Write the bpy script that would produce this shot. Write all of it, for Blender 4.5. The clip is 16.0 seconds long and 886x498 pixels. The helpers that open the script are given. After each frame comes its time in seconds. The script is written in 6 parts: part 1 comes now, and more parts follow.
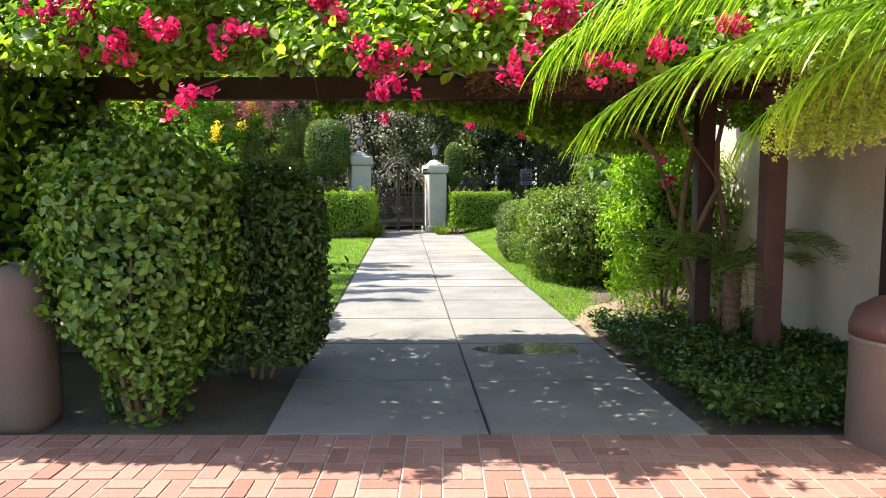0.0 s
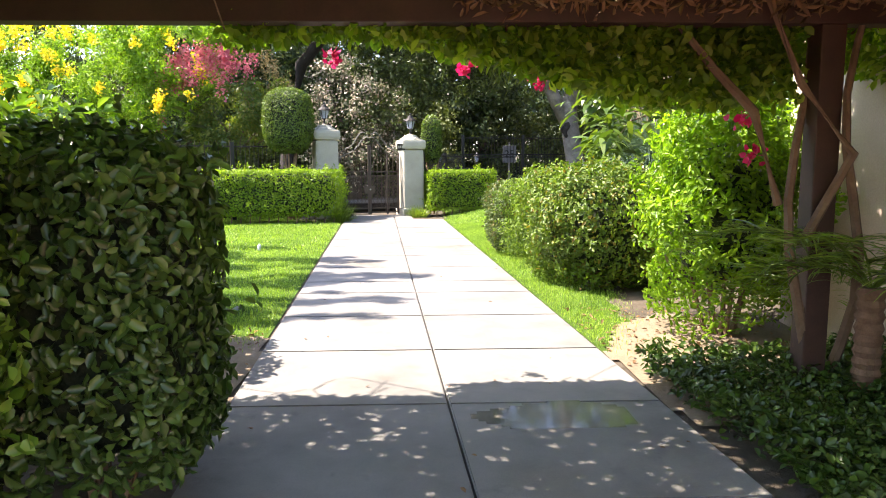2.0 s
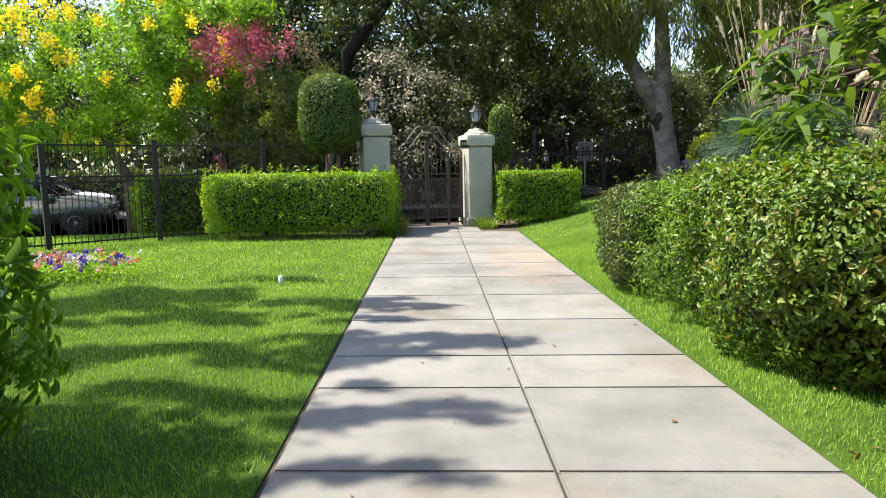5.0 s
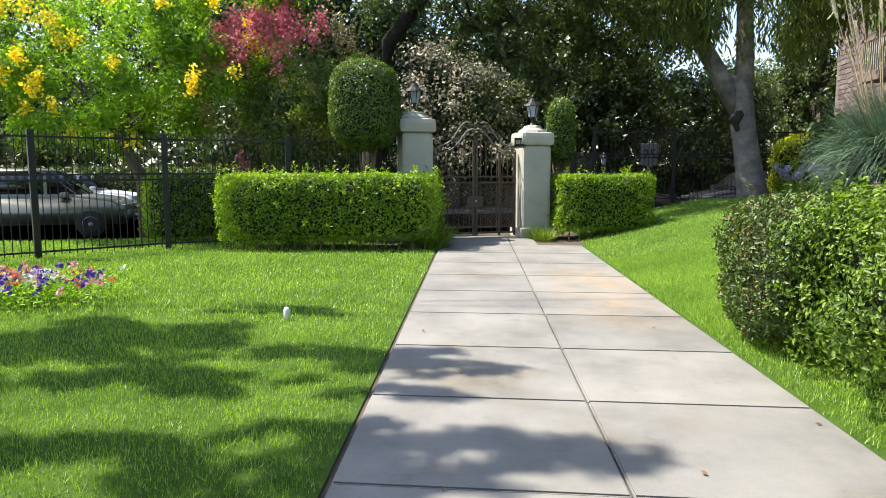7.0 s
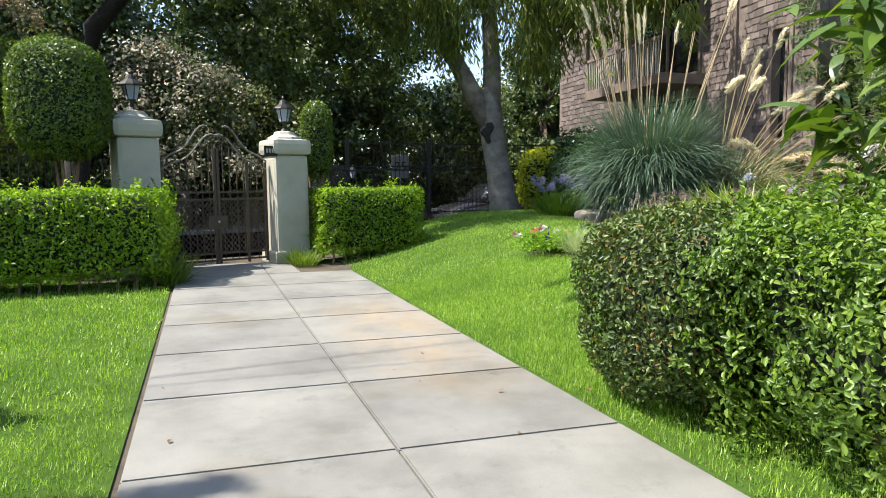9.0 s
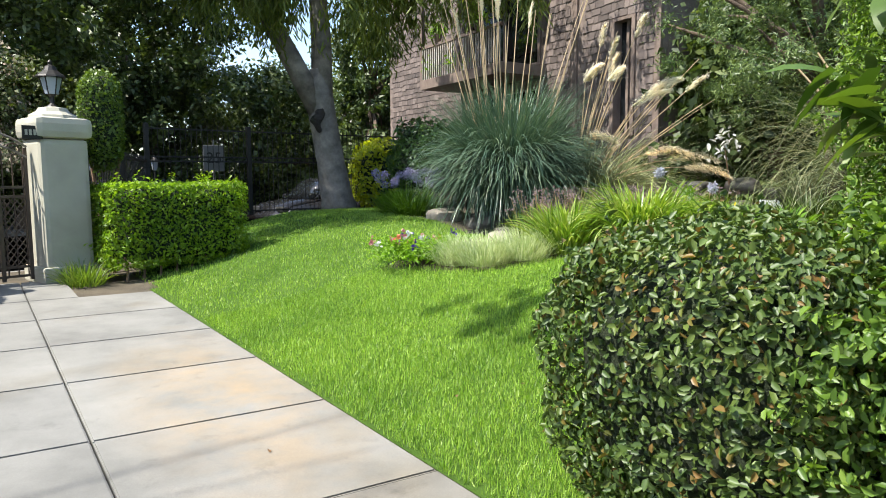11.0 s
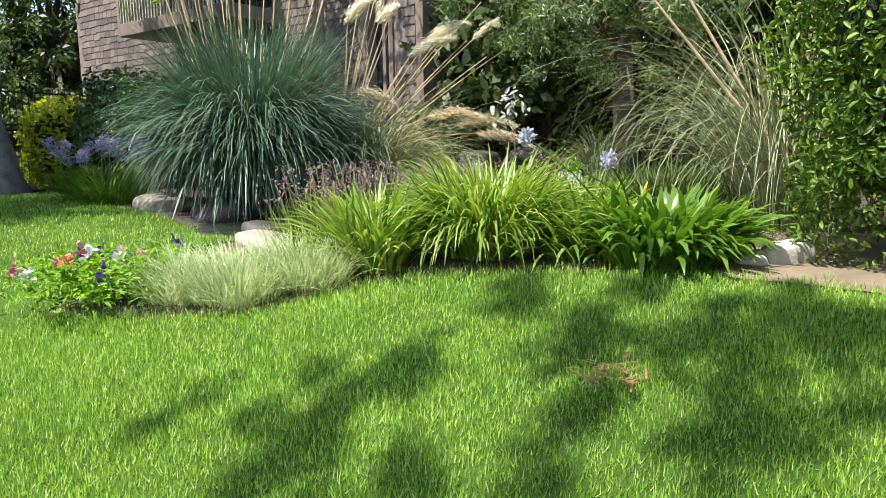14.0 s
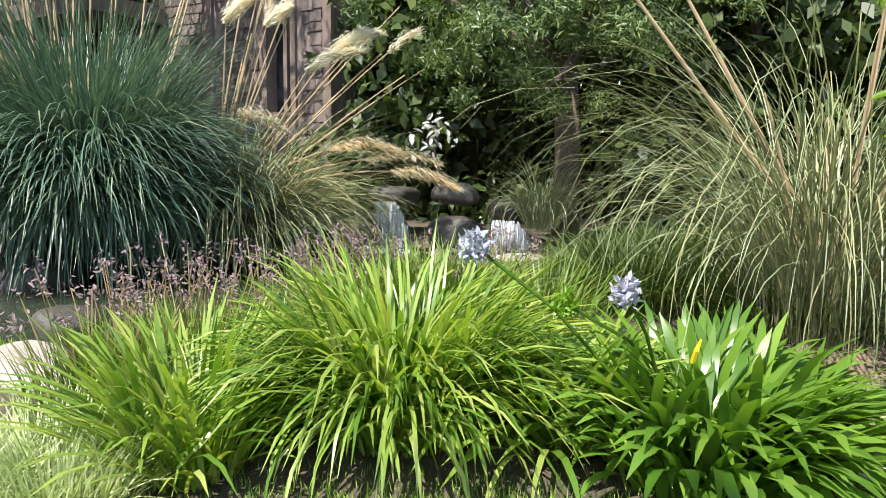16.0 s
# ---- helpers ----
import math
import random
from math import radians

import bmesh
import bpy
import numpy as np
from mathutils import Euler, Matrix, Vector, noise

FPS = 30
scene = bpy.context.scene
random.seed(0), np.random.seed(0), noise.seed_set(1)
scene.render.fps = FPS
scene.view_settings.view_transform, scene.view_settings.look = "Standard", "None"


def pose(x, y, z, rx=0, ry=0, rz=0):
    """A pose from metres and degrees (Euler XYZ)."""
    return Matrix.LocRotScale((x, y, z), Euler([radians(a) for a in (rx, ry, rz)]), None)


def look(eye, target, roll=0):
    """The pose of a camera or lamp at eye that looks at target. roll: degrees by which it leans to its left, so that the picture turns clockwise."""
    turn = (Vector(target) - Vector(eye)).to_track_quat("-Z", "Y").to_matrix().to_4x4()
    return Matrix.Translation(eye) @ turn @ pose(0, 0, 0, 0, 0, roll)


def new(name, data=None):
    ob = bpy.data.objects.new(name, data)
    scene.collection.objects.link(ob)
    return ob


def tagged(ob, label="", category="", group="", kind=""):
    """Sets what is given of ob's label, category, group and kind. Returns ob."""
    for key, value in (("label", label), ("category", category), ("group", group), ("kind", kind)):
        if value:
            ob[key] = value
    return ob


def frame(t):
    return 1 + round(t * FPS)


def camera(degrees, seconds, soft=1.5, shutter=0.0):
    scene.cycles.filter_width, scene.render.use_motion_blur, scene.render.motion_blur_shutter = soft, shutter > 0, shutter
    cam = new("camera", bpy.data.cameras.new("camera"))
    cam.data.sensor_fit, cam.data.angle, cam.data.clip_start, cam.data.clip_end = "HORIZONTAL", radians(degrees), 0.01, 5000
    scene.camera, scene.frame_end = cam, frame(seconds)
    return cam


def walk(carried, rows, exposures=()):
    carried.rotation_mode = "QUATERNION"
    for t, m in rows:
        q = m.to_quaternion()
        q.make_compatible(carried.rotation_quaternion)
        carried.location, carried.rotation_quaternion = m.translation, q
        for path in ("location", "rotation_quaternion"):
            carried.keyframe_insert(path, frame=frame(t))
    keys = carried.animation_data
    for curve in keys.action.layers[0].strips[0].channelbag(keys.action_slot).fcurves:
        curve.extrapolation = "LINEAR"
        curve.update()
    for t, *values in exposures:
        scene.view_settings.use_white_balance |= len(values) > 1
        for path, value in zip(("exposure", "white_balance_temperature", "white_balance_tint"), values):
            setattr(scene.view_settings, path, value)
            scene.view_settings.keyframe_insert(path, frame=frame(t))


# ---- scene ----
cam = camera(65.8, 16.0, soft=1.0)
METRES, EYE, TILT, LEAN, TURN = 16.7, 1.46, -5.15, 0.0, 0.0
ROWS = [
    (0.0, 0.0, 0.0, 0.0, -0.0, 0.0, 0.0),
    (0.5, -0.0008, 0.0341, 0.0033, -0.67, -0.33, 0.26),
    (1.0, -0.0022, 0.0662, 0.0069, -1.26, -0.73, 0.46),
    (1.5, -0.0002, 0.1008, 0.0094, -1.84, -1.25, 0.43),
    (2.0, -0.0015, 0.1354, 0.0111, -1.99, -1.81, 0.37),
    (2.5, -0.0009, 0.1705, 0.013, -1.79, -2.45, 0.24),
    (3.0, -0.004, 0.2061, 0.0158, -1.15, -2.77, 0.18),
    (3.5, -0.006, 0.2401, 0.018, -0.27, -2.75, 0.19),
    (4.0, -0.011, 0.2738, 0.0218, 0.49, -2.32, 0.33),
    (6.5, -0.034, 0.4336, 0.036, 5.45, -1.42, 0.14),
    (7.0, -0.0374, 0.4657, 0.0385, 5.91, -1.43, -0.38),
    (7.5, -0.0435, 0.4964, 0.0411, 2.5, -0.96, -0.4),
    (8.0, -0.0475, 0.5256, 0.0432, -3.1, -0.52, 0.31),
    (8.5, -0.0553, 0.5522, 0.046, -9.43, -0.43, 1.21),
    (9.0, -0.0571, 0.5809, 0.0479, -15.9, -0.56, 2.01),
    (9.5, -0.0543, 0.6109, 0.0505, -21.35, -0.71, 2.34),
    (12.0, -0.0145, 0.7525, 0.0633, -37.15, -2.74, 3.81),
    (12.5, -0.0012, 0.7782, 0.0646, -41.59, -3.51, 4.51),
    (13.0, 0.0144, 0.8027, 0.0664, -45.9, -4.37, 5.07),
    (13.5, 0.0336, 0.8224, 0.0682, -49.92, -5.1, 5.2),
    (14.0, 0.0554, 0.8423, 0.0701, -53.11, -5.49, 4.8),
    (14.5, 0.0787, 0.8609, 0.0736, -55.64, -5.42, 4.25),
    (15.0, 0.1042, 0.8769, 0.0804, -57.45, -5.08, 3.73),
    (15.5, 0.1297, 0.892, 0.0871, -58.86, -4.93, 3.54),
    (16.0, 0.1539, 0.9032, 0.094, -59.85, -5.04, 3.54),
]
EXPOSURES = [(0, 1.6, 6700, 13), (0.5, 1.93, 6750, 16), (1.0, 2.2, 7000, 22), (1.5, 2.24, 7050, 25), (2.0, 2.07, 7050, 22), (3.0, 1.6, 6900, 14), (4.2, 1.35, 6850, 12), (6.5, 1.26, 6750, 12), (9.0, 1.15, 6600, 10), (12.5, 1.22, 6400, 10), (16.0, 1.17, 6350, 12)]
walk(cam, [(t, pose(0, 0, EYE, TILT, LEAN, TURN) @ pose(METRES * x, METRES * y, METRES * z, 90 + pitch, roll, yaw)) for t, x, y, z, yaw, pitch, roll in ROWS], exposures=EXPOSURES)

# ---- light ----
SUN_TO = Vector((-0.72, 0.07, 1.15)).normalized()
world = bpy.data.worlds.new("world")
scene.world = world
world.use_nodes = True
wn = world.node_tree
sky = wn.nodes.new("ShaderNodeTexSky")
sky.sky_type = "NISHITA"
sky.sun_disc = False
sky.sun_elevation = math.asin(SUN_TO.z)
sky.sun_rotation = math.atan2(SUN_TO.x, SUN_TO.y)
wn.links.new(sky.outputs[0], wn.nodes["Background"].inputs[0])
wn.nodes["Background"].inputs[1].default_value = 0.145
sun = new("sun", bpy.data.lights.new("sun", "SUN"))
sun.data.energy = 4.7
sun.data.angle = radians(0.55)
sun.data.color = (1.0, 0.95, 0.86)
sun.matrix_world = look(SUN_TO * 40, (0, 0, 0))

# ---- materials ----


def mat(name):
    m = bpy.data.materials.new(name)
    m.use_nodes = True
    nt = m.node_tree
    return m, nt, nt.nodes["Principled BSDF"], nt.nodes.new, nt.links.new


def ramp(nt, fac, stops):
    r = nt.nodes.new("ShaderNodeValToRGB")
    while len(r.color_ramp.elements) < len(stops):
        r.color_ramp.elements.new(0.5)
    for e, (p, c) in zip(r.color_ramp.elements, stops):
        e.position, e.color = p, (*c, 1)
    nt.links.new(fac, r.inputs[0])
    return r.outputs[0]


def noise_tex(nt, scale, detail=4, rough=0.6, coord="Object"):
    tc = nt.nodes.new("ShaderNodeTexCoord")
    n = nt.nodes.new("ShaderNodeTexNoise")
    n.inputs["Scale"].default_value = scale
    n.inputs["Detail"].default_value = detail
    n.inputs["Roughness"].default_value = rough
    nt.links.new(tc.outputs[coord], n.inputs["Vector"])
    return n.outputs["Fac"]


def mixc(nt, fac, a, b, mode="MIX"):
    x = nt.nodes.new("ShaderNodeMix")
    x.data_type, x.blend_type = "RGBA", mode
    for sock, v in ((x.inputs[0], fac), (x.inputs[6], a), (x.inputs[7], b)):
        if isinstance(v, bpy.types.NodeSocket):
            nt.links.new(v, sock)
        elif isinstance(v, (int, float)):
            sock.default_value = v
        else:
            sock.default_value = (*v, 1)
    return x.outputs[2]


def bump(nt, bsdf, height, strength=0.3, dist=0.01):
    b = nt.nodes.new("ShaderNodeBump")
    b.inputs["Strength"].default_value = strength
    b.inputs["Distance"].default_value = dist
    nt.links.new(height, b.inputs["Height"])
    nt.links.new(b.outputs[0], bsdf.inputs["Normal"])


def leaf_mat(name, stops, trans=0.35, rough=0.42, patch=1.2, gain=(1.5, 1.45, 0.95), glow=(1.5, 1.6, 0.55)):
    """Foliage: colour per leaf, a slow drift over the plant, light shining through."""
    m, nt, b, N, L = mat(name)
    g = N("ShaderNodeNewGeometry")
    n = len(stops)
    col = ramp(nt, g.outputs["Random Per Island"], [(i / max(1, n - 1), c) for i, c in enumerate(stops)])
    drift = ramp(nt, noise_tex(nt, patch, 2), [(0.3, (0.72, 0.78, 0.7)), (0.7, (1.15, 1.1, 1.0))])
    col = mixc(nt, 1.0, col, drift, "MULTIPLY")
    col = mixc(nt, 1.0, col, gain, "MULTIPLY")
    L(col, b.inputs["Base Color"])
    b.inputs["Roughness"].default_value = rough
    b.inputs["Specular IOR Level"].default_value = 0.45
    t = N("ShaderNodeBsdfTranslucent")
    L(mixc(nt, 1.0, col, glow, "MULTIPLY"), t.inputs[0])
    s = N("ShaderNodeMixShader")
    s.inputs[0].default_value = trans
    L(b.outputs[0], s.inputs[1])
    L(t.outputs[0], s.inputs[2])
    L(s.outputs[0], nt.nodes["Material Output"].inputs[0])
    return m


def plain_mat(name, c1, c2, scale=6, rough=0.7, metal=0.0, bumps=0.2, fine=60, dist=0.004, spec=0.5):
    """A surface with slow patches and fine grain."""
    m, nt, b, N, L = mat(name)
    a = ramp(nt, noise_tex(nt, scale), [(0.3, c1), (0.7, c2)])
    f = noise_tex(nt, fine, 5, 0.7)
    col = mixc(nt, 1.0, a, ramp(nt, f, [(0.25, (0.82, 0.82, 0.82)), (0.75, (1.12, 1.12, 1.12))]), "MULTIPLY")
    L(col, b.inputs["Base Color"])
    b.inputs["Roughness"].default_value = rough
    b.inputs["Metallic"].default_value = metal
    b.inputs["Specular IOR Level"].default_value = spec
    if bumps:
        bump(nt, b, f, bumps, dist)
    return m


def concrete_mat():
    m, nt, b, N, L = mat("path_concrete")
    base = ramp(nt, noise_tex(nt, 1.3, 5, 0.65), [(0.25, (0.13, 0.128, 0.117)), (0.5, (0.196, 0.193, 0.177)), (0.75, (0.248, 0.243, 0.224))])
    stain = ramp(nt, noise_tex(nt, 0.55, 3), [(0.56, (1, 1, 1)), (0.72, (0.82, 0.72, 0.56))])
    grit = noise_tex(nt, 140, 4, 0.75)
    col = mixc(nt, 0.8, base, stain, "MULTIPLY")
    tc = N("ShaderNodeTexCoord")
    mp = N("ShaderNodeMapping")
    mp.inputs["Location"].default_value = (-0.4 / 0.75, -16.0 / 2.4, 0)
    mp.inputs["Scale"].default_value = (1 / 0.75, 1 / 2.4, 0.0)
    L(tc.outputs["Object"], mp.inputs["Vector"])
    gr_ = N("ShaderNodeTexGradient")
    gr_.gradient_type = "SPHERICAL"
    L(mp.outputs[0], gr_.inputs[0])
    mm = N("ShaderNodeMath")
    mm.operation = "MULTIPLY"
    L(gr_.outputs["Fac"], mm.inputs[0])
    L(ramp(nt, noise_tex(nt, 1.7, 5, 0.7), [(0.35, (0, 0, 0)), (0.62, (0.6, 0.6, 0.6))]), mm.inputs[1])
    col = mixc(nt, mm.outputs[0], col, (0.36, 0.24, 0.11))
    blot = ramp(nt, noise_tex(nt, 2.4, 6, 0.75), [(0.28, (0.62, 0.62, 0.62)), (0.42, (1, 1, 1))])
    col = mixc(nt, 0.75, col, blot, "MULTIPLY")
    col = mixc(nt, 1.0, col, ramp(nt, grit, [(0.3, (0.84, 0.84, 0.84)), (0.7, (1.1, 1.1, 1.1))]), "MULTIPLY")
    oi = N("ShaderNodeObjectInfo")
    col = mixc(nt, 1.0, col, ramp(nt, oi.outputs["Random"], [(0, (0.9, 0.9, 0.9)), (1, (1.06, 1.05, 1.03))]), "MULTIPLY")
    L(col, b.inputs["Base Color"])
    b.inputs["Roughness"].default_value = 0.82
    bump(nt, b, grit, 0.25, 0.003)
    return m


def brick_mat():
    m, nt, b, N, L = mat("brick_clay")
    oi = N("ShaderNodeObjectInfo")
    col = ramp(nt, oi.outputs["Random"], [(0, (0.22, 0.105, 0.075)), (0.4, (0.29, 0.15, 0.11)), (0.75, (0.33, 0.185, 0.14)), (1, (0.26, 0.135, 0.105))])
    f = noise_tex(nt, 70, 5, 0.7)
    col = mixc(nt, 1.0, col, ramp(nt, f, [(0.25, (0.7, 0.7, 0.7)), (0.75, (1.2, 1.2, 1.2))]), "MULTIPLY")
    L(col, b.inputs["Base Color"])
    b.inputs["Roughness"].default_value = 0.8
    bump(nt, b, f, 0.35, 0.003)
    return m


M_CONC = concrete_mat()
M_BRICK = brick_mat()
M_MORTAR = plain_mat("mortar", (0.33, 0.27, 0.22), (0.44, 0.37, 0.31), 8, 0.9)
M_SOIL = plain_mat("soil", (0.055, 0.045, 0.03), (0.11, 0.088, 0.058), 2.2, 0.95, bumps=0.8, fine=28, dist=0.02)
M_DIRT = plain_mat("bare_dirt", (0.165, 0.126, 0.079), (0.255, 0.198, 0.13), 3, 0.95, bumps=0.6, fine=45, dist=0.012)
M_TURF = plain_mat("turf", (0.045, 0.09, 0.016), (0.08, 0.14, 0.026), 1.4, 1.0, bumps=0.7, fine=90, dist=0.02, spec=0.05)
M_ASPH = plain_mat("asphalt", (0.045, 0.045, 0.047), (0.06, 0.06, 0.06), 1.5, 0.9, fine=120)
M_STUCCO = plain_mat("stucco_tan", (0.46, 0.375, 0.29), (0.55, 0.455, 0.36), 1.6, 0.9, bumps=0.5, fine=110, dist=0.004)
M_PILLAR = plain_mat("stucco_pale", (0.36, 0.345, 0.275), (0.46, 0.445, 0.36), 1.8, 0.9, bumps=0.5, fine=110, dist=0.004)
M_WOOD = plain_mat("stained_wood", (0.035, 0.017, 0.011), (0.065, 0.03, 0.018), 5, 0.65, fine=90)
M_POST = plain_mat("red_brown_wood", (0.085, 0.035, 0.026), (0.12, 0.05, 0.036), 5, 0.6, fine=90)
M_IRON = plain_mat("black_iron", (0.016, 0.015, 0.014), (0.028, 0.025, 0.022), 12, 0.5, 0.3, 0.1)
M_BRONZE = plain_mat("bronze_iron", (0.07, 0.052, 0.04), (0.11, 0.08, 0.06), 12, 0.5, 0.4, 0.1)
M_BARK = plain_mat("bark", (0.09, 0.062, 0.043), (0.17, 0.125, 0.09), 7, 0.9, bumps=0.9, fine=24, dist=0.03)
M_GUM = plain_mat("gum_bark", (0.095, 0.083, 0.07), (0.3, 0.27, 0.23), 3.0, 0.85, bumps=0.6, fine=18, dist=0.02)
M_TWIG = plain_mat("twig", (0.14, 0.085, 0.05), (0.21, 0.14, 0.085), 8, 0.85)
# near-black green: the shade inside hedges and shrubs is put into this colour
M_CORE = plain_mat("core_painted_shade", (0.012, 0.022, 0.008), (0.03, 0.045, 0.014), 14, 0.95, bumps=1.0, fine=40, dist=0.04)
M_DRYVINE = plain_mat("dry_vine", (0.16, 0.1, 0.065), (0.24, 0.16, 0.1), 9, 0.9)
M_ROCK = plain_mat("boulder", (0.27, 0.23, 0.185), (0.44, 0.39, 0.33), 2.5, 0.85, bumps=0.8, fine=20, dist=0.02)
# wet rock, darkened further: the shade over the pond is put into its colour
M_ROCKD = plain_mat("wet_boulder_painted_shade", (0.035, 0.032, 0.028), (0.1, 0.09, 0.075), 2.5, 0.5, bumps=0.8, fine=20, dist=0.02)
M_GREY = plain_mat("grey_shingle", (0.14, 0.11, 0.095), (0.27, 0.215, 0.185), 2.2, 0.9, bumps=0.6, fine=34, dist=0.01)

G_SHRUB = leaf_mat("leaf_broad", [(0.035, 0.075, 0.014), (0.06, 0.13, 0.022), (0.10, 0.19, 0.035), (0.15, 0.24, 0.06)], 0.27, 0.28, gain=(1.45, 1.45, 1.0))
G_DARK = leaf_mat("leaf_dark_glossy", [(0.026, 0.058, 0.022), (0.042, 0.088, 0.03), (0.068, 0.125, 0.04)], 0.2, 0.3)
G_HEDGE = leaf_mat("leaf_hedge", [(0.075, 0.145, 0.017), (0.125, 0.215, 0.023), (0.21, 0.31, 0.036)], 0.42, 0.42)
G_TOPI = leaf_mat("leaf_topiary", [(0.04, 0.075, 0.018), (0.065, 0.11, 0.024), (0.09, 0.14, 0.035)], 0.3, 0.45)
G_BRIGHT = leaf_mat("leaf_lime", [(0.07, 0.15, 0.015), (0.11, 0.21, 0.022), (0.17, 0.28, 0.035)], 0.45, 0.4)
G_PITTO = leaf_mat("leaf_pittosporum", [(0.03, 0.06, 0.014), (0.055, 0.105, 0.02), (0.1, 0.17, 0.03), (0.1, 0.16, 0.03), (0.06, 0.11, 0.024), (0.07, 0.12, 0.03), (0.11, 0.17, 0.04), (0.14, 0.1, 0.03)], 0.3, 0.45)
G_BOUG = leaf_mat("leaf_vine", [(0.06, 0.12, 0.02), (0.095, 0.18, 0.028), (0.15, 0.24, 0.04), (0.24, 0.31, 0.12)], 0.58, 0.4)
G_BRACT = leaf_mat("bract_magenta", [(0.5, 0.008, 0.075), (0.62, 0.014, 0.12), (0.7, 0.05, 0.2)], 0.4, 0.55, gain=(1, 1, 1), glow=(1.1, 1.1, 1.1))
G_YEL = leaf_mat("petal_yellow", [(0.84, 0.64, 0.015), (0.88, 0.74, 0.05)], 0.4, 0.55, gain=(1, 1, 1), glow=(1.1, 1.1, 1.1))
G_PINK = leaf_mat("petal_pink", [(0.58, 0.11, 0.18), (0.72, 0.25, 0.33)], 0.4, 0.55, gain=(1, 1, 1), glow=(1.1, 1.1, 1.1))
G_FERN = leaf_mat("leaf_feathery", [(0.08, 0.165, 0.022), (0.125, 0.235, 0.034), (0.185, 0.3, 0.048)], 0.45, 0.45)
G_TREE = leaf_mat("leaf_tree_dark", [(0.022, 0.038, 0.019), (0.04, 0.066, 0.031), (0.092, 0.125, 0.06)], 0.25, 0.45, 0.3)
G_OLIVE = leaf_mat("leaf_tree_olive", [(0.04, 0.06, 0.025), (0.065, 0.09, 0.04), (0.1, 0.125, 0.06)], 0.25, 0.45, 0.3)
G_GUM = leaf_mat("leaf_gum", [(0.07, 0.1, 0.035), (0.11, 0.15, 0.05), (0.16, 0.19, 0.07)], 0.35, 0.4)
G_PALE = leaf_mat("leaf_conifer_soft", [(0.022, 0.042, 0.018), (0.07, 0.105, 0.045), (0.15, 0.19, 0.088)], 0.3, 0.45, gain=(1.6, 1.65, 1.4))
G_PAMPAS = leaf_mat("blade_pampas_blue", [(0.05, 0.09, 0.07), (0.075, 0.125, 0.095), (0.13, 0.175, 0.12)], 0.2, 0.4, gain=(1.25, 1.3, 1.25), glow=(1.2, 1.3, 0.9))
G_STRAW = leaf_mat("straw_stalk", [(0.36, 0.25, 0.13), (0.46, 0.34, 0.19)], 0.15, 0.6, gain=(1, 1, 1), glow=(1.1, 1.1, 1.1))
G_PLUME = leaf_mat("plume_cream", [(0.84, 0.78, 0.67), (0.9, 0.86, 0.77)], 0.6, 0.8, gain=(1, 1, 1), glow=(1.1, 1.1, 1.1))
G_LILY = leaf_mat("blade_daylily", [(0.065, 0.13, 0.02), (0.11, 0.19, 0.03), (0.2, 0.27, 0.06), (0.29, 0.32, 0.12)], 0.38, 0.35, gain=(1.4, 1.38, 1.2))
G_AGA = leaf_mat("blade_strap", [(0.05, 0.115, 0.02), (0.08, 0.16, 0.03), (0.13, 0.22, 0.045)], 0.35, 0.32, gain=(1.45, 1.4, 0.95))
G_SILVER = leaf_mat("blade_variegated", [(0.34, 0.42, 0.16), (0.5, 0.56, 0.28), (0.68, 0.7, 0.46)], 0.35, 0.45, gain=(1.05, 1.08, 1.1), glow=(1.1, 1.1, 1.1))
G_GRASS = leaf_mat("grass_blade", [(0.055, 0.12, 0.022), (0.12, 0.225, 0.042), (0.19, 0.305, 0.07), (0.29, 0.4, 0.125)], 0.32, 0.43, 0.7)
G_LAV = leaf_mat("petal_lavender", [(0.28, 0.24, 0.5), (0.38, 0.34, 0.6), (0.48, 0.45, 0.66)], 0.35, 0.6, gain=(1, 1, 1), glow=(1.1, 1.1, 1.1))
G_WHITE = leaf_mat("petal_white", [(0.62, 0.62, 0.66), (0.75, 0.74, 0.76)], 0.35, 0.6, gain=(1, 1, 1), glow=(1.1, 1.1, 1.1))
G_MAUVE = leaf_mat("seedhead_mauve", [(0.24, 0.17, 0.19), (0.36, 0.26, 0.3)], 0.3, 0.7, gain=(1, 1, 1), glow=(1.1, 1.1, 1.1))
G_PALM = leaf_mat("leaf_palm", [(0.13, 0.23, 0.025), (0.2, 0.33, 0.04), (0.29, 0.41, 0.07)], 0.5, 0.35)
G_PALMB = leaf_mat("leaf_palm_brown", [(0.2, 0.11, 0.06), (0.28, 0.16, 0.08)], 0.2, 0.6, gain=(1, 1, 1), glow=(1.1, 1.1, 1.1))
G_IVY = leaf_mat("leaf_groundcover", [(0.02, 0.045, 0.014), (0.035, 0.075, 0.02), (0.06, 0.11, 0.03)], 0.25, 0.38)

# ---- building blocks ----
RNG = np.random.default_rng(7)


def thing(name, x=0, y=0, z=0, label="", category="", group="", kind="", rz=0):
    e = new(name)
    e.matrix_basis = pose(x, y, z, 0, 0, rz)
    return tagged(e, label, category, group, kind)


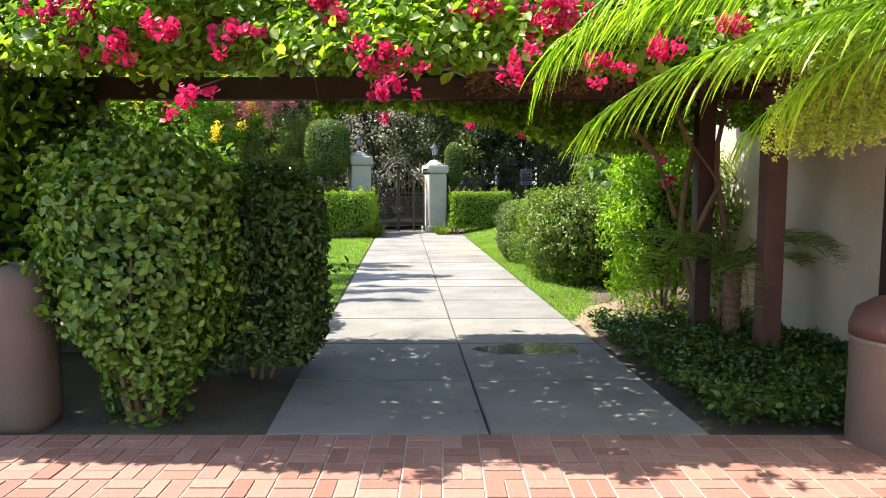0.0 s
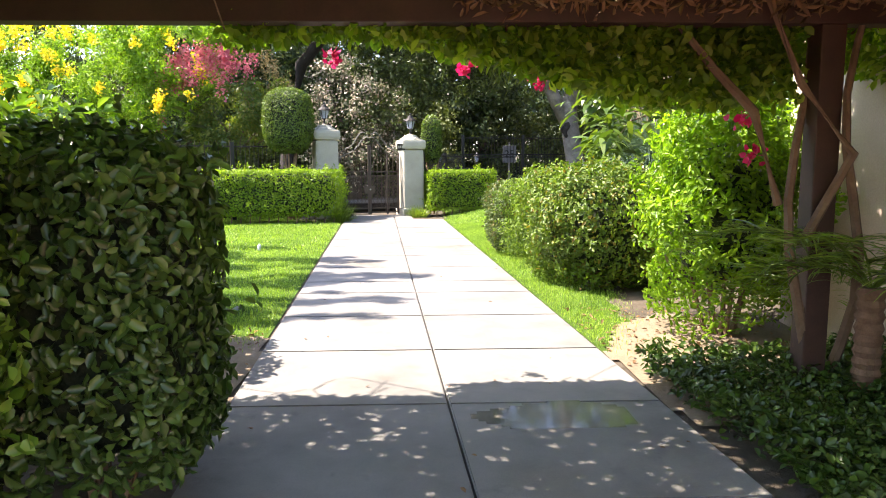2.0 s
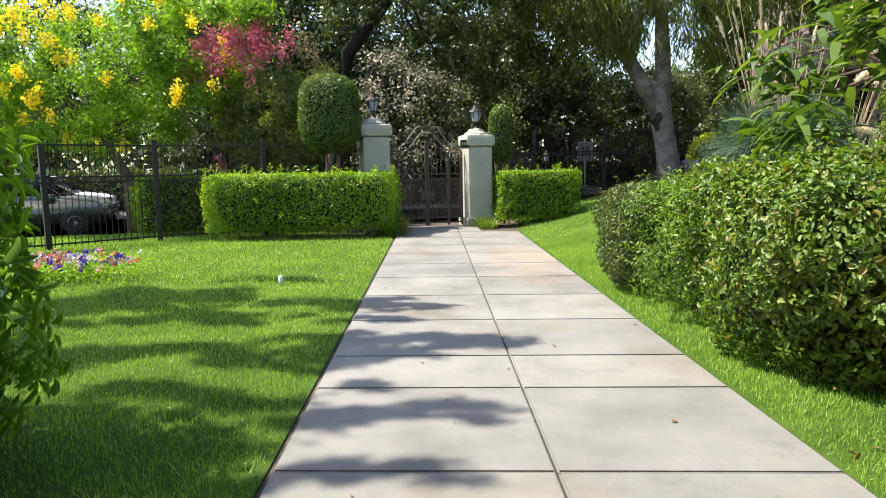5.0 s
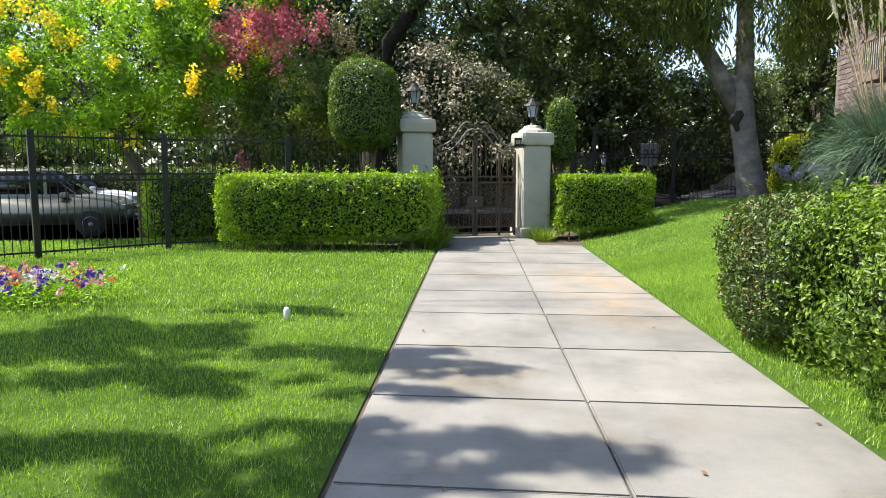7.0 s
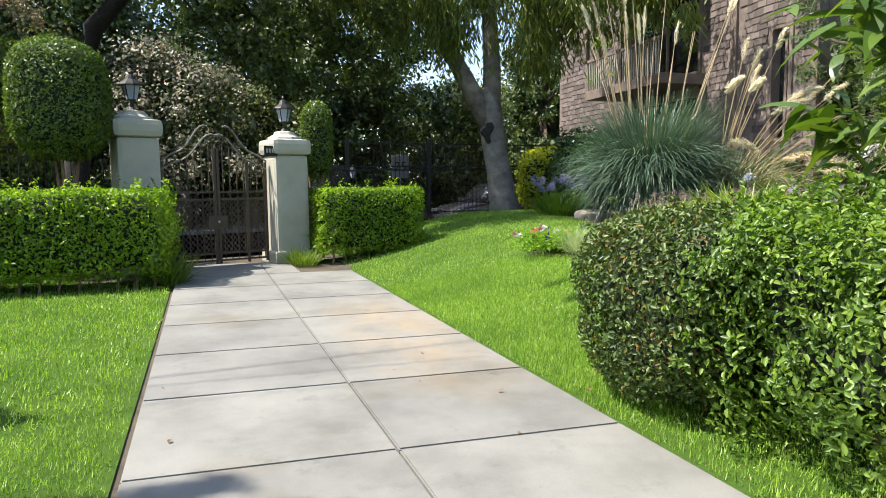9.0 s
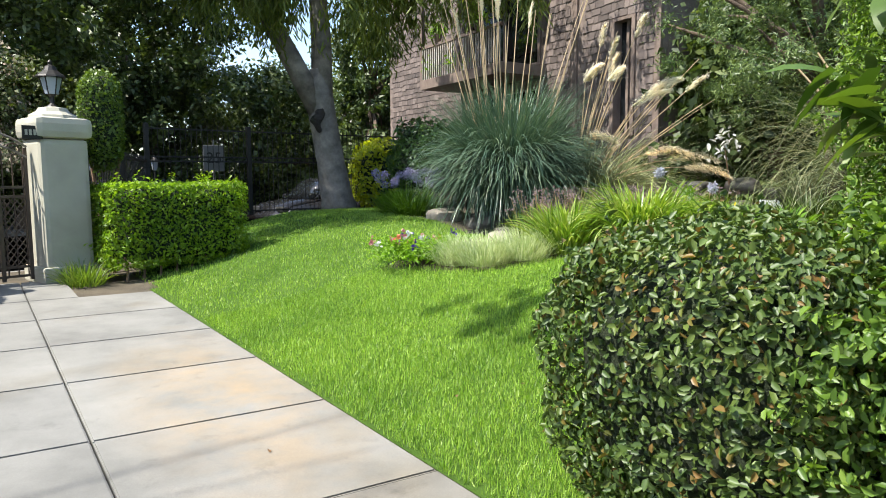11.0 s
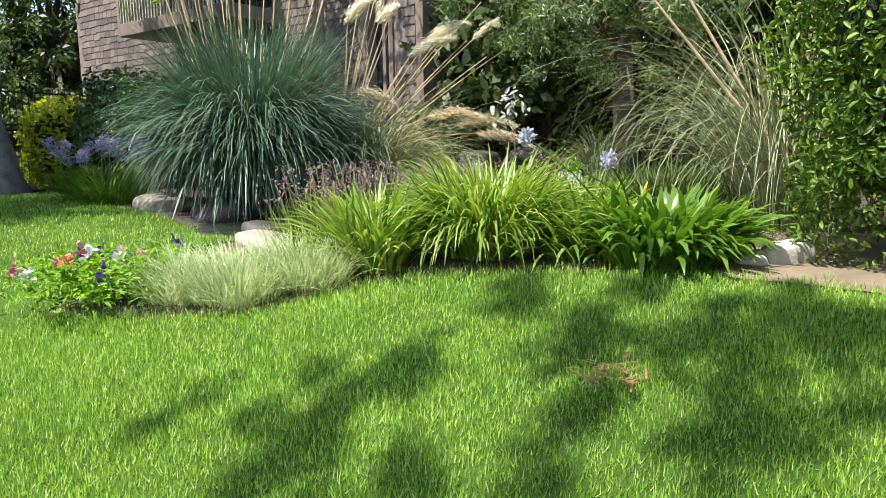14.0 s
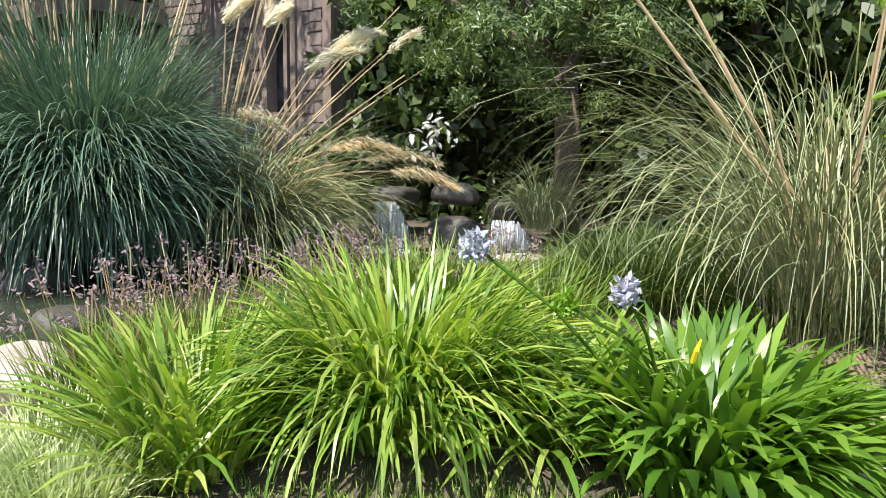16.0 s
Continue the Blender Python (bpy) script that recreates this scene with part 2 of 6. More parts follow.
def raw(name, verts, quads, material, parent=None, label="", smooth=False):
    """A mesh from arrays of points and quads."""
    verts, quads = np.asarray(verts, np.float32), np.asarray(quads, np.int32)
    me = bpy.data.meshes.new(name)
    k = quads.shape[1]
    me.vertices.add(len(verts))
    me.vertices.foreach_set("co", verts.ravel())
    me.loops.add(quads.size)
    me.loops.foreach_set("vertex_index", quads.ravel())
    me.polygons.add(len(quads))
    me.polygons.foreach_set("loop_start", np.arange(len(quads), dtype=np.int32) * k)
    me.polygons.foreach_set("use_smooth", np.full(len(quads), smooth, bool))
    me.update(calc_edges=True)
    me.materials.append(material)
    ob = new(name, me)
    ob.parent = parent
    return tagged(ob, label)


def part(name, bm, material, parent=None, label="", smooth=False):
    me = bpy.data.meshes.new(name)
    bm.to_mesh(me)
    bm.free()
    if smooth:
        me.polygons.foreach_set("use_smooth", np.ones(len(me.polygons), bool))
    me.materials.append(material)
    ob = new(name, me)
    ob.parent = parent
    return tagged(ob, label)


def unit(v):
    return v / np.maximum(np.linalg.norm(v, axis=1, keepdims=True), 1e-6)


def leaves(name, p, n, length, width, material, parent, label="", spread=0.8, jitter=0.35, droop=0.0, fold=0.12, coarse=False):
    """Many small folded leaves at the points p, facing roughly along n."""
    k = len(p)
    n = unit(n + RNG.normal(0, spread * 0.6, (k, 3)))
    d = RNG.normal(0, 1, (k, 3))
    d = unit(d - n * np.sum(d * n, 1, keepdims=True) + n * 0.25)
    d[:, 2] -= droop
    d = unit(d)
    s = unit(np.cross(d, n))
    up = np.cross(s, d)
    ln = (length * (1 + RNG.uniform(-jitter, jitter, k)))[:, None]
    w = ln * (width / length) * 0.5
    if coarse:
        v = np.stack([p, p + d * ln * 0.45 + s * w + up * ln * fold, p + d * ln, p + d * ln * 0.45 - s * w + up * ln * fold], 1)
        q = np.arange(4 * k).reshape(k, 4)
    else:
        curl = -up * ln * 0.1
        v = np.stack([p, p + d * ln * 0.28 + s * w * 0.85 + up * ln * fold, p + d * ln * 0.66 + s * w * 0.9 + up * ln * fold * 0.7, p + d * ln + curl,
                      p + d * ln * 0.66 - s * w * 0.9 + up * ln * fold * 0.7, p + d * ln * 0.28 - s * w * 0.85 + up * ln * fold], 1)
        b6 = np.arange(k)[:, None] * 6
        q = np.concatenate([b6 + np.array([0, 1, 2, 3]), b6 + np.array([0, 3, 4, 5])], 0)
    return raw(name, v.reshape(-1, 3), q, material, parent, label, smooth=True)


def blades(name, p, heading, lean, length, width, bend, material, parent, label="", seg=4, twist=0.0, tip=0.6):
    """Grass-like strips: from p, leaning out along heading (radians), bending over by their own weight."""
    k = len(p)
    heading, lean, length, width, bend = (np.broadcast_to(np.asarray(a, float), (k,)) for a in (heading, lean, length, width, bend))
    hx, hy = np.cos(heading), np.sin(heading)
    side = np.stack([-hy, hx, np.zeros(k)], 1)
    if twist:
        side = unit(side + RNG.normal(0, twist, (k, 3)))
    v = np.empty((k, seg + 1, 2, 3))
    q = p.astype(float).copy()
    ang = lean.copy()
    for i in range(seg + 1):
        f = i / seg
        w = width * (0.5 * (1 - f) ** tip * (0.65 + 0.7 * min(1, f * 3)) + 0.02)
        v[:, i, 0] = q + side * w[:, None]
        v[:, i, 1] = q - side * w[:, None]
        st = length / seg
        q = q + np.stack([hx * np.sin(ang) * st, hy * np.sin(ang) * st, np.cos(ang) * st], 1)
        ang = ang + bend / seg * (0.5 + f)
    base = (np.arange(k) * (seg + 1) * 2)[:, None]
    quads = np.concatenate([base + np.array([2 * i, 2 * i + 1, 2 * i + 3, 2 * i + 2]) for i in range(seg)], 0)
    return raw(name, v.reshape(-1, 3), quads, material, parent, label, smooth=True)


def tube(paths, sides=7):
    """Tapered tubes; each path is a list of (x, y, z, radius)."""
    bm = bmesh.new()
    for path in paths:
        rings = []
        for i, (x, y, z, r) in enumerate(path):
            a = Vector(path[max(0, i - 1)][:3])
            b = Vector(path[min(len(path) - 1, i + 1)][:3])
            d = (b - a).normalized()
            u = d.orthogonal().normalized() if abs(d.z) < 0.9 else d.cross(Vector((0, 1, 0))).normalized()
            w = d.cross(u)
            rings.append([bm.verts.new(Vector((x, y, z)) + (u * math.cos(t) + w * math.sin(t)) * r) for t in (j * 2 * math.pi / sides for j in range(sides))])
        for r0, r1 in zip(rings, rings[1:]):
            for j in range(sides):
                bm.faces.new((r0[j], r0[(j + 1) % sides], r1[(j + 1) % sides], r1[j]))
        bm.faces.new(rings[0][::-1])
        bm.faces.new(rings[-1])
    return bm


def box(x0, x1, y0, y1, z0, z1, bevel=0.0, bm=None):
    bm = bm or bmesh.new()
    r = bmesh.ops.create_cube(bm, size=1, matrix=Matrix.Translation(((x0 + x1) / 2, (y0 + y1) / 2, (z0 + z1) / 2)) @ Matrix.Diagonal((x1 - x0, y1 - y0, z1 - z0, 1)))
    if bevel:
        es = list({e for v in r["verts"] for e in v.link_edges})
        bmesh.ops.bevel(bm, geom=es, offset=bevel, segments=2, affect="EDGES", profile=0.6)
    return bm


def lathe(profile, sides=20, bm=None, at=(0, 0, 0)):
    """A turned form from (radius, height) pairs."""
    bm = bm or bmesh.new()
    rings = [[bm.verts.new((at[0] + r * math.cos(a), at[1] + r * math.sin(a), at[2] + z)) for a in (2 * math.pi * j / sides for j in range(sides))] for r, z in profile]
    for r0, r1 in zip(rings, rings[1:]):
        for j in range(sides):
            bm.faces.new((r0[j], r0[(j + 1) % sides], r1[(j + 1) % sides], r1[j]))
    bm.faces.new(rings[0][::-1])
    bm.faces.new(rings[-1])
    return bm


def ripple(p, scale, seed=0.0):
    """Smooth cheap noise at points, about -1 to 1."""
    x, y, z = p[:, 0] * scale + seed, p[:, 1] * scale + seed * 1.7, p[:, 2] * scale - seed
    return (np.sin(x * 1.7 + np.sin(y * 1.3 + z)) + np.sin(y * 2.1 + np.sin(z * 1.9 - x)) + np.sin(z * 2.3 + np.sin(x * 1.1 + y))) / 3


def blob_form(d, rx, ry, rz, e):
    """Directions to points on a rounded form; a small e gives a box with rounded edges."""
    p = 2 / e
    return d / (np.sum(np.abs(d) ** p, 1, keepdims=True) ** (1 / p)) * np.array([rx, ry, rz])


def blob_points(k, rx, ry, rz, e=1.0, rough=0.12, scale=3.0, seed=0.0, depth=0.15, low=-1.0):
    """Points and outward directions on a lumpy rounded form."""
    R = np.array([rx, ry, rz])
    area = np.array([ry * rz, rx * rz, rx * ry])
    ax = RNG.choice(3, k, p=area / area.sum())
    c = RNG.uniform(-1, 1, (k, 3)) * R
    c[np.arange(k), ax] = np.where(RNG.uniform(0, 1, k) < 0.5, -1, 1) * R[ax]
    if e < 0.5:
        r = e * 0.8 * R.min()
        inner = np.clip(c, -(R - r), R - r)
        q = inner + unit(c - inner) * r
        nrm = unit(c - inner)
    else:
        q = blob_form(unit(c / R), rx, ry, rz, e)
        nrm = unit(np.sign(q) * np.abs(q / R) ** (2 / e - 1) / R)
    m = q[:, 2] / rz > low
    q, nrm = q[m], nrm[m]
    f = 1 + rough * ripple(q, scale, seed) + rough * 0.5 * ripple(q, scale * 2.7, seed + 3)
    f = f * (1 - depth * RNG.uniform(0, 1, len(q)) ** 2)
    return q * f[:, None], nrm


def blob_core(rx, ry, rz, e=1.0, rough=0.12, scale=3.0, seed=0.0, shrink=0.82, rows=18, cols=28):
    th = np.linspace(0.02, math.pi - 0.02, rows)
    ph = np.linspace(0, 2 * math.pi, cols, endpoint=False)
    T, P = np.meshgrid(th, ph, indexing="ij")
    d = np.stack([np.sin(T) * np.cos(P), np.sin(T) * np.sin(P), np.cos(T)], -1).reshape(-1, 3)
    q = blob_form(d, rx, ry, rz, e)
    q = q * (1 + rough * ripple(q, scale, seed))[:, None] * shrink
    i = np.arange(rows - 1)[:, None] * cols
    j = np.arange(cols)[None]
    quads = np.stack([i + j, i + cols + j, i + cols + (j + 1) % cols, i + (j + 1) % cols], -1).reshape(-1, 4)
    return q, quads


def crown_points(k, c, r, clumps, spread, seed=0, flat=1.0, hollow=0.55):
    """Leaf points gathered in clumps inside an uneven ellipsoid shell."""
    rg = np.random.default_rng(seed)
    d = unit(rg.normal(0, 1, (clumps, 3)))
    rad = rg.uniform(hollow, 1.0, clumps) ** 0.7
    cc = np.array(c) + d * rad[:, None] * np.array(r) * (1 + 0.18 * ripple(d, 3.0, seed * 0.7))[:, None]
    w = rg.integers(0, clumps, k)
    sp = spread * rg.uniform(0.6, 1.3, clumps)[w][:, None]
    o = rg.normal(0, 1, (k, 3))
    o = unit(o) * np.abs(rg.normal(0.7, 0.35, (k, 1))) * sp * np.array([1, 1, flat])
    return cc[w] + o, unit(o + d[w] * spread * 0.5 + np.array([0, 0, 0.2 * spread])), cc


def limbs_to(base, targets, r0, seed=0, rise=0.5):
    """Limb paths from a trunk's head out to points of the crown."""
    rg = np.random.default_rng(seed)
    out = []
    b = np.array(base, float)
    for t in targets:
        t = np.array(t, float)
        m1 = b + (t - b) * 0.35 + np.array([0, 0, rise * 0.3]) + rg.normal(0, 0.12, 3)
        m2 = b + (t - b) * 0.7 + np.array([0, 0, rise * 0.2]) + rg.normal(0, 0.12, 3)
        out.append([(*b, r0), (*m1, r0 * 0.7), (*m2, r0 * 0.42), (*t, r0 * 0.14)])
    return out


def cx(y):
    """Middle of the concrete path."""
    return 0.5 - 0.057 * y


HALF = 1.32


def sstep(v, a, b):
    t = np.clip((v - a) / (b - a), 0, 1)
    return t * t * (3 - 2 * t)


def street_d(x, y):
    """Distance past the near kerb of the street."""
    return (y - 0.33 * x - 25.6) * 0.95


def height(x, y):
    """Height of the ground."""
    x, y = np.asarray(x, float), np.asarray(y, float)
    t = np.clip((x - (cx(y) + HALF)) / 3.7, 0, 1)
    z = 0.68 * (0.5 * t * t * (3 - 2 * t) + 0.5 * t) * sstep(y, 7.5, 12.5)
    z = z - 0.34 * np.exp(-(((x - 7.2) / 2.55) ** 2 + ((y - 19.6) / 1.6) ** 2) ** 2)
    drop = sstep(street_d(x, y), -1.5, 0.2)
    return z * (1 - drop) - 0.32 * drop

G_YPALM = leaf_mat("palm_flower", [(0.36, 0.44, 0.05), (0.5, 0.54, 0.07)], 0.5, 0.5, gain=(1, 1, 1), glow=(1.1, 1.1, 1.1))
G_MYRTLE = leaf_mat("leaf_myrtle", [(0.04, 0.075, 0.025), (0.07, 0.12, 0.03), (0.13, 0.14, 0.05)], 0.35, 0.45)
G_PALEFL = leaf_mat("leaf_and_blossom_pale", [(0.06, 0.085, 0.04), (0.1, 0.125, 0.065), (0.42, 0.34, 0.32), (0.09, 0.115, 0.055)], 0.3, 0.5, gain=(1.5, 1.5, 1.4), glow=(1.1, 1.1, 1.1))
M_BIN = plain_mat("bin_tan_metal", (0.20, 0.145, 0.115), (0.24, 0.175, 0.14), 3, 0.45, 0.3, 0.1)
M_CARG = plain_mat("car_paint_greygreen", (0.16, 0.165, 0.14), (0.18, 0.185, 0.155), 1, 0.25, 0.5, 0)
M_CARW = plain_mat("car_paint_white", (0.7, 0.71, 0.73), (0.75, 0.75, 0.76), 1, 0.25, 0.0, 0)
M_CARD = plain_mat("car_paint_dark", (0.02, 0.021, 0.024), (0.03, 0.03, 0.034), 1, 0.2, 0.3, 0)
M_CARGLASS = plain_mat("car_glass", (0.012, 0.014, 0.016), (0.016, 0.018, 0.02), 1, 0.06, 0.0, 0, spec=0.8)
M_TYRE = plain_mat("tyre_rubber", (0.015, 0.015, 0.015), (0.022, 0.022, 0.022), 8, 0.85)
M_RIM = plain_mat("alloy", (0.2, 0.2, 0.2), (0.26, 0.26, 0.26), 4, 0.35, 0.9, 0)
M_TAIL = plain_mat("red_lens", (0.3, 0.01, 0.01), (0.35, 0.015, 0.015), 4, 0.2, 0.0, 0)


def blob_bm(rx, ry, rz, at):
    bm = bmesh.new()
    bmesh.ops.create_icosphere(bm, subdivisions=3, radius=1, matrix=Matrix.Translation(at) @ Matrix.Diagonal((rx, ry, rz, 1)))
    return bm


def shingle_mat():
    m, nt, b, N, L = mat("cedar_shingle")
    g = N("ShaderNodeNewGeometry")
    o = N("ShaderNodeObjectInfo")
    ad = N("ShaderNodeMath")
    ad.operation = "ADD"
    L(g.outputs["Random Per Island"], ad.inputs[0])
    L(o.outputs["Random"], ad.inputs[1])
    fr = N("ShaderNodeMath")
    fr.operation = "FRACT"
    L(ad.outputs[0], fr.inputs[0])
    col = ramp(nt, fr.outputs[0], [(0, (0.085, 0.068, 0.061)), (0.5, (0.135, 0.107, 0.095)), (1, (0.2, 0.16, 0.142))])
    f = noise_tex(nt, 22, 5, 0.7)
    col = mixc(nt, 1.0, col, ramp(nt, f, [(0.25, (0.75, 0.75, 0.75)), (0.75, (1.15, 1.15, 1.15))]), "MULTIPLY")
    L(col, b.inputs["Base Color"])
    b.inputs["Roughness"].default_value = 0.9
    bump(nt, b, f, 0.5, 0.01)
    return m


def island_brick():
    m, nt, b, N, L = mat("brick_clay_field")
    g = N("ShaderNodeNewGeometry")
    col = ramp(nt, g.outputs["Random Per Island"], [(0, (0.22, 0.105, 0.075)), (0.4, (0.29, 0.15, 0.11)), (0.75, (0.33, 0.185, 0.14)), (1, (0.26, 0.135, 0.105))])
    L(col, b.inputs["Base Color"])
    b.inputs["Roughness"].default_value = 0.8
    bump(nt, b, noise_tex(nt, 70, 5, 0.7), 0.35, 0.003)
    return m


M_SHINGLE, M_BRICKI = shingle_mat(), island_brick()
M_TRIM = plain_mat("weathered_trim", (0.15, 0.11, 0.09), (0.22, 0.17, 0.14), 4, 0.85)
M_ROCKO = plain_mat("rusty_boulder", (0.3, 0.17, 0.08), (0.42, 0.26, 0.13), 2.5, 0.85, bumps=0.8, fine=20, dist=0.02)
M_STRAW = plain_mat("dry_stalk", (0.34, 0.25, 0.14), (0.44, 0.33, 0.2), 6, 0.7)
M_FOAM = plain_mat("white_water", (0.72, 0.75, 0.78), (0.82, 0.84, 0.86), 6, 0.3)
m, nt, b, N, L = mat("pond_surface")
b.inputs["Base Color"].default_value = (0.03, 0.04, 0.025, 1)
b.inputs["Roughness"].default_value = 0.08
bump(nt, b, noise_tex(nt, 9, 3), 0.25, 0.02)
M_WATER = m
G_GARLIC = leaf_mat("blade_fine_green", [(0.06, 0.11, 0.03), (0.1, 0.16, 0.04), (0.17, 0.22, 0.08)], 0.35, 0.42)
G_GOLD = leaf_mat("leaf_golden", [(0.2, 0.24, 0.015), (0.3, 0.32, 0.025), (0.12, 0.18, 0.02)], 0.4, 0.45)
G_PURP = leaf_mat("petal_purple", [(0.06, 0.03, 0.28), (0.1, 0.05, 0.38)], 0.3, 0.6, gain=(1, 1, 1), glow=(1.1, 1.1, 1.1))
G_PINKL = leaf_mat("petal_rose", [(0.6, 0.2, 0.27), (0.7, 0.35, 0.4)], 0.3, 0.6, gain=(1, 1, 1), glow=(1.1, 1.1, 1.1))
G_CORAL = leaf_mat("petal_coral", [(0.65, 0.14, 0.08), (0.7, 0.25, 0.12)], 0.3, 0.6, gain=(1, 1, 1), glow=(1.1, 1.1, 1.1))
M_SCROLL = plain_mat("weathered_iron", (0.17, 0.155, 0.135), (0.25, 0.23, 0.2), 12, 0.5, 0.3, 0.1)
m, nt, b, N, L = mat("wet_concrete")
wet = ramp(nt, noise_tex(nt, 3.0, 4), [(0.35, (0.1, 0.097, 0.085)), (0.7, (0.17, 0.163, 0.145))])
L(wet, b.inputs["Base Color"])
b.inputs["Roughness"].default_value = 0.07
M_WET = m
M_RAIL = plain_mat("pale_rail_paint", (0.36, 0.33, 0.3), (0.46, 0.43, 0.39), 4, 0.7)
M_SCAR = plain_mat("dark_bark_scar", (0.02, 0.017, 0.014), (0.045, 0.037, 0.03), 9, 0.95, bumps=0.9, fine=24, dist=0.02)
G_SPIKE = leaf_mat("seed_spike_olive", [(0.16, 0.14, 0.06), (0.26, 0.2, 0.1)], 0.3, 0.6, gain=(1, 1, 1), glow=(1.1, 1.1, 1.1))
# darker copy of the tan stucco: the low wall's shade is in its colour
M_STUCCO_SHADE = plain_mat("stucco_painted_shade", (0.11, 0.082, 0.064), (0.15, 0.115, 0.09), 1.6, 0.9, bumps=0.5, fine=110, dist=0.004)
G_LAVW = leaf_mat("petal_pale_lavender", [(0.42, 0.4, 0.62), (0.62, 0.6, 0.74), (0.7, 0.69, 0.76)], 0.35, 0.6, gain=(1, 1, 1), glow=(1, 1, 1))
G_PAMPAS3 = leaf_mat("blade_pampas_pale", [(0.15, 0.19, 0.11), (0.22, 0.25, 0.15), (0.34, 0.33, 0.21)], 0.25, 0.42, gain=(1.2, 1.2, 1.1), glow=(1.2, 1.2, 0.9))
M_PALMBARK = plain_mat("palm_bark", (0.15, 0.085, 0.05), (0.26, 0.15, 0.09), 14, 0.9, bumps=0.9, fine=50, dist=0.01)
M_SIGN = plain_mat("sign_grey", (0.13, 0.13, 0.13), (0.17, 0.17, 0.17), 4, 0.6)
G_RAPH = leaf_mat("leaf_grey_green", [(0.028, 0.048, 0.022), (0.045, 0.075, 0.032), (0.065, 0.1, 0.04), (0.05, 0.08, 0.032), (0.04, 0.07, 0.03), (0.06, 0.09, 0.036), (0.08, 0.11, 0.04), (0.05, 0.08, 0.03), (0.14, 0.075, 0.035)], 0.2, 0.46, gain=(1.5, 1.5, 0.9))
G_DROOP = leaf_mat("leaf_long_glossy", [(0.035, 0.07, 0.02), (0.055, 0.1, 0.028), (0.1, 0.15, 0.04)], 0.3, 0.35)
M_ROCKW = plain_mat("white_boulder", (0.42, 0.39, 0.34), (0.56, 0.53, 0.48), 3, 0.9, bumps=0.7, fine=24, dist=0.012)
G_MID = leaf_mat("leaf_fresh_green", [(0.036, 0.072, 0.018), (0.068, 0.125, 0.028), (0.11, 0.18, 0.042), (0.165, 0.245, 0.07)], 0.35, 0.42)
G_RIM = leaf_mat("blade_dark_rim", [(0.03, 0.055, 0.02), (0.05, 0.085, 0.03), (0.09, 0.12, 0.05)], 0.3, 0.42)

# ---- setting ----


def grid_sheet(name, xs, ys, zf, material, keep=None, parent=None, label="", shear=False):
    X, Y = np.meshgrid(xs, ys, indexing="ij")
    if shear:
        X = X + cx(Y)
    Z = zf(X, Y)
    v = np.stack([X, Y, Z], -1).reshape(-1, 3)
    a, b = len(xs), len(ys)
    i = np.arange(a - 1)[:, None] * b
    j = np.arange(b - 1)[None]
    q = np.stack([i + j, i + b + j, i + b + j + 1, i + j + 1], -1).reshape(-1, 4)
    if keep is not None:
        c = v[q].mean(1)
        q = q[keep(c[:, 0], c[:, 1])]
        used, inv = np.unique(q, return_inverse=True)
        v, q = v[used], inv.reshape(-1, 4)
    return raw(name, v, q, material, parent, label, smooth=True)


FAR = np.array([-600, -300, -150, -80, -50, -35, -26.0])
xs = np.concatenate([FAR, np.arange(-20, 20.01, 0.25), -FAR[::-1]])
ys = np.concatenate([FAR, np.arange(-20, -5, 1.0), np.arange(-5, 40.01, 0.25), np.array([46, 60, 90, 180, 400, 900.0])])


def ground_z(x, y):
    """Bare ground, sunk a little under the paving and the turf."""
    return height(x, y) - 0.02


ground = tagged(grid_sheet("ground", xs, ys, ground_z, M_SOIL), "dark garden soil reaching out past the beds", "ground", kind="structure")


def inside(poly, x, y):
    r = np.zeros(np.shape(x), bool)
    for (x0, y0), (x1, y1) in zip(poly, poly[1:] + poly[:1]):
        hit = ((y0 > y) != (y1 > y)) & (x < (x1 - x0) * (y - y0) / (y1 - y0 + 1e-9) + x0)
        r ^= hit
    return r


BED = [(2.75, 18.6), (3.0, 17.75), (3.3, 17.15), (3.8, 16.85), (4.12, 16.45), (4.3, 16.05), (4.48, 15.6), (4.62, 15.1), (4.62, 14.5), (4.4, 13.4), (16, 12), (16, 30), (6.6, 28.5), (5.9, 25), (5.2, 22.6), (5.0, 20.4), (4.5, 18.7), (3.4, 19.0)]
DIRT_R = [(1.0, 5.9), (3.4, 5.9), (3.4, 8.2), (2.3, 8.7), (1.75, 8.3), (1.35, 7.2)]
DIRT_L = [(-5, 6.0), (-0.9, 6.0), (-1.15, 6.4), (-1.3, 8.0), (-2.2, 8.2), (-3.5, 8.2), (-5.5, 8.2), (-5.5, 6)]


def lawn_left(x, y):
    wob = 0.12 * np.sin(x * 3.1) + 0.08 * np.sin(x * 7.7 + 1)
    return (x - cx(y) < -HALF - 0.055) & (y > 7.75 + 0.1 * np.sin(x * 1.3) + wob * 1.5) & (street_d(x, y) < -1.4) & ~((y > 20.6) & (x > -3.4))


def lawn_right(x, y):
    wob = 0.1 * np.sin(y * 4.1) + 0.06 * np.sin(y * 9.3)
    strip = (y < 13.5) & (x - cx(y) > 2.0 + wob)
    return (x - cx(y) > HALF + 0.01) & (y > 6.9) & (y < 28.5) & ~inside(BED, x, y) & ~strip & ~inside(DIRT_R, x, y) & ~((y > 20.9) & (x < 0.75)) & (street_d(x, y) < -0.6)


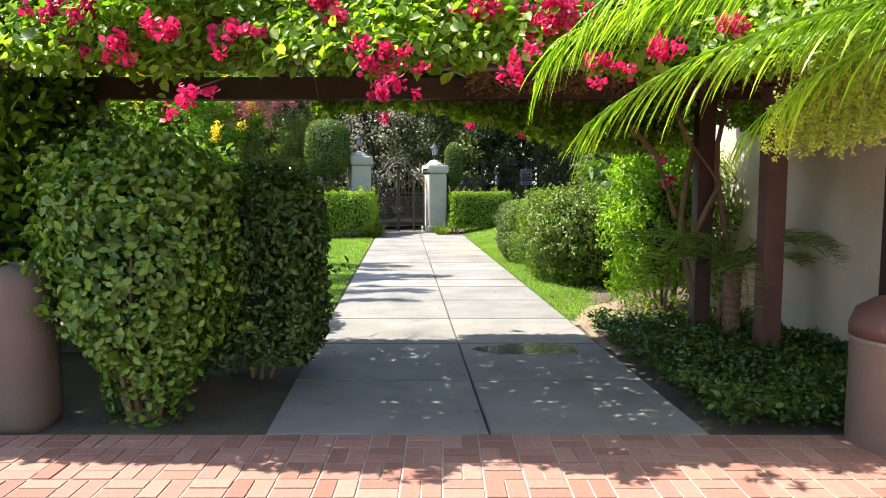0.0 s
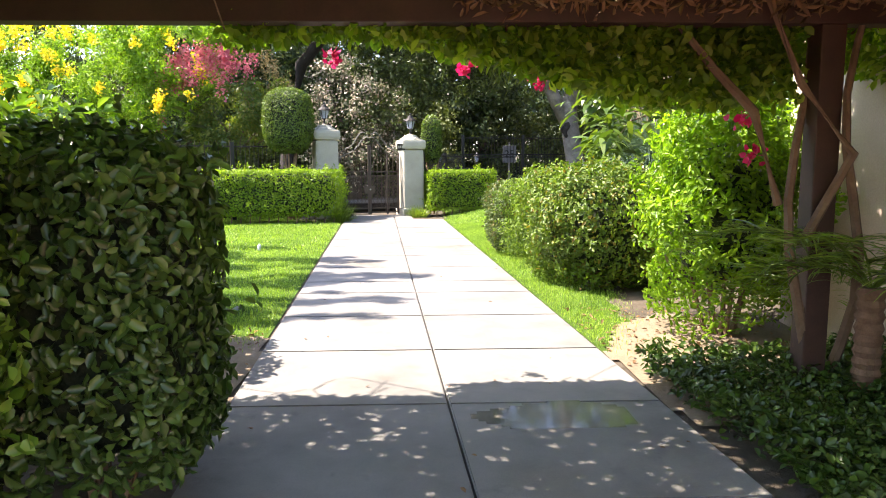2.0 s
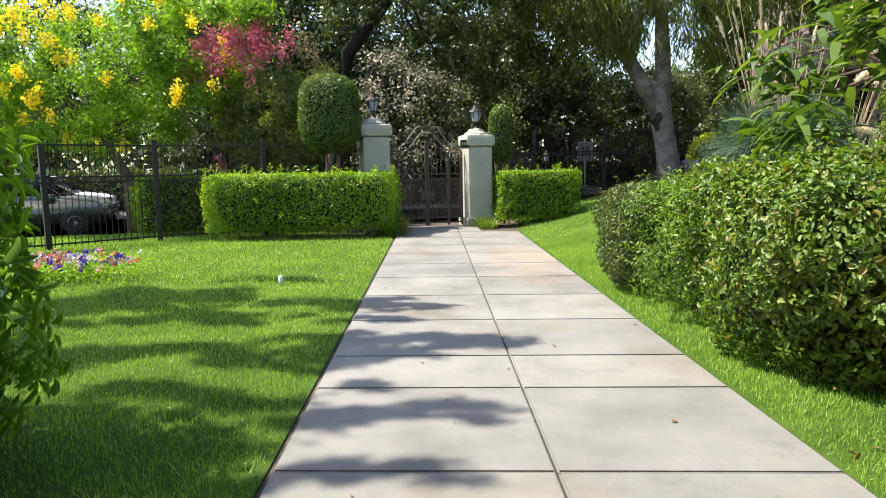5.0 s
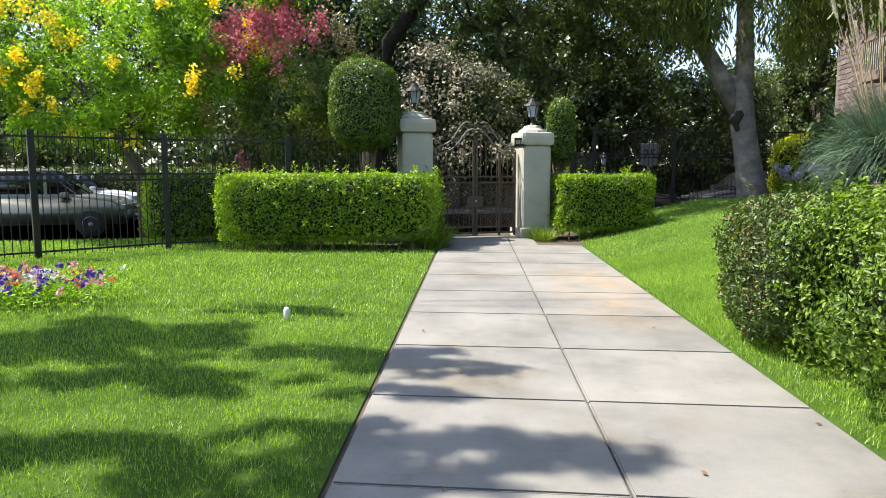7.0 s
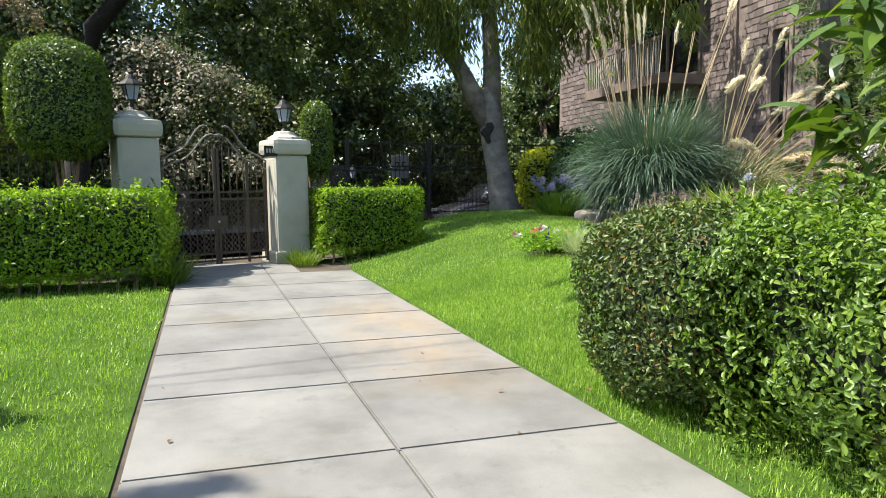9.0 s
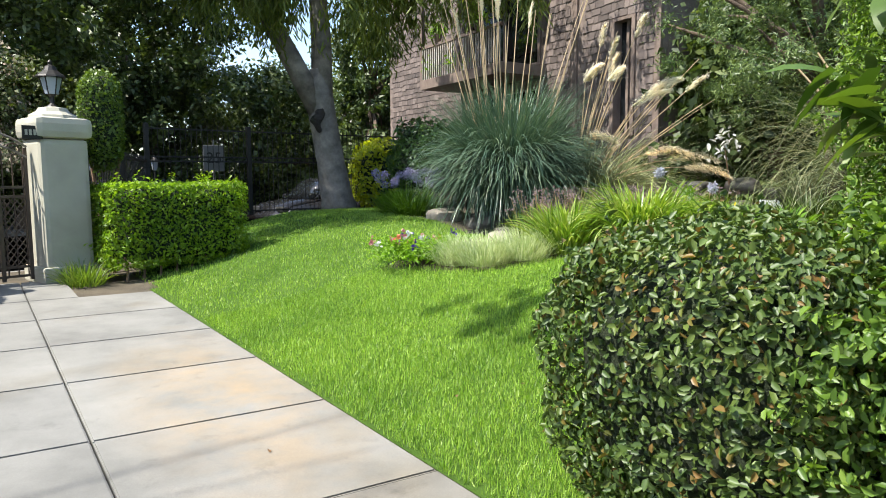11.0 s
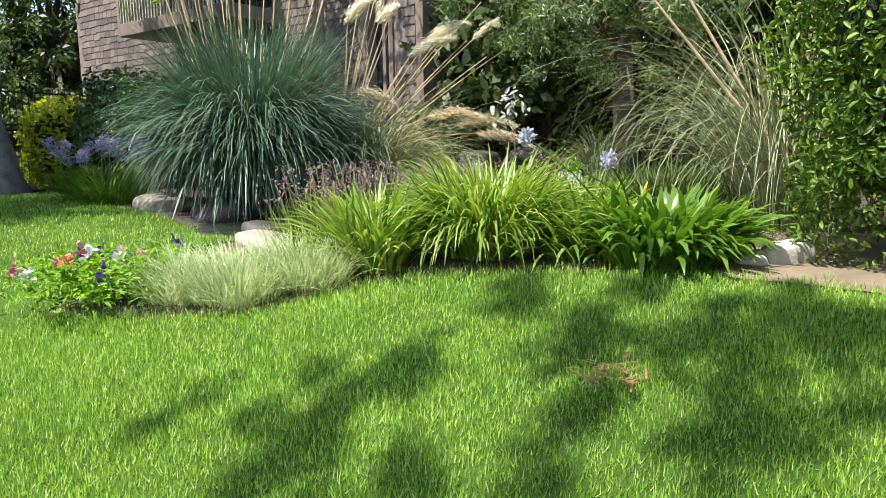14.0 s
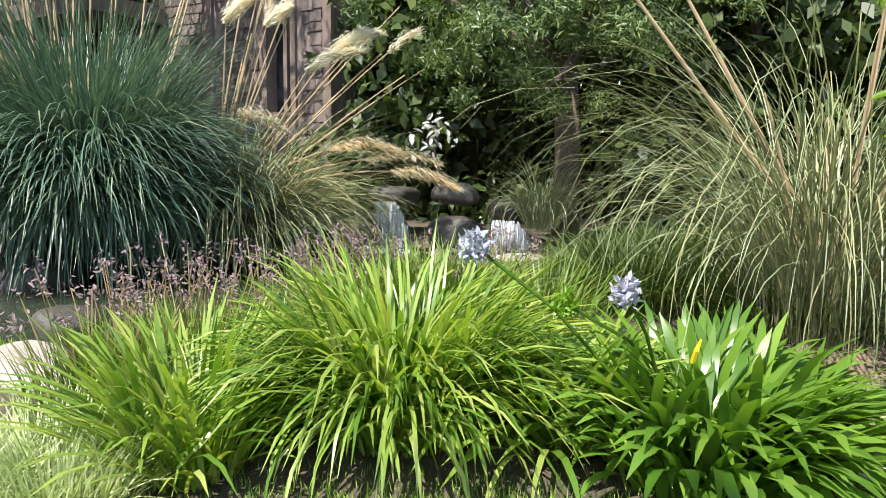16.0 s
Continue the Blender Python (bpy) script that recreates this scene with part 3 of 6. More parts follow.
lawn_l = tagged(grid_sheet("lawn_left", np.arange(-16, -HALF + 0.001, 0.06), np.arange(6, 24, 0.06), lambda x, y: height(x, y) - 0.007, M_TURF, lawn_left, shear=True), "mown green lawn beside the concrete path", "lawn", kind="structure")
lawn_r = tagged(grid_sheet("lawn_right", np.arange(HALF, 8, 0.06), np.arange(6.5, 29, 0.06), lambda x, y: height(x, y) - 0.007, M_TURF, lawn_right, shear=True), "mown green lawn rising to the flower bed", "lawn", kind="structure")
tagged(grid_sheet("bare_dirt_patch", np.arange(-5.5, 4, 0.06), np.arange(3.9, 9, 0.06), lambda x, y: height(x, y) - 0.004 + 0.002 * np.sin(x * 5) * np.sin(y * 4.3), M_DIRT, lambda x, y: (inside(DIRT_R, x, y) | inside(DIRT_L, x, y)) & (np.abs(x - cx(y)) > HALF + 0.02)), "dry light brown bare dirt", "dirt", kind="structure")

tagged(grid_sheet("bare_dirt_bed", np.arange(4.2, 7.0, 0.06), np.arange(12.6, 15.4, 0.06), lambda x, y: height(x, y) - 0.006 + 0.004 * np.sin(x * 7) * np.sin(y * 6.1), M_DIRT, lambda x, y: inside(BED, x, y) & (y < 15.2 + 0.1 * np.sin(x * 5))), "dry brown dirt at the end of the flower bed", "dirt", kind="structure")

# concrete path, two columns of slabs
path = thing("concrete_path", label="pale grey scored concrete footpath between lawns", category="path", kind="structure")
JOINTS = [3.9, 5.02, 6.24, 7.46, 8.69, 9.9, 10.65, 11.86, 13.09, 14.36, 15.6, 16.83, 18.05, 19.3, 20.55, 22.2]
for side in (-1, 1):
    for y0, y1 in zip(JOINTS, JOINTS[1:]):
        bm = bmesh.new()
        g = 0.006
        xa, xb = (-HALF, -g) if side < 0 else (g, HALF - 0.03)
        if y1 > 22 and side > 0:
            xb = 0.5
        pts = [(xa + cx(y0), y0 + g), (xb + cx(y0), y0 + g), (xb + cx(y1), y1 - g), (xa + cx(y1), y1 - g)]
        f = bm.faces.new([bm.verts.new((x, y, -0.08)) for x, y in pts])
        r = bmesh.ops.extrude_face_region(bm, geom=[f])
        top = [v for v in r["geom"] if isinstance(v, bmesh.types.BMVert)]
        for v in top:
            v.co.z = 0.02
        te = [e for e in bm.edges if e.verts[0] in top and e.verts[1] in top]
        bmesh.ops.bevel(bm, geom=te, offset=0.008, segments=2, affect="EDGES")
        part("slab", bm, M_CONC, path)


puddle = tagged(grid_sheet("puddle", np.arange(0.02, 1.2, 0.04), np.arange(5.5, 6.6, 0.04), lambda x, y: 0.0215 + 0 * x, M_WET, lambda x, y: (((x - 0.8) / 0.5) ** 2 + ((y - 6.02) / 0.22) ** 2 + 0.25 * np.sin(x * 9) * np.sin(y * 8) < 1) & (x > cx(y) + 0.02)), "shallow wet puddle on the concrete", "puddle", kind="structure")
# street, kerb and far pavement
sa = math.degrees(math.atan(0.33))
street = thing("road", -0.0, 25.6, -0.34, "dark asphalt street behind the fence", "street", kind="structure", rz=sa)
part("asphalt", box(-70, 70, 0.3, 10.0, -0.2, 0.0), M_ASPH, street)
part("kerb", box(-70, 70, 0.12, 0.29, -0.2, 0.13, 0.015), M_CONC, street, "pale concrete kerb")
part("far_kerb", box(-70, 70, 10.0, 10.17, -0.2, 0.13, 0.015), M_CONC, street, "pale concrete kerb")
part("far_pavement", box(-70, 70, 10.18, 12.0, -0.2, 0.12), M_CONC, street, "pale concrete pavement")


# ---- gate, pillars, fences ----
def gate_pillar(x, y, top, w):
    t = thing("gate_pillar", x, y, 0, "pale stucco gate pillar with moulded cap", "pillar", "gate pillars", rz=20)
    part("shaft", box(-w * 0.405, w * 0.405, -w * 0.405, w * 0.405, 0, top - 0.28, 0.07), M_PILLAR, t)
    part("plinth", box(-w * 0.47, w * 0.47, -w * 0.47, w * 0.47, 0, 0.22, 0.03), M_PILLAR, t)
    part("cap", box(-w * 0.48, w * 0.48, -w * 0.48, w * 0.48, top - 0.28, top, 0.09), M_PILLAR, t)
    part("cap_top", lathe([(w * 0.42, top - 0.02), (w * 0.4, top + 0.03), (w * 0.28, top + 0.08), (w * 0.24, top + 0.13), (w * 0.1, top + 0.15)], 8), M_PILLAR, t)
    lamp = thing("post_lantern", x, y, top + 0.13, "dark metal lantern on the gate pillar", "lantern", "gate lanterns")
    part("stem", lathe([(0.07, 0), (0.05, 0.03), (0.022, 0.06), (0.022, 0.14), (0.05, 0.17)], 10), M_IRON, lamp)
    part("glass", lathe([(0.065, 0.17), (0.105, 0.36), (0.1, 0.37)], 6), M_GLASS, lamp, "frosted glass")
    part("roof", lathe([(0.15, 0.37), (0.14, 0.39), (0.07, 0.45), (0.05, 0.5), (0.02, 0.52), (0.025, 0.55), (0.005, 0.58)], 10), M_IRON, lamp)
    for a in range(6):
        c, s = math.cos(a * math.pi / 3), math.sin(a * math.pi / 3)
        part("rib", tube([[(0.066 * c, 0.066 * s, 0.17, 0.006), (0.107 * c, 0.107 * s, 0.37, 0.006)]], 4), M_IRON, lamp)
    lamp.scale = (1.25, 1.25, 1.1)
    return t


m, nt, b, N, L = mat("lamp_glass")
b.inputs["Base Color"].default_value = (0.3, 0.34, 0.4, 1)
b.inputs["Roughness"].default_value = 0.25
M_GLASS = m
PIL_L, PIL_R = (-2.62, 21.55), (-0.26, 22.35)
gate_pillar(*PIL_L, 2.42, 0.78)
pr = gate_pillar(*PIL_R, 2.18, 0.76)
plaque = thing("number_plaque", PIL_R[0] - 0.26, PIL_R[1] - 0.42, 1.88, "small dark plaque on the gate pillar", "sign", rz=20)
part("plate", box(-0.12, 0.12, -0.02, 0.0, 0, 0.17, 0.006), M_IRON, plaque)
for i in range(4):
    part("bar", box(-0.09 + i * 0.05, -0.06 + i * 0.05, -0.026, -0.0205, 0.05, 0.12), M_PILLAR, plaque, "pale bar")

gl, gr = Vector((PIL_L[0] + 0.36, PIL_L[1] + 0.1, 0)), Vector((PIL_R[0] - 0.34, PIL_R[1] - 0.1, 0))
W = (gr - gl).length
gate = thing("iron_gate", gl.x, gl.y, 0.03, "closed bronze-brown wrought iron garden gate with lattice", "gate", rz=math.degrees(math.atan2(gr.y - gl.y, gr.x - gl.x)))
for x0 in (0.02, W * 0.5 - 0.03, W * 0.5 + 0.03, W - 0.02, W * 0.8):
    part("stile", box(x0 - 0.022, x0 + 0.022, -0.022, 0.022, 0.02, 1.75 if abs(x0 - W / 2) > 0.1 else 1.98, 0.004), M_BRONZE, gate)
for z in (0.08, 0.2, 1.12, 1.24):
    part("rail", box(0, W, -0.016, 0.016, z - 0.016, z + 0.016), M_BRONZE, gate)
part("lock_box", box(W * 0.5 - 0.16, W * 0.5 + 0.16, -0.035, 0.035, 0.62, 0.84, 0.006), M_BRONZE, gate)
part("lock_knob", lathe([(0.02, 0), (0.025, 0.015), (0.012, 0.025)], 10, at=(0, 0, 0)), M_PILLAR, gate, "brass knob").matrix_basis = pose(W * 0.5 + 0.01, -0.036, 0.74, 90)
k = 15
for i in range(k):
    x0 = W * (i + 0.5) / k
    t = x0 / W
    h = 1.52 + 0.42 * (0.5 - 0.5 * math.cos(2 * math.pi * t))
    part("picket", tube([[(x0, 0, 0.08, 0.009), (x0, 0, h, 0.009), (x0, 0, h + 0.03, 0.016), (x0, 0, h + 0.12, 0.002)]], 5), M_BRONZE, gate)
lat = []
for s in (1, -1):
    for i in range(-12, 30):
        a = i * 0.075
        pts = []
        for u in (0, 1):
            z = 0.2 + u * 0.92
            pts.append((a + (u * 0.92 if s > 0 else (1 - u) * 0.92) * 0.75, z))
        (xa, za), (xb, zb) = pts
        clip = []
        for q in np.linspace(0, 1, 24):
            xx, zz = xa + (xb - xa) * q, za + (zb - za) * q
            if 0.02 < xx < W - 0.02:
                clip.append((xx, 0.004 * s, zz, 0.0075))
        if len(clip) > 1:
            lat.append([clip[0], clip[-1]])
part("lattice", tube(lat, 4), M_BRONZE, gate)
for s in (0, 1):
    for lift, sc in ((0, 1.0), (0.14, 0.86)):
        pts = []
        for q in np.linspace(0, 1, 14):
            xx = q * W * 0.5 * sc
            z = 1.62 + lift + 0.55 * (0.5 - 0.5 * math.cos(math.pi * q)) + 0.05 * math.sin(q * 9)
            pts.append((xx if s == 0 else W - xx, -0.02, z, 0.016))
        part("scroll", tube([pts], 6), M_SCROLL, gate)
    spir = [((0.16 + 0.1 * math.cos(a) * (1 - a / 12)) if s == 0 else W - 0.16 - 0.1 * math.cos(a) * (1 - a / 12), -0.02, 1.72 + 0.1 * math.sin(a) * (1 - a / 12), 0.011) for a in np.linspace(0, 10, 26)]
    part("scroll", tube([spir], 5), M_BRONZE, gate)


def iron_fence(points, h, group, base=0.0, gap=0.115):
    for (x0, y0), (x1, y1) in zip(points, points[1:]):
        w = math.hypot(x1 - x0, y1 - y0)
        zb = base
        f = thing("iron_fence", x0, y0, zb, "black iron picket fence panel on the lawn's edge", "fence", group, rz=math.degrees(math.atan2(y1 - y0, x1 - x0)))
        part("post", box(-0.05, 0.05, -0.05, 0.05, 0, h + 0.05, 0.006), M_IRON, f)
        for z in (0.1, h * 0.62, h * 0.67, h - 0.06):
            part("rail", box(0.04, w - 0.04, -0.016, 0.016, z - 0.016, z + 0.016), M_IRON, f)
        n = int(w / gap)
        ring = None
        for i in range(n):
            x = w * (i + 0.5) / n
            if ring is None:
                c = [(x + 0.04 * math.cos(a), 0, h * 0.645 + 0.04 * math.sin(a), 0.007) for a in np.linspace(0, 2 * math.pi, 11)]
                ring = part("ring", tube([c], 4), M_IRON, f)
                x_ring = x
            else:
                o = new("ring", ring.data)
                o.parent = f
                o.matrix_basis = pose(x - x_ring, 0, 0)
        for i in range(1, n):
            part("picket", tube([[(w * i / n, 0, 0.04, 0.0085), (w * i / n, 0, h + 0.02, 0.0085), (w * i / n, 0, h + 0.05, 0.002)]], 5), M_IRON, f)


def line(a, b, n):
    return [(a[0] + (b[0] - a[0]) * i / n, a[1] + (b[1] - a[1]) * i / n) for i in range(n + 1)]


iron_fence(line((-12.6, 13.55), (-6.88, 19.63), 4), 2.02, "left fence panels")
iron_fence(line((-6.88, 19.63), (-3.0, 21.7), 2), 2.02, "left fence panels")
iron_fence(line((0.1, 22.7), (1.6, 27.6), 2), 1.7, "right fence panels", 0.1)
iron_fence(line((1.6, 27.6), (10.6, 28.7), 4), 2.0, "right fence panels", 0.5)


# ---- hedges and shrubs ----
def shrub(name, x, y, z, rx, ry, rz, n, leaf, material, label, e=0.75, rough=0.12, scale=3.0, seed=1.0, rot=0, spread=0.8, width=0.5, depth=0.16, stems=0, category="shrub", shrink=0.84, group="", low=-0.9, droop=0.0, fold=0.18, taper=0.0, coarse=False, shoots=0):
    t = thing(name, x, y, z, label, category, group, rz=rot)
    c = np.array([0, 0, rz])
    # solid core whose dark colour paints the shade between the leaves
    v, q = blob_core(rx, ry, rz, e, rough, scale, seed, shrink)
    if taper:
        v = v * np.stack([1 - taper * sstep(-v[:, 2] / rz, -0.2, 1.0)] * 2 + [np.ones(len(v))], 1)
    raw("painted_shade_core", v + c, q, M_CORE, t, "solid core coloured dark as the shade inside the foliage", smooth=True)
    p, nn = blob_points(n, rx, ry, rz, e, rough, scale, seed, depth, low)
    if taper:
        p = p * np.stack([1 - taper * sstep(-p[:, 2] / rz, -0.2, 1.0)] * 2 + [np.ones(len(p))], 1)
    if shoots:
        up = np.flatnonzero(nn[:, 2] > -0.2)
        i = RNG.choice(up, shoots)
        d = unit(nn[i] + np.array([0, 0, 0.7]) + RNG.normal(0, 0.3, (shoots, 3)))
        far = RNG.uniform(1.2, 4.2, (shoots, 1)) * leaf
        tips = [p[i] + d * far * f + RNG.normal(0, leaf * 0.18, (shoots, 3)) for f in np.linspace(0.1, 1, 9)]
        p, nn = np.concatenate([p, *tips]), np.concatenate([nn, *[d] * 9])
    leaves("foliage", p + c, nn, leaf, leaf * width, material, t, spread=spread, droop=droop, fold=fold, coarse=coarse)
    if stems:
        rg = np.random.default_rng(int(seed * 10))
        ps = []
        for i in range(stems):
            a = rg.uniform(0, 6.28)
            r = rg.uniform(0.2, 0.75)
            ps.append([(0.3 * r * rx * math.cos(a), 0.3 * r * ry * math.sin(a), -z if z > 0.02 else -0.03, 0.022), (0.6 * r * rx * math.cos(a), 0.6 * r * ry * math.sin(a), rz * 0.4, 0.017), (r * rx * math.cos(a + 0.3), r * ry * math.sin(a + 0.3), rz * 1.1, 0.009)])
        part("stem", tube(ps, 5), M_TWIG, t)
    return t


# clipped box hedges at the gate
shrub("clipped_hedge", -3.95, 19.95, 0.17, 1.97, 0.55, 0.58, 30000, 0.055, G_HEDGE, "clipped bright green box hedge before the gate", e=0.3, rough=0.042, scale=3.2, seed=2, spread=0.9, stems=0, category="hedge", depth=0.14, shrink=0.87, rot=4, low=-1, coarse=True, shoots=200)
shrub("clipped_hedge", 1.15, 22.3, 0.18, 1.0, 0.5, 0.56, 16000, 0.055, G_HEDGE, "clipped bright green box hedge beside the gate pillar", e=0.3, rough=0.04, scale=3.4, seed=3, spread=0.9, category="hedge", depth=0.14, shrink=0.87, rot=14, low=-1, coarse=True, shoots=90)
shrub("clipped_hedge", -7.25, 21.1, 0.1, 0.75, 0.4, 0.6, 6000, 0.06, G_HEDGE, "clipped hedge behind the iron fence", e=0.25, rough=0.04, scale=4, seed=5, category="hedge", depth=0.1, shrink=0.88, rot=25, low=-1, coarse=True, shoots=120)
for hx0, hy0, rr, w in ((-3.95, 19.95, 4, 1.85), (1.15, 22.25, 14, 0.9)):
    t = thing("hedge_stems", hx0, hy0, 0, "thin brown hedge stems in the shade", "stems", rz=rr)
    for i in range(int(w * 9)):
        xx = -w + 2 * w * (i + 0.5) / int(w * 9)
        part("stem", tube([[(xx, -0.35, -0.02, 0.02), (xx + 0.02, -0.34, 0.16, 0.016), (xx, -0.3, 0.32, 0.014)]], 5), M_TWIG, t)


def topiary(x, y, r, z0, z1, n, label, stems):
    t = thing("topiary", x, y, 0, label, "topiary", "clipped topiaries")
    rz = (z1 - z0) / 2
    c = np.array([0, 0, z0 + rz])
    # core painted dark for the shade within the clipped dome
    v, q = blob_core(r, r, rz, 0.72, 0.02, 3, 1, 0.9)
    raw("painted_shade_core", v + c, q, M_CORE, t, "solid core coloured dark as the shade inside the foliage", smooth=True)
    p, nn = blob_points(n, r, r, rz, 0.72, 0.02, 3, 1, 0.06)
    leaves("foliage", p + c, nn, 0.05, 0.028, G_TOPI, t, spread=0.8, coarse=True)
    for i in range(stems):
        a = i * 2.4
        rr = 0.1 * (stems > 1)
        part("stem", tube([[(rr * 0.6 * math.cos(a), rr * 0.6 * math.sin(a), -0.02, 0.035), (rr * math.cos(a), rr * math.sin(a), z0 * 0.6, 0.028), (2.2 * rr * math.cos(a), 2.2 * rr * math.sin(a), z0 + 0.2, 0.022)]], 6), M_TWIG, t)


topiary(-3.5, 21.0, 0.66, 1.78, 3.5, 14000, "tall dome-clipped topiary on bare stems", 4)
topiary(0.36, 22.9, 0.29, 1.5, 2.92, 5000, "slim column-clipped topiary beside the pillar", 2)

# shrubs along the way in, and the long hedge beside the path
shrub("leafy_shrub", -1.9, 4.3, 0.0, 0.58, 0.48, 0.95, 8600, 0.055, G_SHRUB, "bushy shrub with broad green leaves", e=0.78, rough=0.22, scale=3.6, seed=4, width=0.62, stems=14, depth=0.45, shrink=0.5, droop=0.2, low=-0.95, taper=0.36, shoots=150)
shrub("leafy_shrub", -1.45, 5.2, 0.05, 0.54, 0.46, 0.78, 8500, 0.06, G_DARK, "dense dark glossy shrub beside the path", e=0.6, rough=0.1, seed=6, width=0.55, stems=6, depth=0.25, shrink=0.78, droop=0.25, shoots=60)
shrub("leafy_shrub", -2.75, 7.3, 0.0, 0.85, 0.9, 0.95, 5200, 0.1, G_SHRUB, "spreading green shrub at the lawn's edge", e=0.8, rough=0.16, seed=8, width=0.45, stems=6, depth=0.25, shrink=0.8)
shrub("leafy_shrub", -3.9, 6.2, 0.0, 0.9, 0.9, 1.3, 5000, 0.11, G_DARK, "tall dark shrub under the pergola", e=0.8, rough=0.16, seed=9, width=0.5, depth=0.25)
shrub("rounded_hedge", 2.02, 10.55, 0.05, 0.68, 1.1, 0.7, 25000, 0.048, G_PITTO, "rounded informal green hedge along the path", e=0.66, rough=0.19, scale=2.8, seed=11, rot=3.2, category="hedge", width=0.55, depth=0.28, shrink=0.78, group="path hedge shrubs", stems=6, shoots=420)
shrub("rounded_hedge", 1.98, 12.2, 0.05, 0.74, 0.95, 0.6, 23000, 0.04, G_MID, "lime green shrub in the row along the path", e=0.7, rough=0.3, scale=3.4, seed=12, category="hedge", width=0.5, depth=0.45, shrink=0.62, group="path hedge shrubs", stems=6, shoots=520)
shrub("rounded_hedge", 1.84, 13.3, 0.05, 0.76, 0.66, 0.58, 26000, 0.035, G_RAPH, "dark grey-green rounded shrub ending the path row", e=0.62, rough=0.1, scale=2.6, seed=14, category="hedge", width=0.55, depth=0.26, shrink=0.8, group="path hedge shrubs", stems=6, shoots=110, spread=1.1)
shrub("leafy_shrub", 2.56, 7.95, 0.05, 0.68, 0.68, 0.98, 9500, 0.06, G_BRIGHT, "loose lime green shrub beside the low wall", e=0.9, rough=0.36, scale=4.0, seed=13, width=0.42, stems=8, depth=0.5, shrink=0.55, shoots=380)

# ---- pergola ----
PZ = 2.26
pergola = thing("pergola", 0, 0, 0, "dark stained wooden pergola over the path", "pergola")
for y in (4.75, 6.4):
    part("beam", box(-4.2, 3.1, y - 0.07, y + 0.07, PZ, PZ + 0.2, 0.01), M_WOOD, pergola)
for i in range(9):
    x = -3.9 + i * 0.82
    part("rafter", box(x - 0.04, x + 0.04, 4.2, 6.5, PZ + 0.2, PZ + 0.34, 0.01), M_WOOD, pergola)
for x, y in ((-3.2, 6.4), (2.42, 6.4), (-3.2, 4.75)):
    part("post", box(x - 0.075, x + 0.075, y - 0.075, y + 0.075, -0.02, PZ, 0.01), M_WOOD, pergola)
part("post", box(2.59, 2.75, 5.49, 5.65, -0.02, PZ, 0.01), M_POST, pergola, "red-brown post by the wall")

# ---- house wall, low walls ----
hw = thing("wall_house", label="tan stucco house wall beside the pergola", category="wall", kind="structure")
part("wall", box(3.25, 3.5, 5.05, 8.3, -0.1, 3.6, 0.03), M_STUCCO, hw)
part("wall", box(3.25, 3.5, -3.0, 4.0, -0.1, 3.6, 0.03), M_STUCCO, hw)
part("wall", box(3.25, 3.5, 4.0, 5.05, 2.2, 3.6), M_STUCCO, hw)
part("return_wall", box(3.5, 9.0, 8.05, 8.3, -0.1, 3.6), M_STUCCO, hw)
part("door", box(3.36, 3.42, 4.0, 5.05, 0, 2.2), M_WOOD, hw, "dark wooden door")
part("door_frame", box(3.24, 3.36, 4.95, 5.05, 0, 2.2, 0.01), M_WOOD, hw)
lw = thing("wall_low", label="low rounded tan stucco garden wall", category="wall", kind="structure")
part("wall", box(-6.0, -2.42, 3.96, 4.36, -0.1, 1.0, 0.15), M_STUCCO_SHADE, lw, smooth=True)
pl = thing("planter_wall", label="low tan stucco planter wall behind shrubs", category="wall", kind="structure")
part("wall", box(2.5, 3.9, 10.3, 10.45, -0.1, 0.98, 0.02), M_STUCCO, pl)
part("wall", box(2.95, 3.1, 10.45, 12.4, -0.1, 0.98, 0.02), M_STUCCO, pl)

# ---- vine over the pergola ----
def scatter(k, x0, x1, y0, y1, z0, z1):
    return np.stack([RNG.uniform(x0, x1, k), RNG.uniform(y0, y1, k), RNG.uniform(z0, z1, k)], 1)


vine = thing("bougainvillea_vine", 0, 0, 0, "bougainvillea vine with magenta flowers over the pergola", "vine")
UPN = np.array([0, -0.25, 1.0])
p = scatter(44000, -4.6, 3.4, 4.0, 6.55, 2.62, 3.05)
p[:, 2] += 0.16 * ripple(p, 2.2, 1.0) - 0.12 * sstep(p[:, 1], 6.2, 6.7)
leaves("top_foliage", p, np.tile(UPN, (len(p), 1)), 0.085, 0.056, G_BOUG, vine, spread=1.1, coarse=True)
p = scatter(24000, -4.6, 2.9, 0, 0.3, 2.0, 3.05)
p[:, 1] += 3.62 + 0.5 * (p[:, 2] - 2.2)
low = 2.1 + 0.11 * ripple(p, 2.6, 4.0) + 0.05 * ripple(p, 7.0, 2.0)
p = p[(p[:, 2] > low)]
p[:, 1] -= 0.2 * ripple(p, 2.9, 6.0)
leaves("front_foliage", p, np.tile(np.array([-0.45, -0.55, 0.9]), (len(p), 1)), 0.066, 0.044, G_BOUG, vine, spread=1.0, droop=0.35)
p = scatter(20000, -1.2, 2.3, 6.4, 6.75, 1.7, 2.75)
low = 2.26 - 0.42 * sstep(p[:, 0], -0.3, 1.6) + 0.12 * ripple(p, 2.6, 9.0)
p = p[p[:, 2] > low]
leaves("back_foliage", p, np.tile(np.array([0, 0.2, 0.5]), (len(p), 1)), 0.07, 0.042, G_BOUG, vine, spread=1.6, droop=0.45)
p = scatter(5500, 1.4, 3.4, 4.6, 6.9, 2.6, 2.85)
leaves("thick_foliage", p, np.tile(UPN, (len(p), 1)), 0.085, 0.056, G_BOUG, vine, spread=1.1, coarse=True)
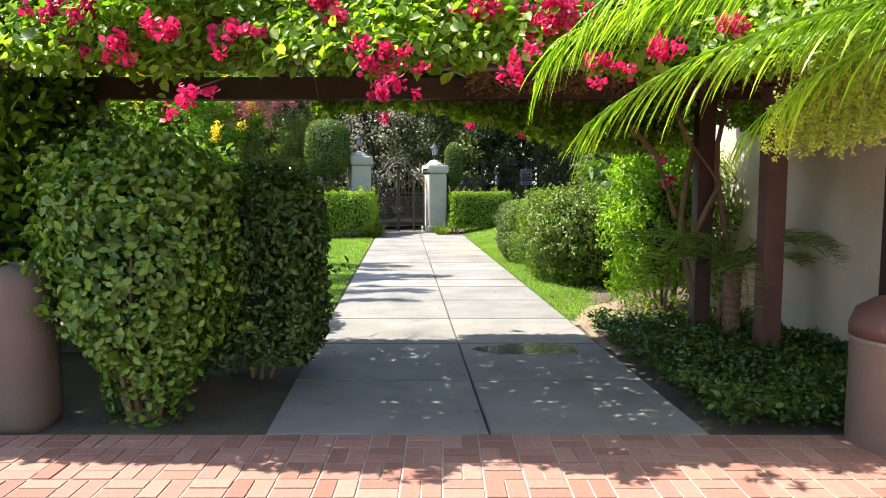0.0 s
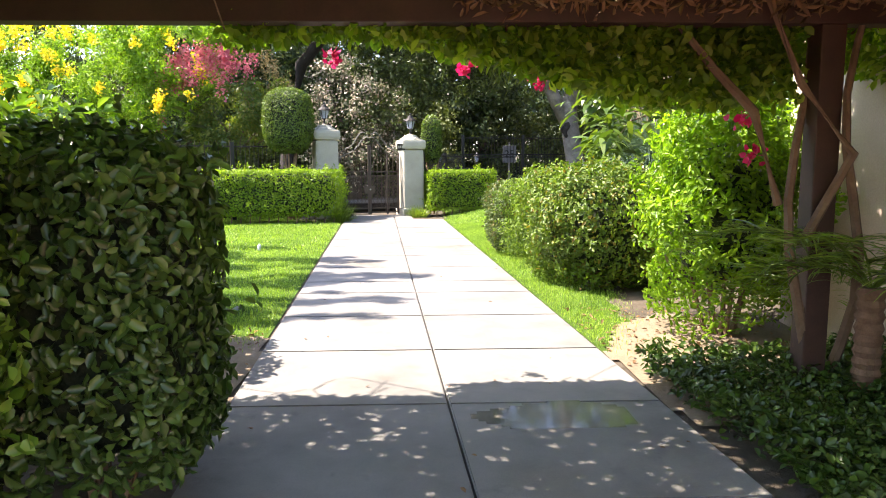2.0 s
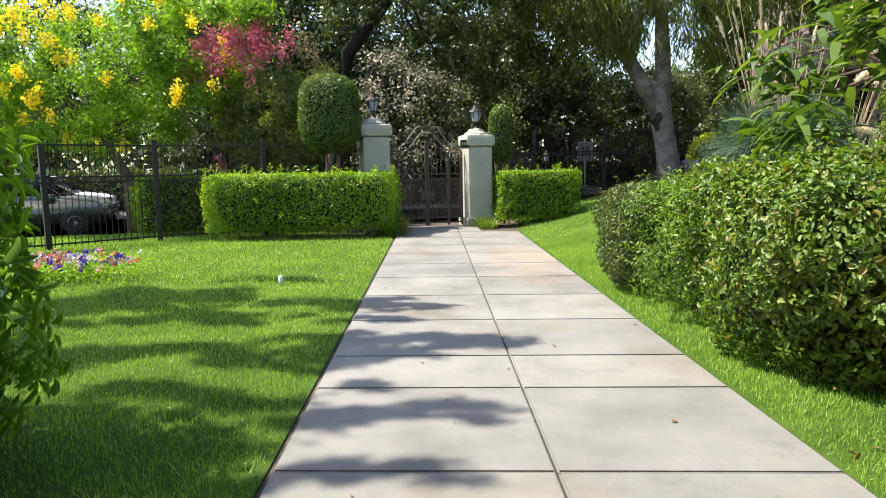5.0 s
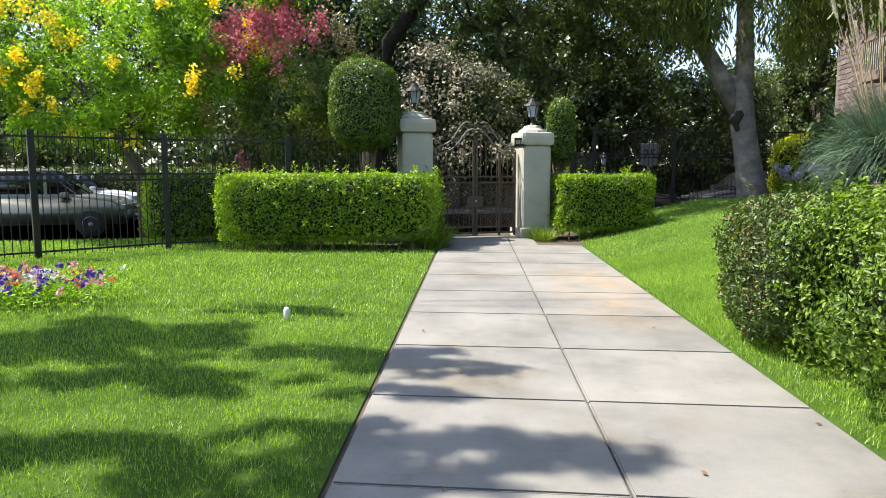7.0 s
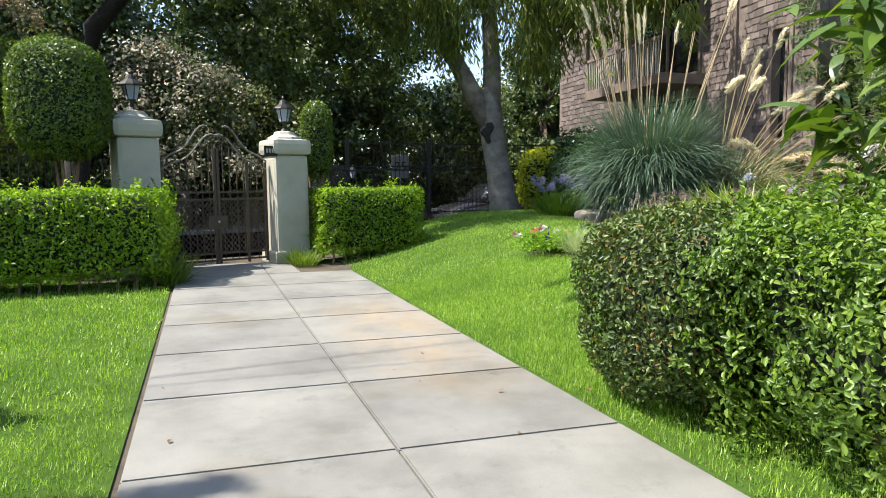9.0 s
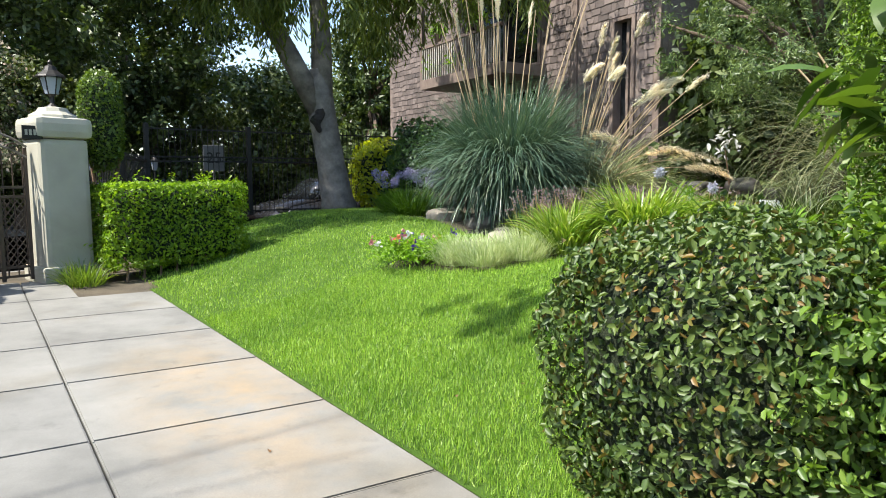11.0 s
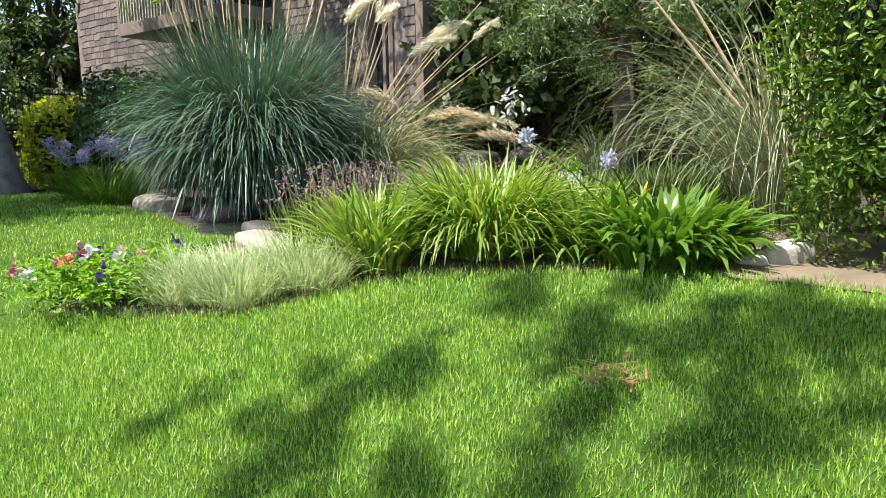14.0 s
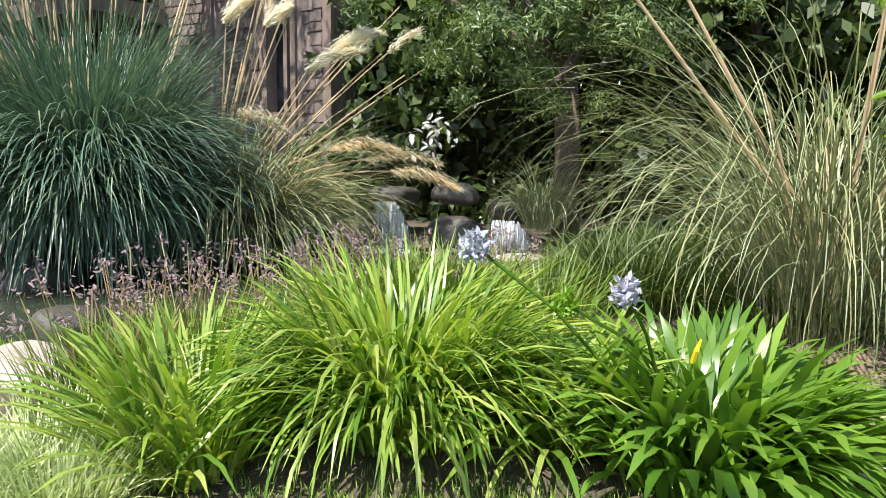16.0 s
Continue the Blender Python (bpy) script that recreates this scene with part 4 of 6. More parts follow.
p = scatter(2600, 1.5, 3.4, 6.9, 7.7, 2.42, 2.8)
p[:, 2] += 0.1 * ripple(p, 2.4, 3.0)
leaves("canopy_foliage", p, np.tile(UPN, (len(p), 1)), 0.08, 0.052, G_BOUG, vine, spread=1.3, droop=0.2, coarse=True)
p = scatter(7000, 0.2, 3.3, 6.6, 7.4, 1.9, 2.6)
p = p[p[:, 2] > 2.52 - 0.5 * sstep(p[:, 0], 0.5, 2.2) + 0.1 * ripple(p, 2.6, 5.0)]
leaves("overhang_foliage", p, np.tile(np.array([0, 0.2, 0.8]), (len(p), 1)), 0.07, 0.042, G_BOUG, vine, spread=1.5, droop=0.4)
p = scatter(6500, -4.8, -3.1, 4.6, 7.0, 0.6, 2.7)
leaves("side_foliage", p, np.tile(np.array([0, -0.6, 0.5]), (len(p), 1)), 0.09, 0.06, G_BOUG, vine, spread=1.5, droop=0.4)
BUNCH = [(-1.68, 2.62), (-2.01, 2.35), (-1.81, 2.39), (-1.95, 2.28), (-1.69, 2.19), (-1.41, 2.25), (-1.11, 2.25), (-1.3, 1.93), (-0.97, 2.6), (-0.63, 2.46), (-0.58, 2.35), (-0.66, 2.52), (-0.29, 2.07), (-0.27, 1.96), (-0.36, 2.14), (0.2, 2.39), (0.26, 2.43), (0.37, 2.05), (0.49, 2.3), (0.56, 2.34), (0.64, 2.33), (0.86, 2.05), (1.12, 2.19), (-2.4, 2.6), (1.5, 2.3)]
rg0 = np.random.default_rng(12)
for i, (x, z) in enumerate(BUNCH):
    k = 140
    sub = rg0.normal(0, 1, (7, 3)) * np.array([0.05, 0.04, 0.042])
    o = sub[rg0.integers(0, 7, k)] + RNG.normal(0, 0.017, (k, 3))
    leaves("blossom", o + np.array([x, 3.6 + 0.5 * (z - 2.2) - 0.05 * (i % 3), z]), o, 0.03, 0.026, G_BRACT, vine, spread=0.9)
    if z < 2.2:
        part("flower_stalk", tube([[(x, 3.6 + 0.5 * (z - 2.2), z, 0.005), (x + 0.03, 4.2, z + 0.2, 0.006), (x - 0.02, 4.35, 2.5, 0.008)]], 4), M_TWIG, vine)
for x, y, z in ((-0.6, 6.9, 2.15), (0.3, 7.0, 2.1), (2.3, 7.0, 1.5), (2.2, 7.0, 1.75), (0.8, 7.0, 2.0)):
    o = RNG.normal(0, 0.03, (26, 3))
    leaves("blossom", o + np.array([x, y, z]), o, 0.045, 0.04, G_BRACT, vine)
rg = np.random.default_rng(5)
dry = []
for i in range(150):
    a = np.array([rg.uniform(-4, 3.2), rg.uniform(4.3, 6.7), rg.uniform(2.48, 2.75)])
    pts = [(*a, 0.006)]
    d = rg.normal(0, 0.25, 3)
    for j in range(3):
        d = d + rg.normal(0, 0.12, 3)
        a = a + d * np.array([1, 0.8, 0.3])
        a[2] = max(a[2], 2.2)
        pts.append((*a, 0.005))
    dry.append(pts)
part("dry_tangle", tube(dry, 4), M_DRYVINE, vine, "tangle of dry brown vine stems")
p = scatter(6000, 0.2, 3.2, 5.2, 6.8, 2.3, 2.6)
leaves("dry_leaf_layer", p, np.tile(np.array([0, 0, -1.0]), (len(p), 1)), 0.08, 0.02, G_PALMB, vine, "dry brown leaf litter", spread=1.8)
for i, (dx, dy) in enumerate(((0.1, -0.08), (-0.08, 0.0), (0.05, 0.13))):
    pts = []
    for j, q in enumerate(np.linspace(0, 1, 9)):
        tw = 0.11 * math.sin(q * 7 + i * 1.7)
        pts.append((2.42 + dx * (1 + q) + tw, 6.4 + dy + 0.1 * math.cos(q * 6 + i), -0.02 + 2.5 * q, 0.035 - 0.016 * q))
    part("vine_stem", tube([pts], 7), M_TWIG, vine, "woody twisting stem")
part("vine_stem", tube([[(2.15, 6.35, 1.2, 0.03), (1.95, 6.3, 1.75, 0.03), (1.75, 6.4, 2.0, 0.026), (1.5, 6.5, 2.35, 0.02)], [(2.3, 6.3, 1.0, 0.03), (2.5, 6.2, 1.5, 0.028), (2.2, 6.25, 1.9, 0.024), (2.0, 6.3, 2.4, 0.02)]], 7), M_TWIG, vine, "woody twisting stem")

ceil_cap = thing("ceiling_light", 0.1, 5.2, PZ + 0.1, "small pale plastic lamp fixed under the rafters", "lamp")
part("housing", box(-0.09, 0.09, -0.05, 0.05, 0.0, 0.1, 0.015), M_PILLAR, ceil_cap)


# ---- palms ----
def frond(root, tip, sag, n, ll, parent, material, name="frond", r=0.009, hang=1.15, lw=0.017):
    """A feather palm leaf: a curved rachis with drooping leaflets."""
    root, tip = np.array(root, float), np.array(tip, float)
    ts = np.linspace(0, 1, 12)
    pts = [root + (tip - root) * t + np.array([0, 0, sag * 4 * t * (1 - t)]) for t in ts]
    part("rachis", tube([[(*q, r * (1.1 - 0.85 * t)) for q, t in zip(pts, ts)]], 5), material, parent)
    tt = np.repeat(np.linspace(0.12, 1.0, n), 2)
    P = root + (tip - root) * tt[:, None]
    P[:, 2] += sag * 4 * tt * (1 - tt)
    ax = math.atan2(tip[1] - root[1], tip[0] - root[0])
    side = np.tile([1, -1], n)
    head = ax + side * (1.05 - 0.5 * tt) + RNG.normal(0, 0.1, 2 * n)
    ln = ll * (0.35 + 1.1 * np.sin(np.pi * np.clip(0.12 + 0.8 * tt, 0, 1))) * RNG.uniform(0.8, 1.15, 2 * n) * 0.8
    blades(name, P, head, RNG.uniform(1.2, 1.6, 2 * n), ln, lw, hang * RNG.uniform(0.7, 1.3, 2 * n), material, parent, seg=4, twist=0.4)


def hanging_frond(root, mid, tip, n, ll, parent, material, name="frond", lw=0.0115):
    """A feather palm leaf seen from its side: leaflets leave forwards and hang down in a fringe."""
    root, mid, tip = (np.array(q, float) for q in (root, mid, tip))

    def at(q):
        q = np.asarray(q)[:, None]
        return (1 - q) ** 2 * root + 2 * q * (1 - q) * mid + q * q * tip

    ts = np.linspace(0, 1, 14)
    part("rachis", tube([[(*q, 0.011 - 0.009 * t) for q, t in zip(at(ts), ts)]], 6), material, parent)
    tt = np.repeat(np.linspace(0.1, 0.985, n), 2)
    d = at(tt + 0.01) - at(tt - 0.01)
    side = np.tile([1, -1], n)
    head = np.arctan2(d[:, 1], d[:, 0]) + side * RNG.uniform(0.35, 0.85, 2 * n) * (1.1 - 0.8 * tt)
    lean = np.arccos(np.clip(d[:, 2] / np.linalg.norm(d, axis=1), -1, 1)) + RNG.normal(0.4, 0.15, 2 * n)
    ln = ll * 1.12 * (0.55 + 0.6 * np.sin(np.pi * np.clip(0.15 + 0.75 * tt, 0, 1))) * RNG.uniform(0.8, 1.15, 2 * n)
    blades(name, at(tt), head, lean, ln, lw, (3.0 - lean) * RNG.uniform(0.75, 1.1, 2 * n), material, parent, seg=6, twist=0.25)


def at_palm(p):
    return np.array(p) * 0.87 + np.array([0, 0, 0.19])


palm = thing("feather_palm", 2.44, 2.26, 0, "feather palm with long yellow-green arching fronds", "palm")
part("trunk", tube([[(0, 0, -0.05, 0.14), (0.02, 0.02, 1.2, 0.11), (0, 0.0, 2.3, 0.1)]], 12), M_BARK, palm)
for mid, tip, n, ll in (((-1.75, 0.35, 2.95), (-2.42, 0.4, 1.92), 74, 0.3), ((-1.5, 0.4, 2.3), (-2.2, 0.4, 1.72), 80, 0.3), ((-1.55, 0.6, 2.65), (-2.3, 0.75, 2.12), 70, 0.32), ((-1.1, 0.3, 2.2), (-1.55, 0.35, 1.66), 46, 0.24),
                        ((-1.2, 0.55, 2.75), (-1.85, 0.65, 2.3), 60, 0.32), ((-0.9, 0.6, 2.9), (-1.5, 0.9, 2.45), 50, 0.32), ((-0.8, 0.3, 2.6), (-1.3, 0.4, 2.1), 46, 0.28), ((-0.55, 0.4, 2.45), (-1.0, 0.5, 2.05), 40, 0.28), ((-0.2, 0.6, 2.5), (-0.35, 0.75, 1.75), 40, 0.3), ((0.3, 0.7, 2.8), (0.4, 1.3, 2.2), 40, 0.36), ((0.6, -0.5, 2.9), (1.2, -0.9, 2.3), 40, 0.36)):
    hanging_frond(at_palm((0, 0, 2.32)), at_palm(mid), at_palm(tip), n, ll * 0.87, palm, G_PALM)
hanging_frond(at_palm((0, 0, 2.32)), at_palm((-0.7, 0.4, 2.2)), at_palm((-1.14, 0.4, 1.93)), 24, 0.14, palm, G_PALMB, "brown_frond", 0.01)
hanging_frond(at_palm((0, 0, 2.32)), at_palm((-0.5, 0.35, 1.95)), at_palm((-0.86, 0.35, 1.4)), 26, 0.17, palm, G_PALMB, "brown_frond", 0.012)
for a, b_, c, w, k in (((-1.0, 0.4, 2.1), (-1.25, 0.4, 2.05), (-1.33, 0.4, 1.7), 0.06, 5400), ((-1.0, 0.4, 2.1), (-1.15, 0.4, 1.95), (-1.2, 0.42, 1.72), 0.05, 3300), ((-0.9, 0.45, 2.0), (-1.0, 0.4, 1.9), (-1.08, 0.4, 1.72), 0.05, 2700), ((-0.8, 0.45, 2.0), (-0.9, 0.4, 1.88), (-0.96, 0.4, 1.76), 0.045, 2100)):
    a, b_, c = at_palm(a), at_palm(b_), at_palm(c)
    n = k // 30
    k = n * 30
    q = RNG.uniform(0.15, 1, n)[:, None]
    P = (1 - q) ** 2 * a + 2 * q * (1 - q) * b_ + q * q * c + RNG.normal(0, w, (n, 3)) * np.array([1, 0.7, 0.6]) * (1.15 - 0.6 * q)
    P = np.repeat(P, 30, 0) + np.stack([RNG.normal(0, 0.006, k), RNG.normal(0, 0.006, k), -0.1 * RNG.uniform(0, 1, k)], 1)
    leaves("seed_spray", P, RNG.normal(0, 1, (k, 3)), 0.011, 0.009, G_YPALM, palm, "yellow-green palm flower spray", coarse=True)
    part("seed_stalk", tube([[(0, 0, 2.21, 0.012), (*((a + b_) / 2), 0.009), (*(b_ * 0.5 + c * 0.5), 0.006)]], 5), G_YPALM, palm)

pygmy = thing("pygmy_palm", 2.6, 6.1, 0, "small pygmy palm with brown scaly trunk", "palm")
part("trunk", lathe([(0.068 + 0.013 * (i % 2), -0.02 + i * 0.034) for i in range(23)], 12), M_PALMBARK, pygmy)
for i in range(15):
    a = i * 2.4 + 0.3
    rr = 0.75 + 0.2 * (i % 3)
    frond((0, 0, 0.72), (rr * math.cos(a), rr * math.sin(a) * 0.8, 0.85 - 0.4 * (i % 2)), 0.25, 40, 0.28, pygmy, G_MID, hang=0.7, lw=0.011, r=0.007)

gc = thing("groundcover", label="dark leafy groundcover in the shaded bed", category="groundcover", kind="stuff")
p = scatter(17000, 1.3, 3.25, 3.95, 6.9, 0.0, 1.0)
p = p[p[:, 0] > cx(p[:, 1]) + HALF + 0.05 + 0.08 * ripple(p, 3)]
p[:, 2] = 0.03 + 0.2 * p[:, 2] ** 0.7 * (0.7 + 0.4 * ripple(p * np.array([1, 1, 0]), 2.2, 2.0))
leaves("foliage", p, np.tile(np.array([0, 0, 1.0]), (len(p), 1)), 0.05, 0.03, G_IVY, gc, spread=1.0)

can = thing("litter_bin", 2.59, 3.75, 0, "tan metal litter bin with dark domed lid", "bin")
part("drum", lathe([(0.27, 0.0), (0.285, 0.03), (0.285, 0.6), (0.295, 0.62), (0.28, 0.635)], 32), M_BIN, can, smooth=True)
part("lid", lathe([(0.292, 0.635), (0.292, 0.69), (0.26, 0.78), (0.17, 0.84), (0.05, 0.86)], 32), M_POST, can, "dark brown domed lid", smooth=True)
part("flap", box(-0.12, 0.12, -0.3, -0.24, 0.66, 0.76, 0.01), M_IRON, can)


# ---- trees ----
def tree(name, x, y, trunk, crowns, n, leaf, width, material, label, bark=M_BARK, clumps=60, spread=0.5, seed=1, limbs=9, category="tree", droop=0.1, flat=0.8, hollow=0.5, group=""):
    """A trunk path, limbs out to the clumps of its crowns, and leaves gathered round those clumps."""
    t = thing(name, x, y, 0, label, category, group)
    part("trunk", tube([trunk], 12), bark, t, smooth=True)
    head = trunk[-1]
    lb = []
    P, NN = [], []
    for ci, (c, r, share) in enumerate(crowns):
        p, nn, cc = crown_points(int(n * share), c, r, max(6, int(clumps * share)), spread, seed + ci, flat, hollow)
        P.append(p)
        NN.append(nn)
        lb += limbs_to(head[:3], cc[: max(3, int(limbs * share))], head[3] * 0.6, seed + ci)
    for one in lb:
        part("limb", tube([one], 6), bark, t, smooth=True)
    leaves("crown", np.concatenate(P), np.concatenate(NN), leaf, leaf * width, material, t, spread=0.9, droop=droop, coarse=leaf > 0.08)
    return t


def flowers_on(t, pts, r, k, size, material, name="blossom"):
    for q in pts:
        o = RNG.normal(0, 1, (k, 3)) * np.array(r)
        leaves(name, o + np.array(q), o, size, size * 0.8, material, t)


yt = tree("flowering_tree", -9.4, 21.9, [(0.85, 0, -0.1, 0.17), (0.75, 0.1, 1.2, 0.14), (0.3, 0, 2.2, 0.1)], [((-0.1, 0, 3.6), (2.9, 1.7, 1.9), 0.75), ((2.5, 0.4, 4.6), (1.9, 1.3, 1.4), 0.3)], 42000, 0.12, 0.3, G_FERN, "feathery green tree with yellow flower clusters", clumps=100, spread=0.42, seed=21)
rg = np.random.default_rng(31)
d = unit(rg.normal(0, 1, (60, 3)) * np.array([1, 0.7, 0.9]) + np.array([-0.25, -1.0, 0.35]))
flowers_on(yt, d * np.array([2.95, 2.05, 2.0]) + np.array([0.5, 0, 3.65]), (0.065, 0.065, 0.085), 60, 0.065, G_YEL)
mt = tree("crape_myrtle", -5.5, 23.0, [(0, 0, -0.1, 0.09), (0.1, 0, 1.0, 0.07), (0, 0, 1.7, 0.06)], [((0, 0, 3.0), (1.55, 1.2, 1.5), 1.0)], 20000, 0.09, 0.45, G_MYRTLE, "crape myrtle with deep pink flower spikes", clumps=60, spread=0.4, seed=23)
d = unit(rg.normal(0, 0.55, (42, 3)) + np.array([-0.35, -0.8, 0.75]))
flowers_on(mt, d * np.array([1.9, 1.6, 1.9]) + np.array([-0.2, 0, 3.05]), (0.08, 0.08, 0.17), 95, 0.065, G_PINK, "flower_spike")
d = unit(rg.normal(0, 0.5, (22, 3)) + np.array([0.7, -0.5, 0.7]))
flowers_on(mt, d * np.array([1.75, 1.4, 1.75]) + np.array([0.1, 0, 3.05]), (0.05, 0.05, 0.17), 50, 0.045, G_SPIKE, "seed_spike")

gum = thing("gum_tree", 5.4, 27.3, 0, "tall gum tree with forked grey trunk and weeping leaves", "tree")
part("trunk", tube([[(0.5, 0, 0.3, 0.55), (0.4, 0, 0.85, 0.39), (0.26, 0, 1.7, 0.33), (0.1, 0, 2.6, 0.32), (0.0, 0, 3.3, 0.32), (-0.02, 0, 3.9, 0.2)]], 16), M_GUM, gum, smooth=True)
part("limb", tube([[(0.0, 0, 2.9, 0.26), (-0.66, 0, 4.1, 0.23), (-1.6, -0.1, 5.6, 0.19), (-2.3, -0.2, 7.0, 0.17), (-3.2, -0.8, 9.5, 0.1)]], 12), M_GUM, gum, smooth=True)
part("limb", tube([[(0.06, 0, 2.9, 0.27), (0.08, 0, 4.4, 0.24), (0.0, 0, 6.0, 0.2), (0.1, 0, 8.0, 0.16), (0.3, -0.3, 10, 0.1)]], 12), M_GUM, gum, smooth=True)
part("limb", tube([[(-0.1, 0, 5.8, 0.13), (0.5, -0.1, 6.3, 0.1), (1.6, -0.4, 6.6, 0.07), (3.0, -0.8, 6.5, 0.04)], [(-2.3, -0.2, 7.0, 0.12), (-3.5, -2, 7.4, 0.09), (-4.8, -3.8, 7.4, 0.05)], [(0.0, 0, 7.6, 0.1), (2, -2, 8.6, 0.07), (2.5, -4.5, 8.6, 0.04)]], 9), M_GUM, gum, smooth=True)
scar = blob_bm(0.13, 0.12, 0.3, (-0.12, -0.24, 2.75))
for v in scar.verts:
    v.co.x += 0.07 * math.sin(v.co.z * 9) + 0.03 * math.sin(v.co.z * 23)
    v.co.z += 0.05 * math.sin(v.co.x * 17)
part("bark_scar", scar, M_SCAR, gum, "dark bark scar")
P, NN = [], []
for i, (c, r, k) in enumerate((((-0.6, 0, 9.2), (4.2, 3.0, 2.6), 9000), ((-4.6, -3.6, 7.4), (2.2, 1.6, 0.8), 3200), ((2.4, -1.0, 6.3), (1.8, 1.2, 1.1), 3600), ((3.6, -2.6, 6.2), (1.3, 1.2, 1.2), 2600), ((2.4, -4.6, 8.4), (2.0, 1.6, 1.0), 1800), ((-2.8, -0.6, 6.2), (1.8, 1.4, 0.9), 3400), ((-1.0, -0.6, 6.3), (1.6, 1.0, 0.7), 2000), ((-1.6, -0.4, 5.5), (1.4, 0.9, 1.0), 2600), ((1.3, -0.4, 5.5), (1.3, 0.9, 1.1), 2600))):
    a, bb, cc = crown_points(k, c, r, max(12, k // 110), 0.42, 60 + i, 1.6, 0.3)
    P.append(a)
    NN.append(bb)
leaves("crown", np.concatenate(P), np.concatenate(NN), 0.24, 0.035, G_GUM, gum, spread=0.5, droop=1.6, fold=0.05)



def shade_tree(x, y, fork, h, spots, density, leaf, label, seed, skip):
    """A broad tree whose flat leafy sprays hold at a height h; a spray is (x, y, half length, half width)."""
    rg_ = np.random.default_rng(seed)
    t = thing("shade_tree", x, y, 0, label, "tree", "lawn shade trees")
    part("trunk", tube([[(0, 0, -0.1, 0.36), (0.1, 0.05, fork * 0.4, 0.28), (0.35, 0.2, fork, 0.22)]], 12), M_BARK, t, smooth=True)
    P, tips = [], []
    for sx, sy, a, b_ in spots:
        k = int(density * math.pi * a * b_) + 12
        sub = rg_.normal(0, 0.52, (11, 3)).clip(-1.1, 1.1)
        q = (sub[rg_.integers(0, 11, k)] + rg_.normal(0, 0.15, (k, 3))) * np.array([a, b_, 0.28])
        q[:, 1] += 0.35 * b_ * np.sin(q[:, 0] / a * 4 + sx * 3)
        c = np.array([sx - x, sy - y, h + rg_.uniform(-0.3, 0.3)])
        P.append(q + c)
        tips.append(c)
    for one in limbs_to((0.35, 0.2, fork - 0.1), tips[::skip], 0.011, seed, 0.8):
        part("limb", tube([one], 6), M_BARK, t, smooth=True)
    P = np.concatenate(P)
    leaves("crown", P, np.tile(np.array([-0.3, 0, 1.0]), (len(P), 1)), leaf, leaf * 0.5, G_TREE, t, spread=0.9, coarse=True)
    return t


shade_tree(-10.4, 10.2, 5.0, 8.5, [(-9.9, 13.6, 1.0, 0.55), (-8.7, 13.75, 0.9, 0.45), (-8.2, 14.9, 0.6, 0.2), (-7.1, 13.4, 0.75, 0.26), (-6.25, 12.97, 0.6, 0.17), (-8.9, 12.75, 0.9, 0.4), (-7.8, 12.5, 0.5, 0.24), (-6.6, 12.4, 0.4, 0.13), (-7.0, 11.8, 0.5, 0.24), (-6.1, 11.55, 0.66, 0.27), (-8.6, 11.5, 0.7, 0.34), (-7.5, 11.3, 0.7, 0.28), (-6.75, 11.2, 0.6, 0.25), (-8.3, 10.1, 1.1, 0.5), (-7.0, 10.1, 0.6, 0.28), (-6.15, 9.95, 0.6, 0.18), (-7.7, 9.3, 1.0, 0.36), (-6.3, 9.22, 0.4, 0.12), (-10.0, 11.4, 1.1, 0.9), (-11.0, 12.8, 1.1, 1.0)], 2400, 0.1, "broad spreading tree shading the lawn", 41, 2)
shade_tree(-10.6, 14.4, 6.0, 10.0, [(-2.07, 16.51, 0.4, 0.2), (-2.37, 16.01, 0.32, 0.15), (-3.02, 16.56, 0.45, 0.17), (-3.47, 16.61, 0.4, 0.15), (-3.77, 16.56, 0.3, 0.12), (-3.57, 16.11, 0.3, 0.14), (-2.67, 15.91, 0.32, 0.15), (-3.12, 15.76, 0.34, 0.17), (-2.87, 15.36, 0.5, 0.2), (-2.47, 15.16, 0.5, 0.24), (-1.97, 14.96, 0.55, 0.3), (-3.72, 17.26, 0.2, 0.1), (-2.32, 15.61, 0.3, 0.14), (-3.32, 16.91, 0.25, 0.1), (-1.62, 15.36, 0.4, 0.2), (-1.72, 15.86, 0.3, 0.15)], 2000, 0.075, "tall tree holding leafy boughs over the path", 45, 5)
tree("street_oak", -4.9, 27.6, [(0, 0, -0.4, 0.34), (0.2, 0, 2.5, 0.28), (0.7, -0.1, 5.0, 0.22), (2.4, -0.3, 7.0, 0.15)], [((3.9, 0.0, 7.2), (3.9, 3.0, 2.6), 0.6), ((5.5, -3.8, 6.6), (1.9, 1.9, 1.0), 0.2), ((5.5, 0.6, 4.8), (2.6, 1.8, 1.2), 0.2)], 40000, 0.15, 0.5, G_TREE, "dark spreading oak behind the gate", clumps=160, spread=0.5, seed=47, limbs=9, bark=M_SCAR)

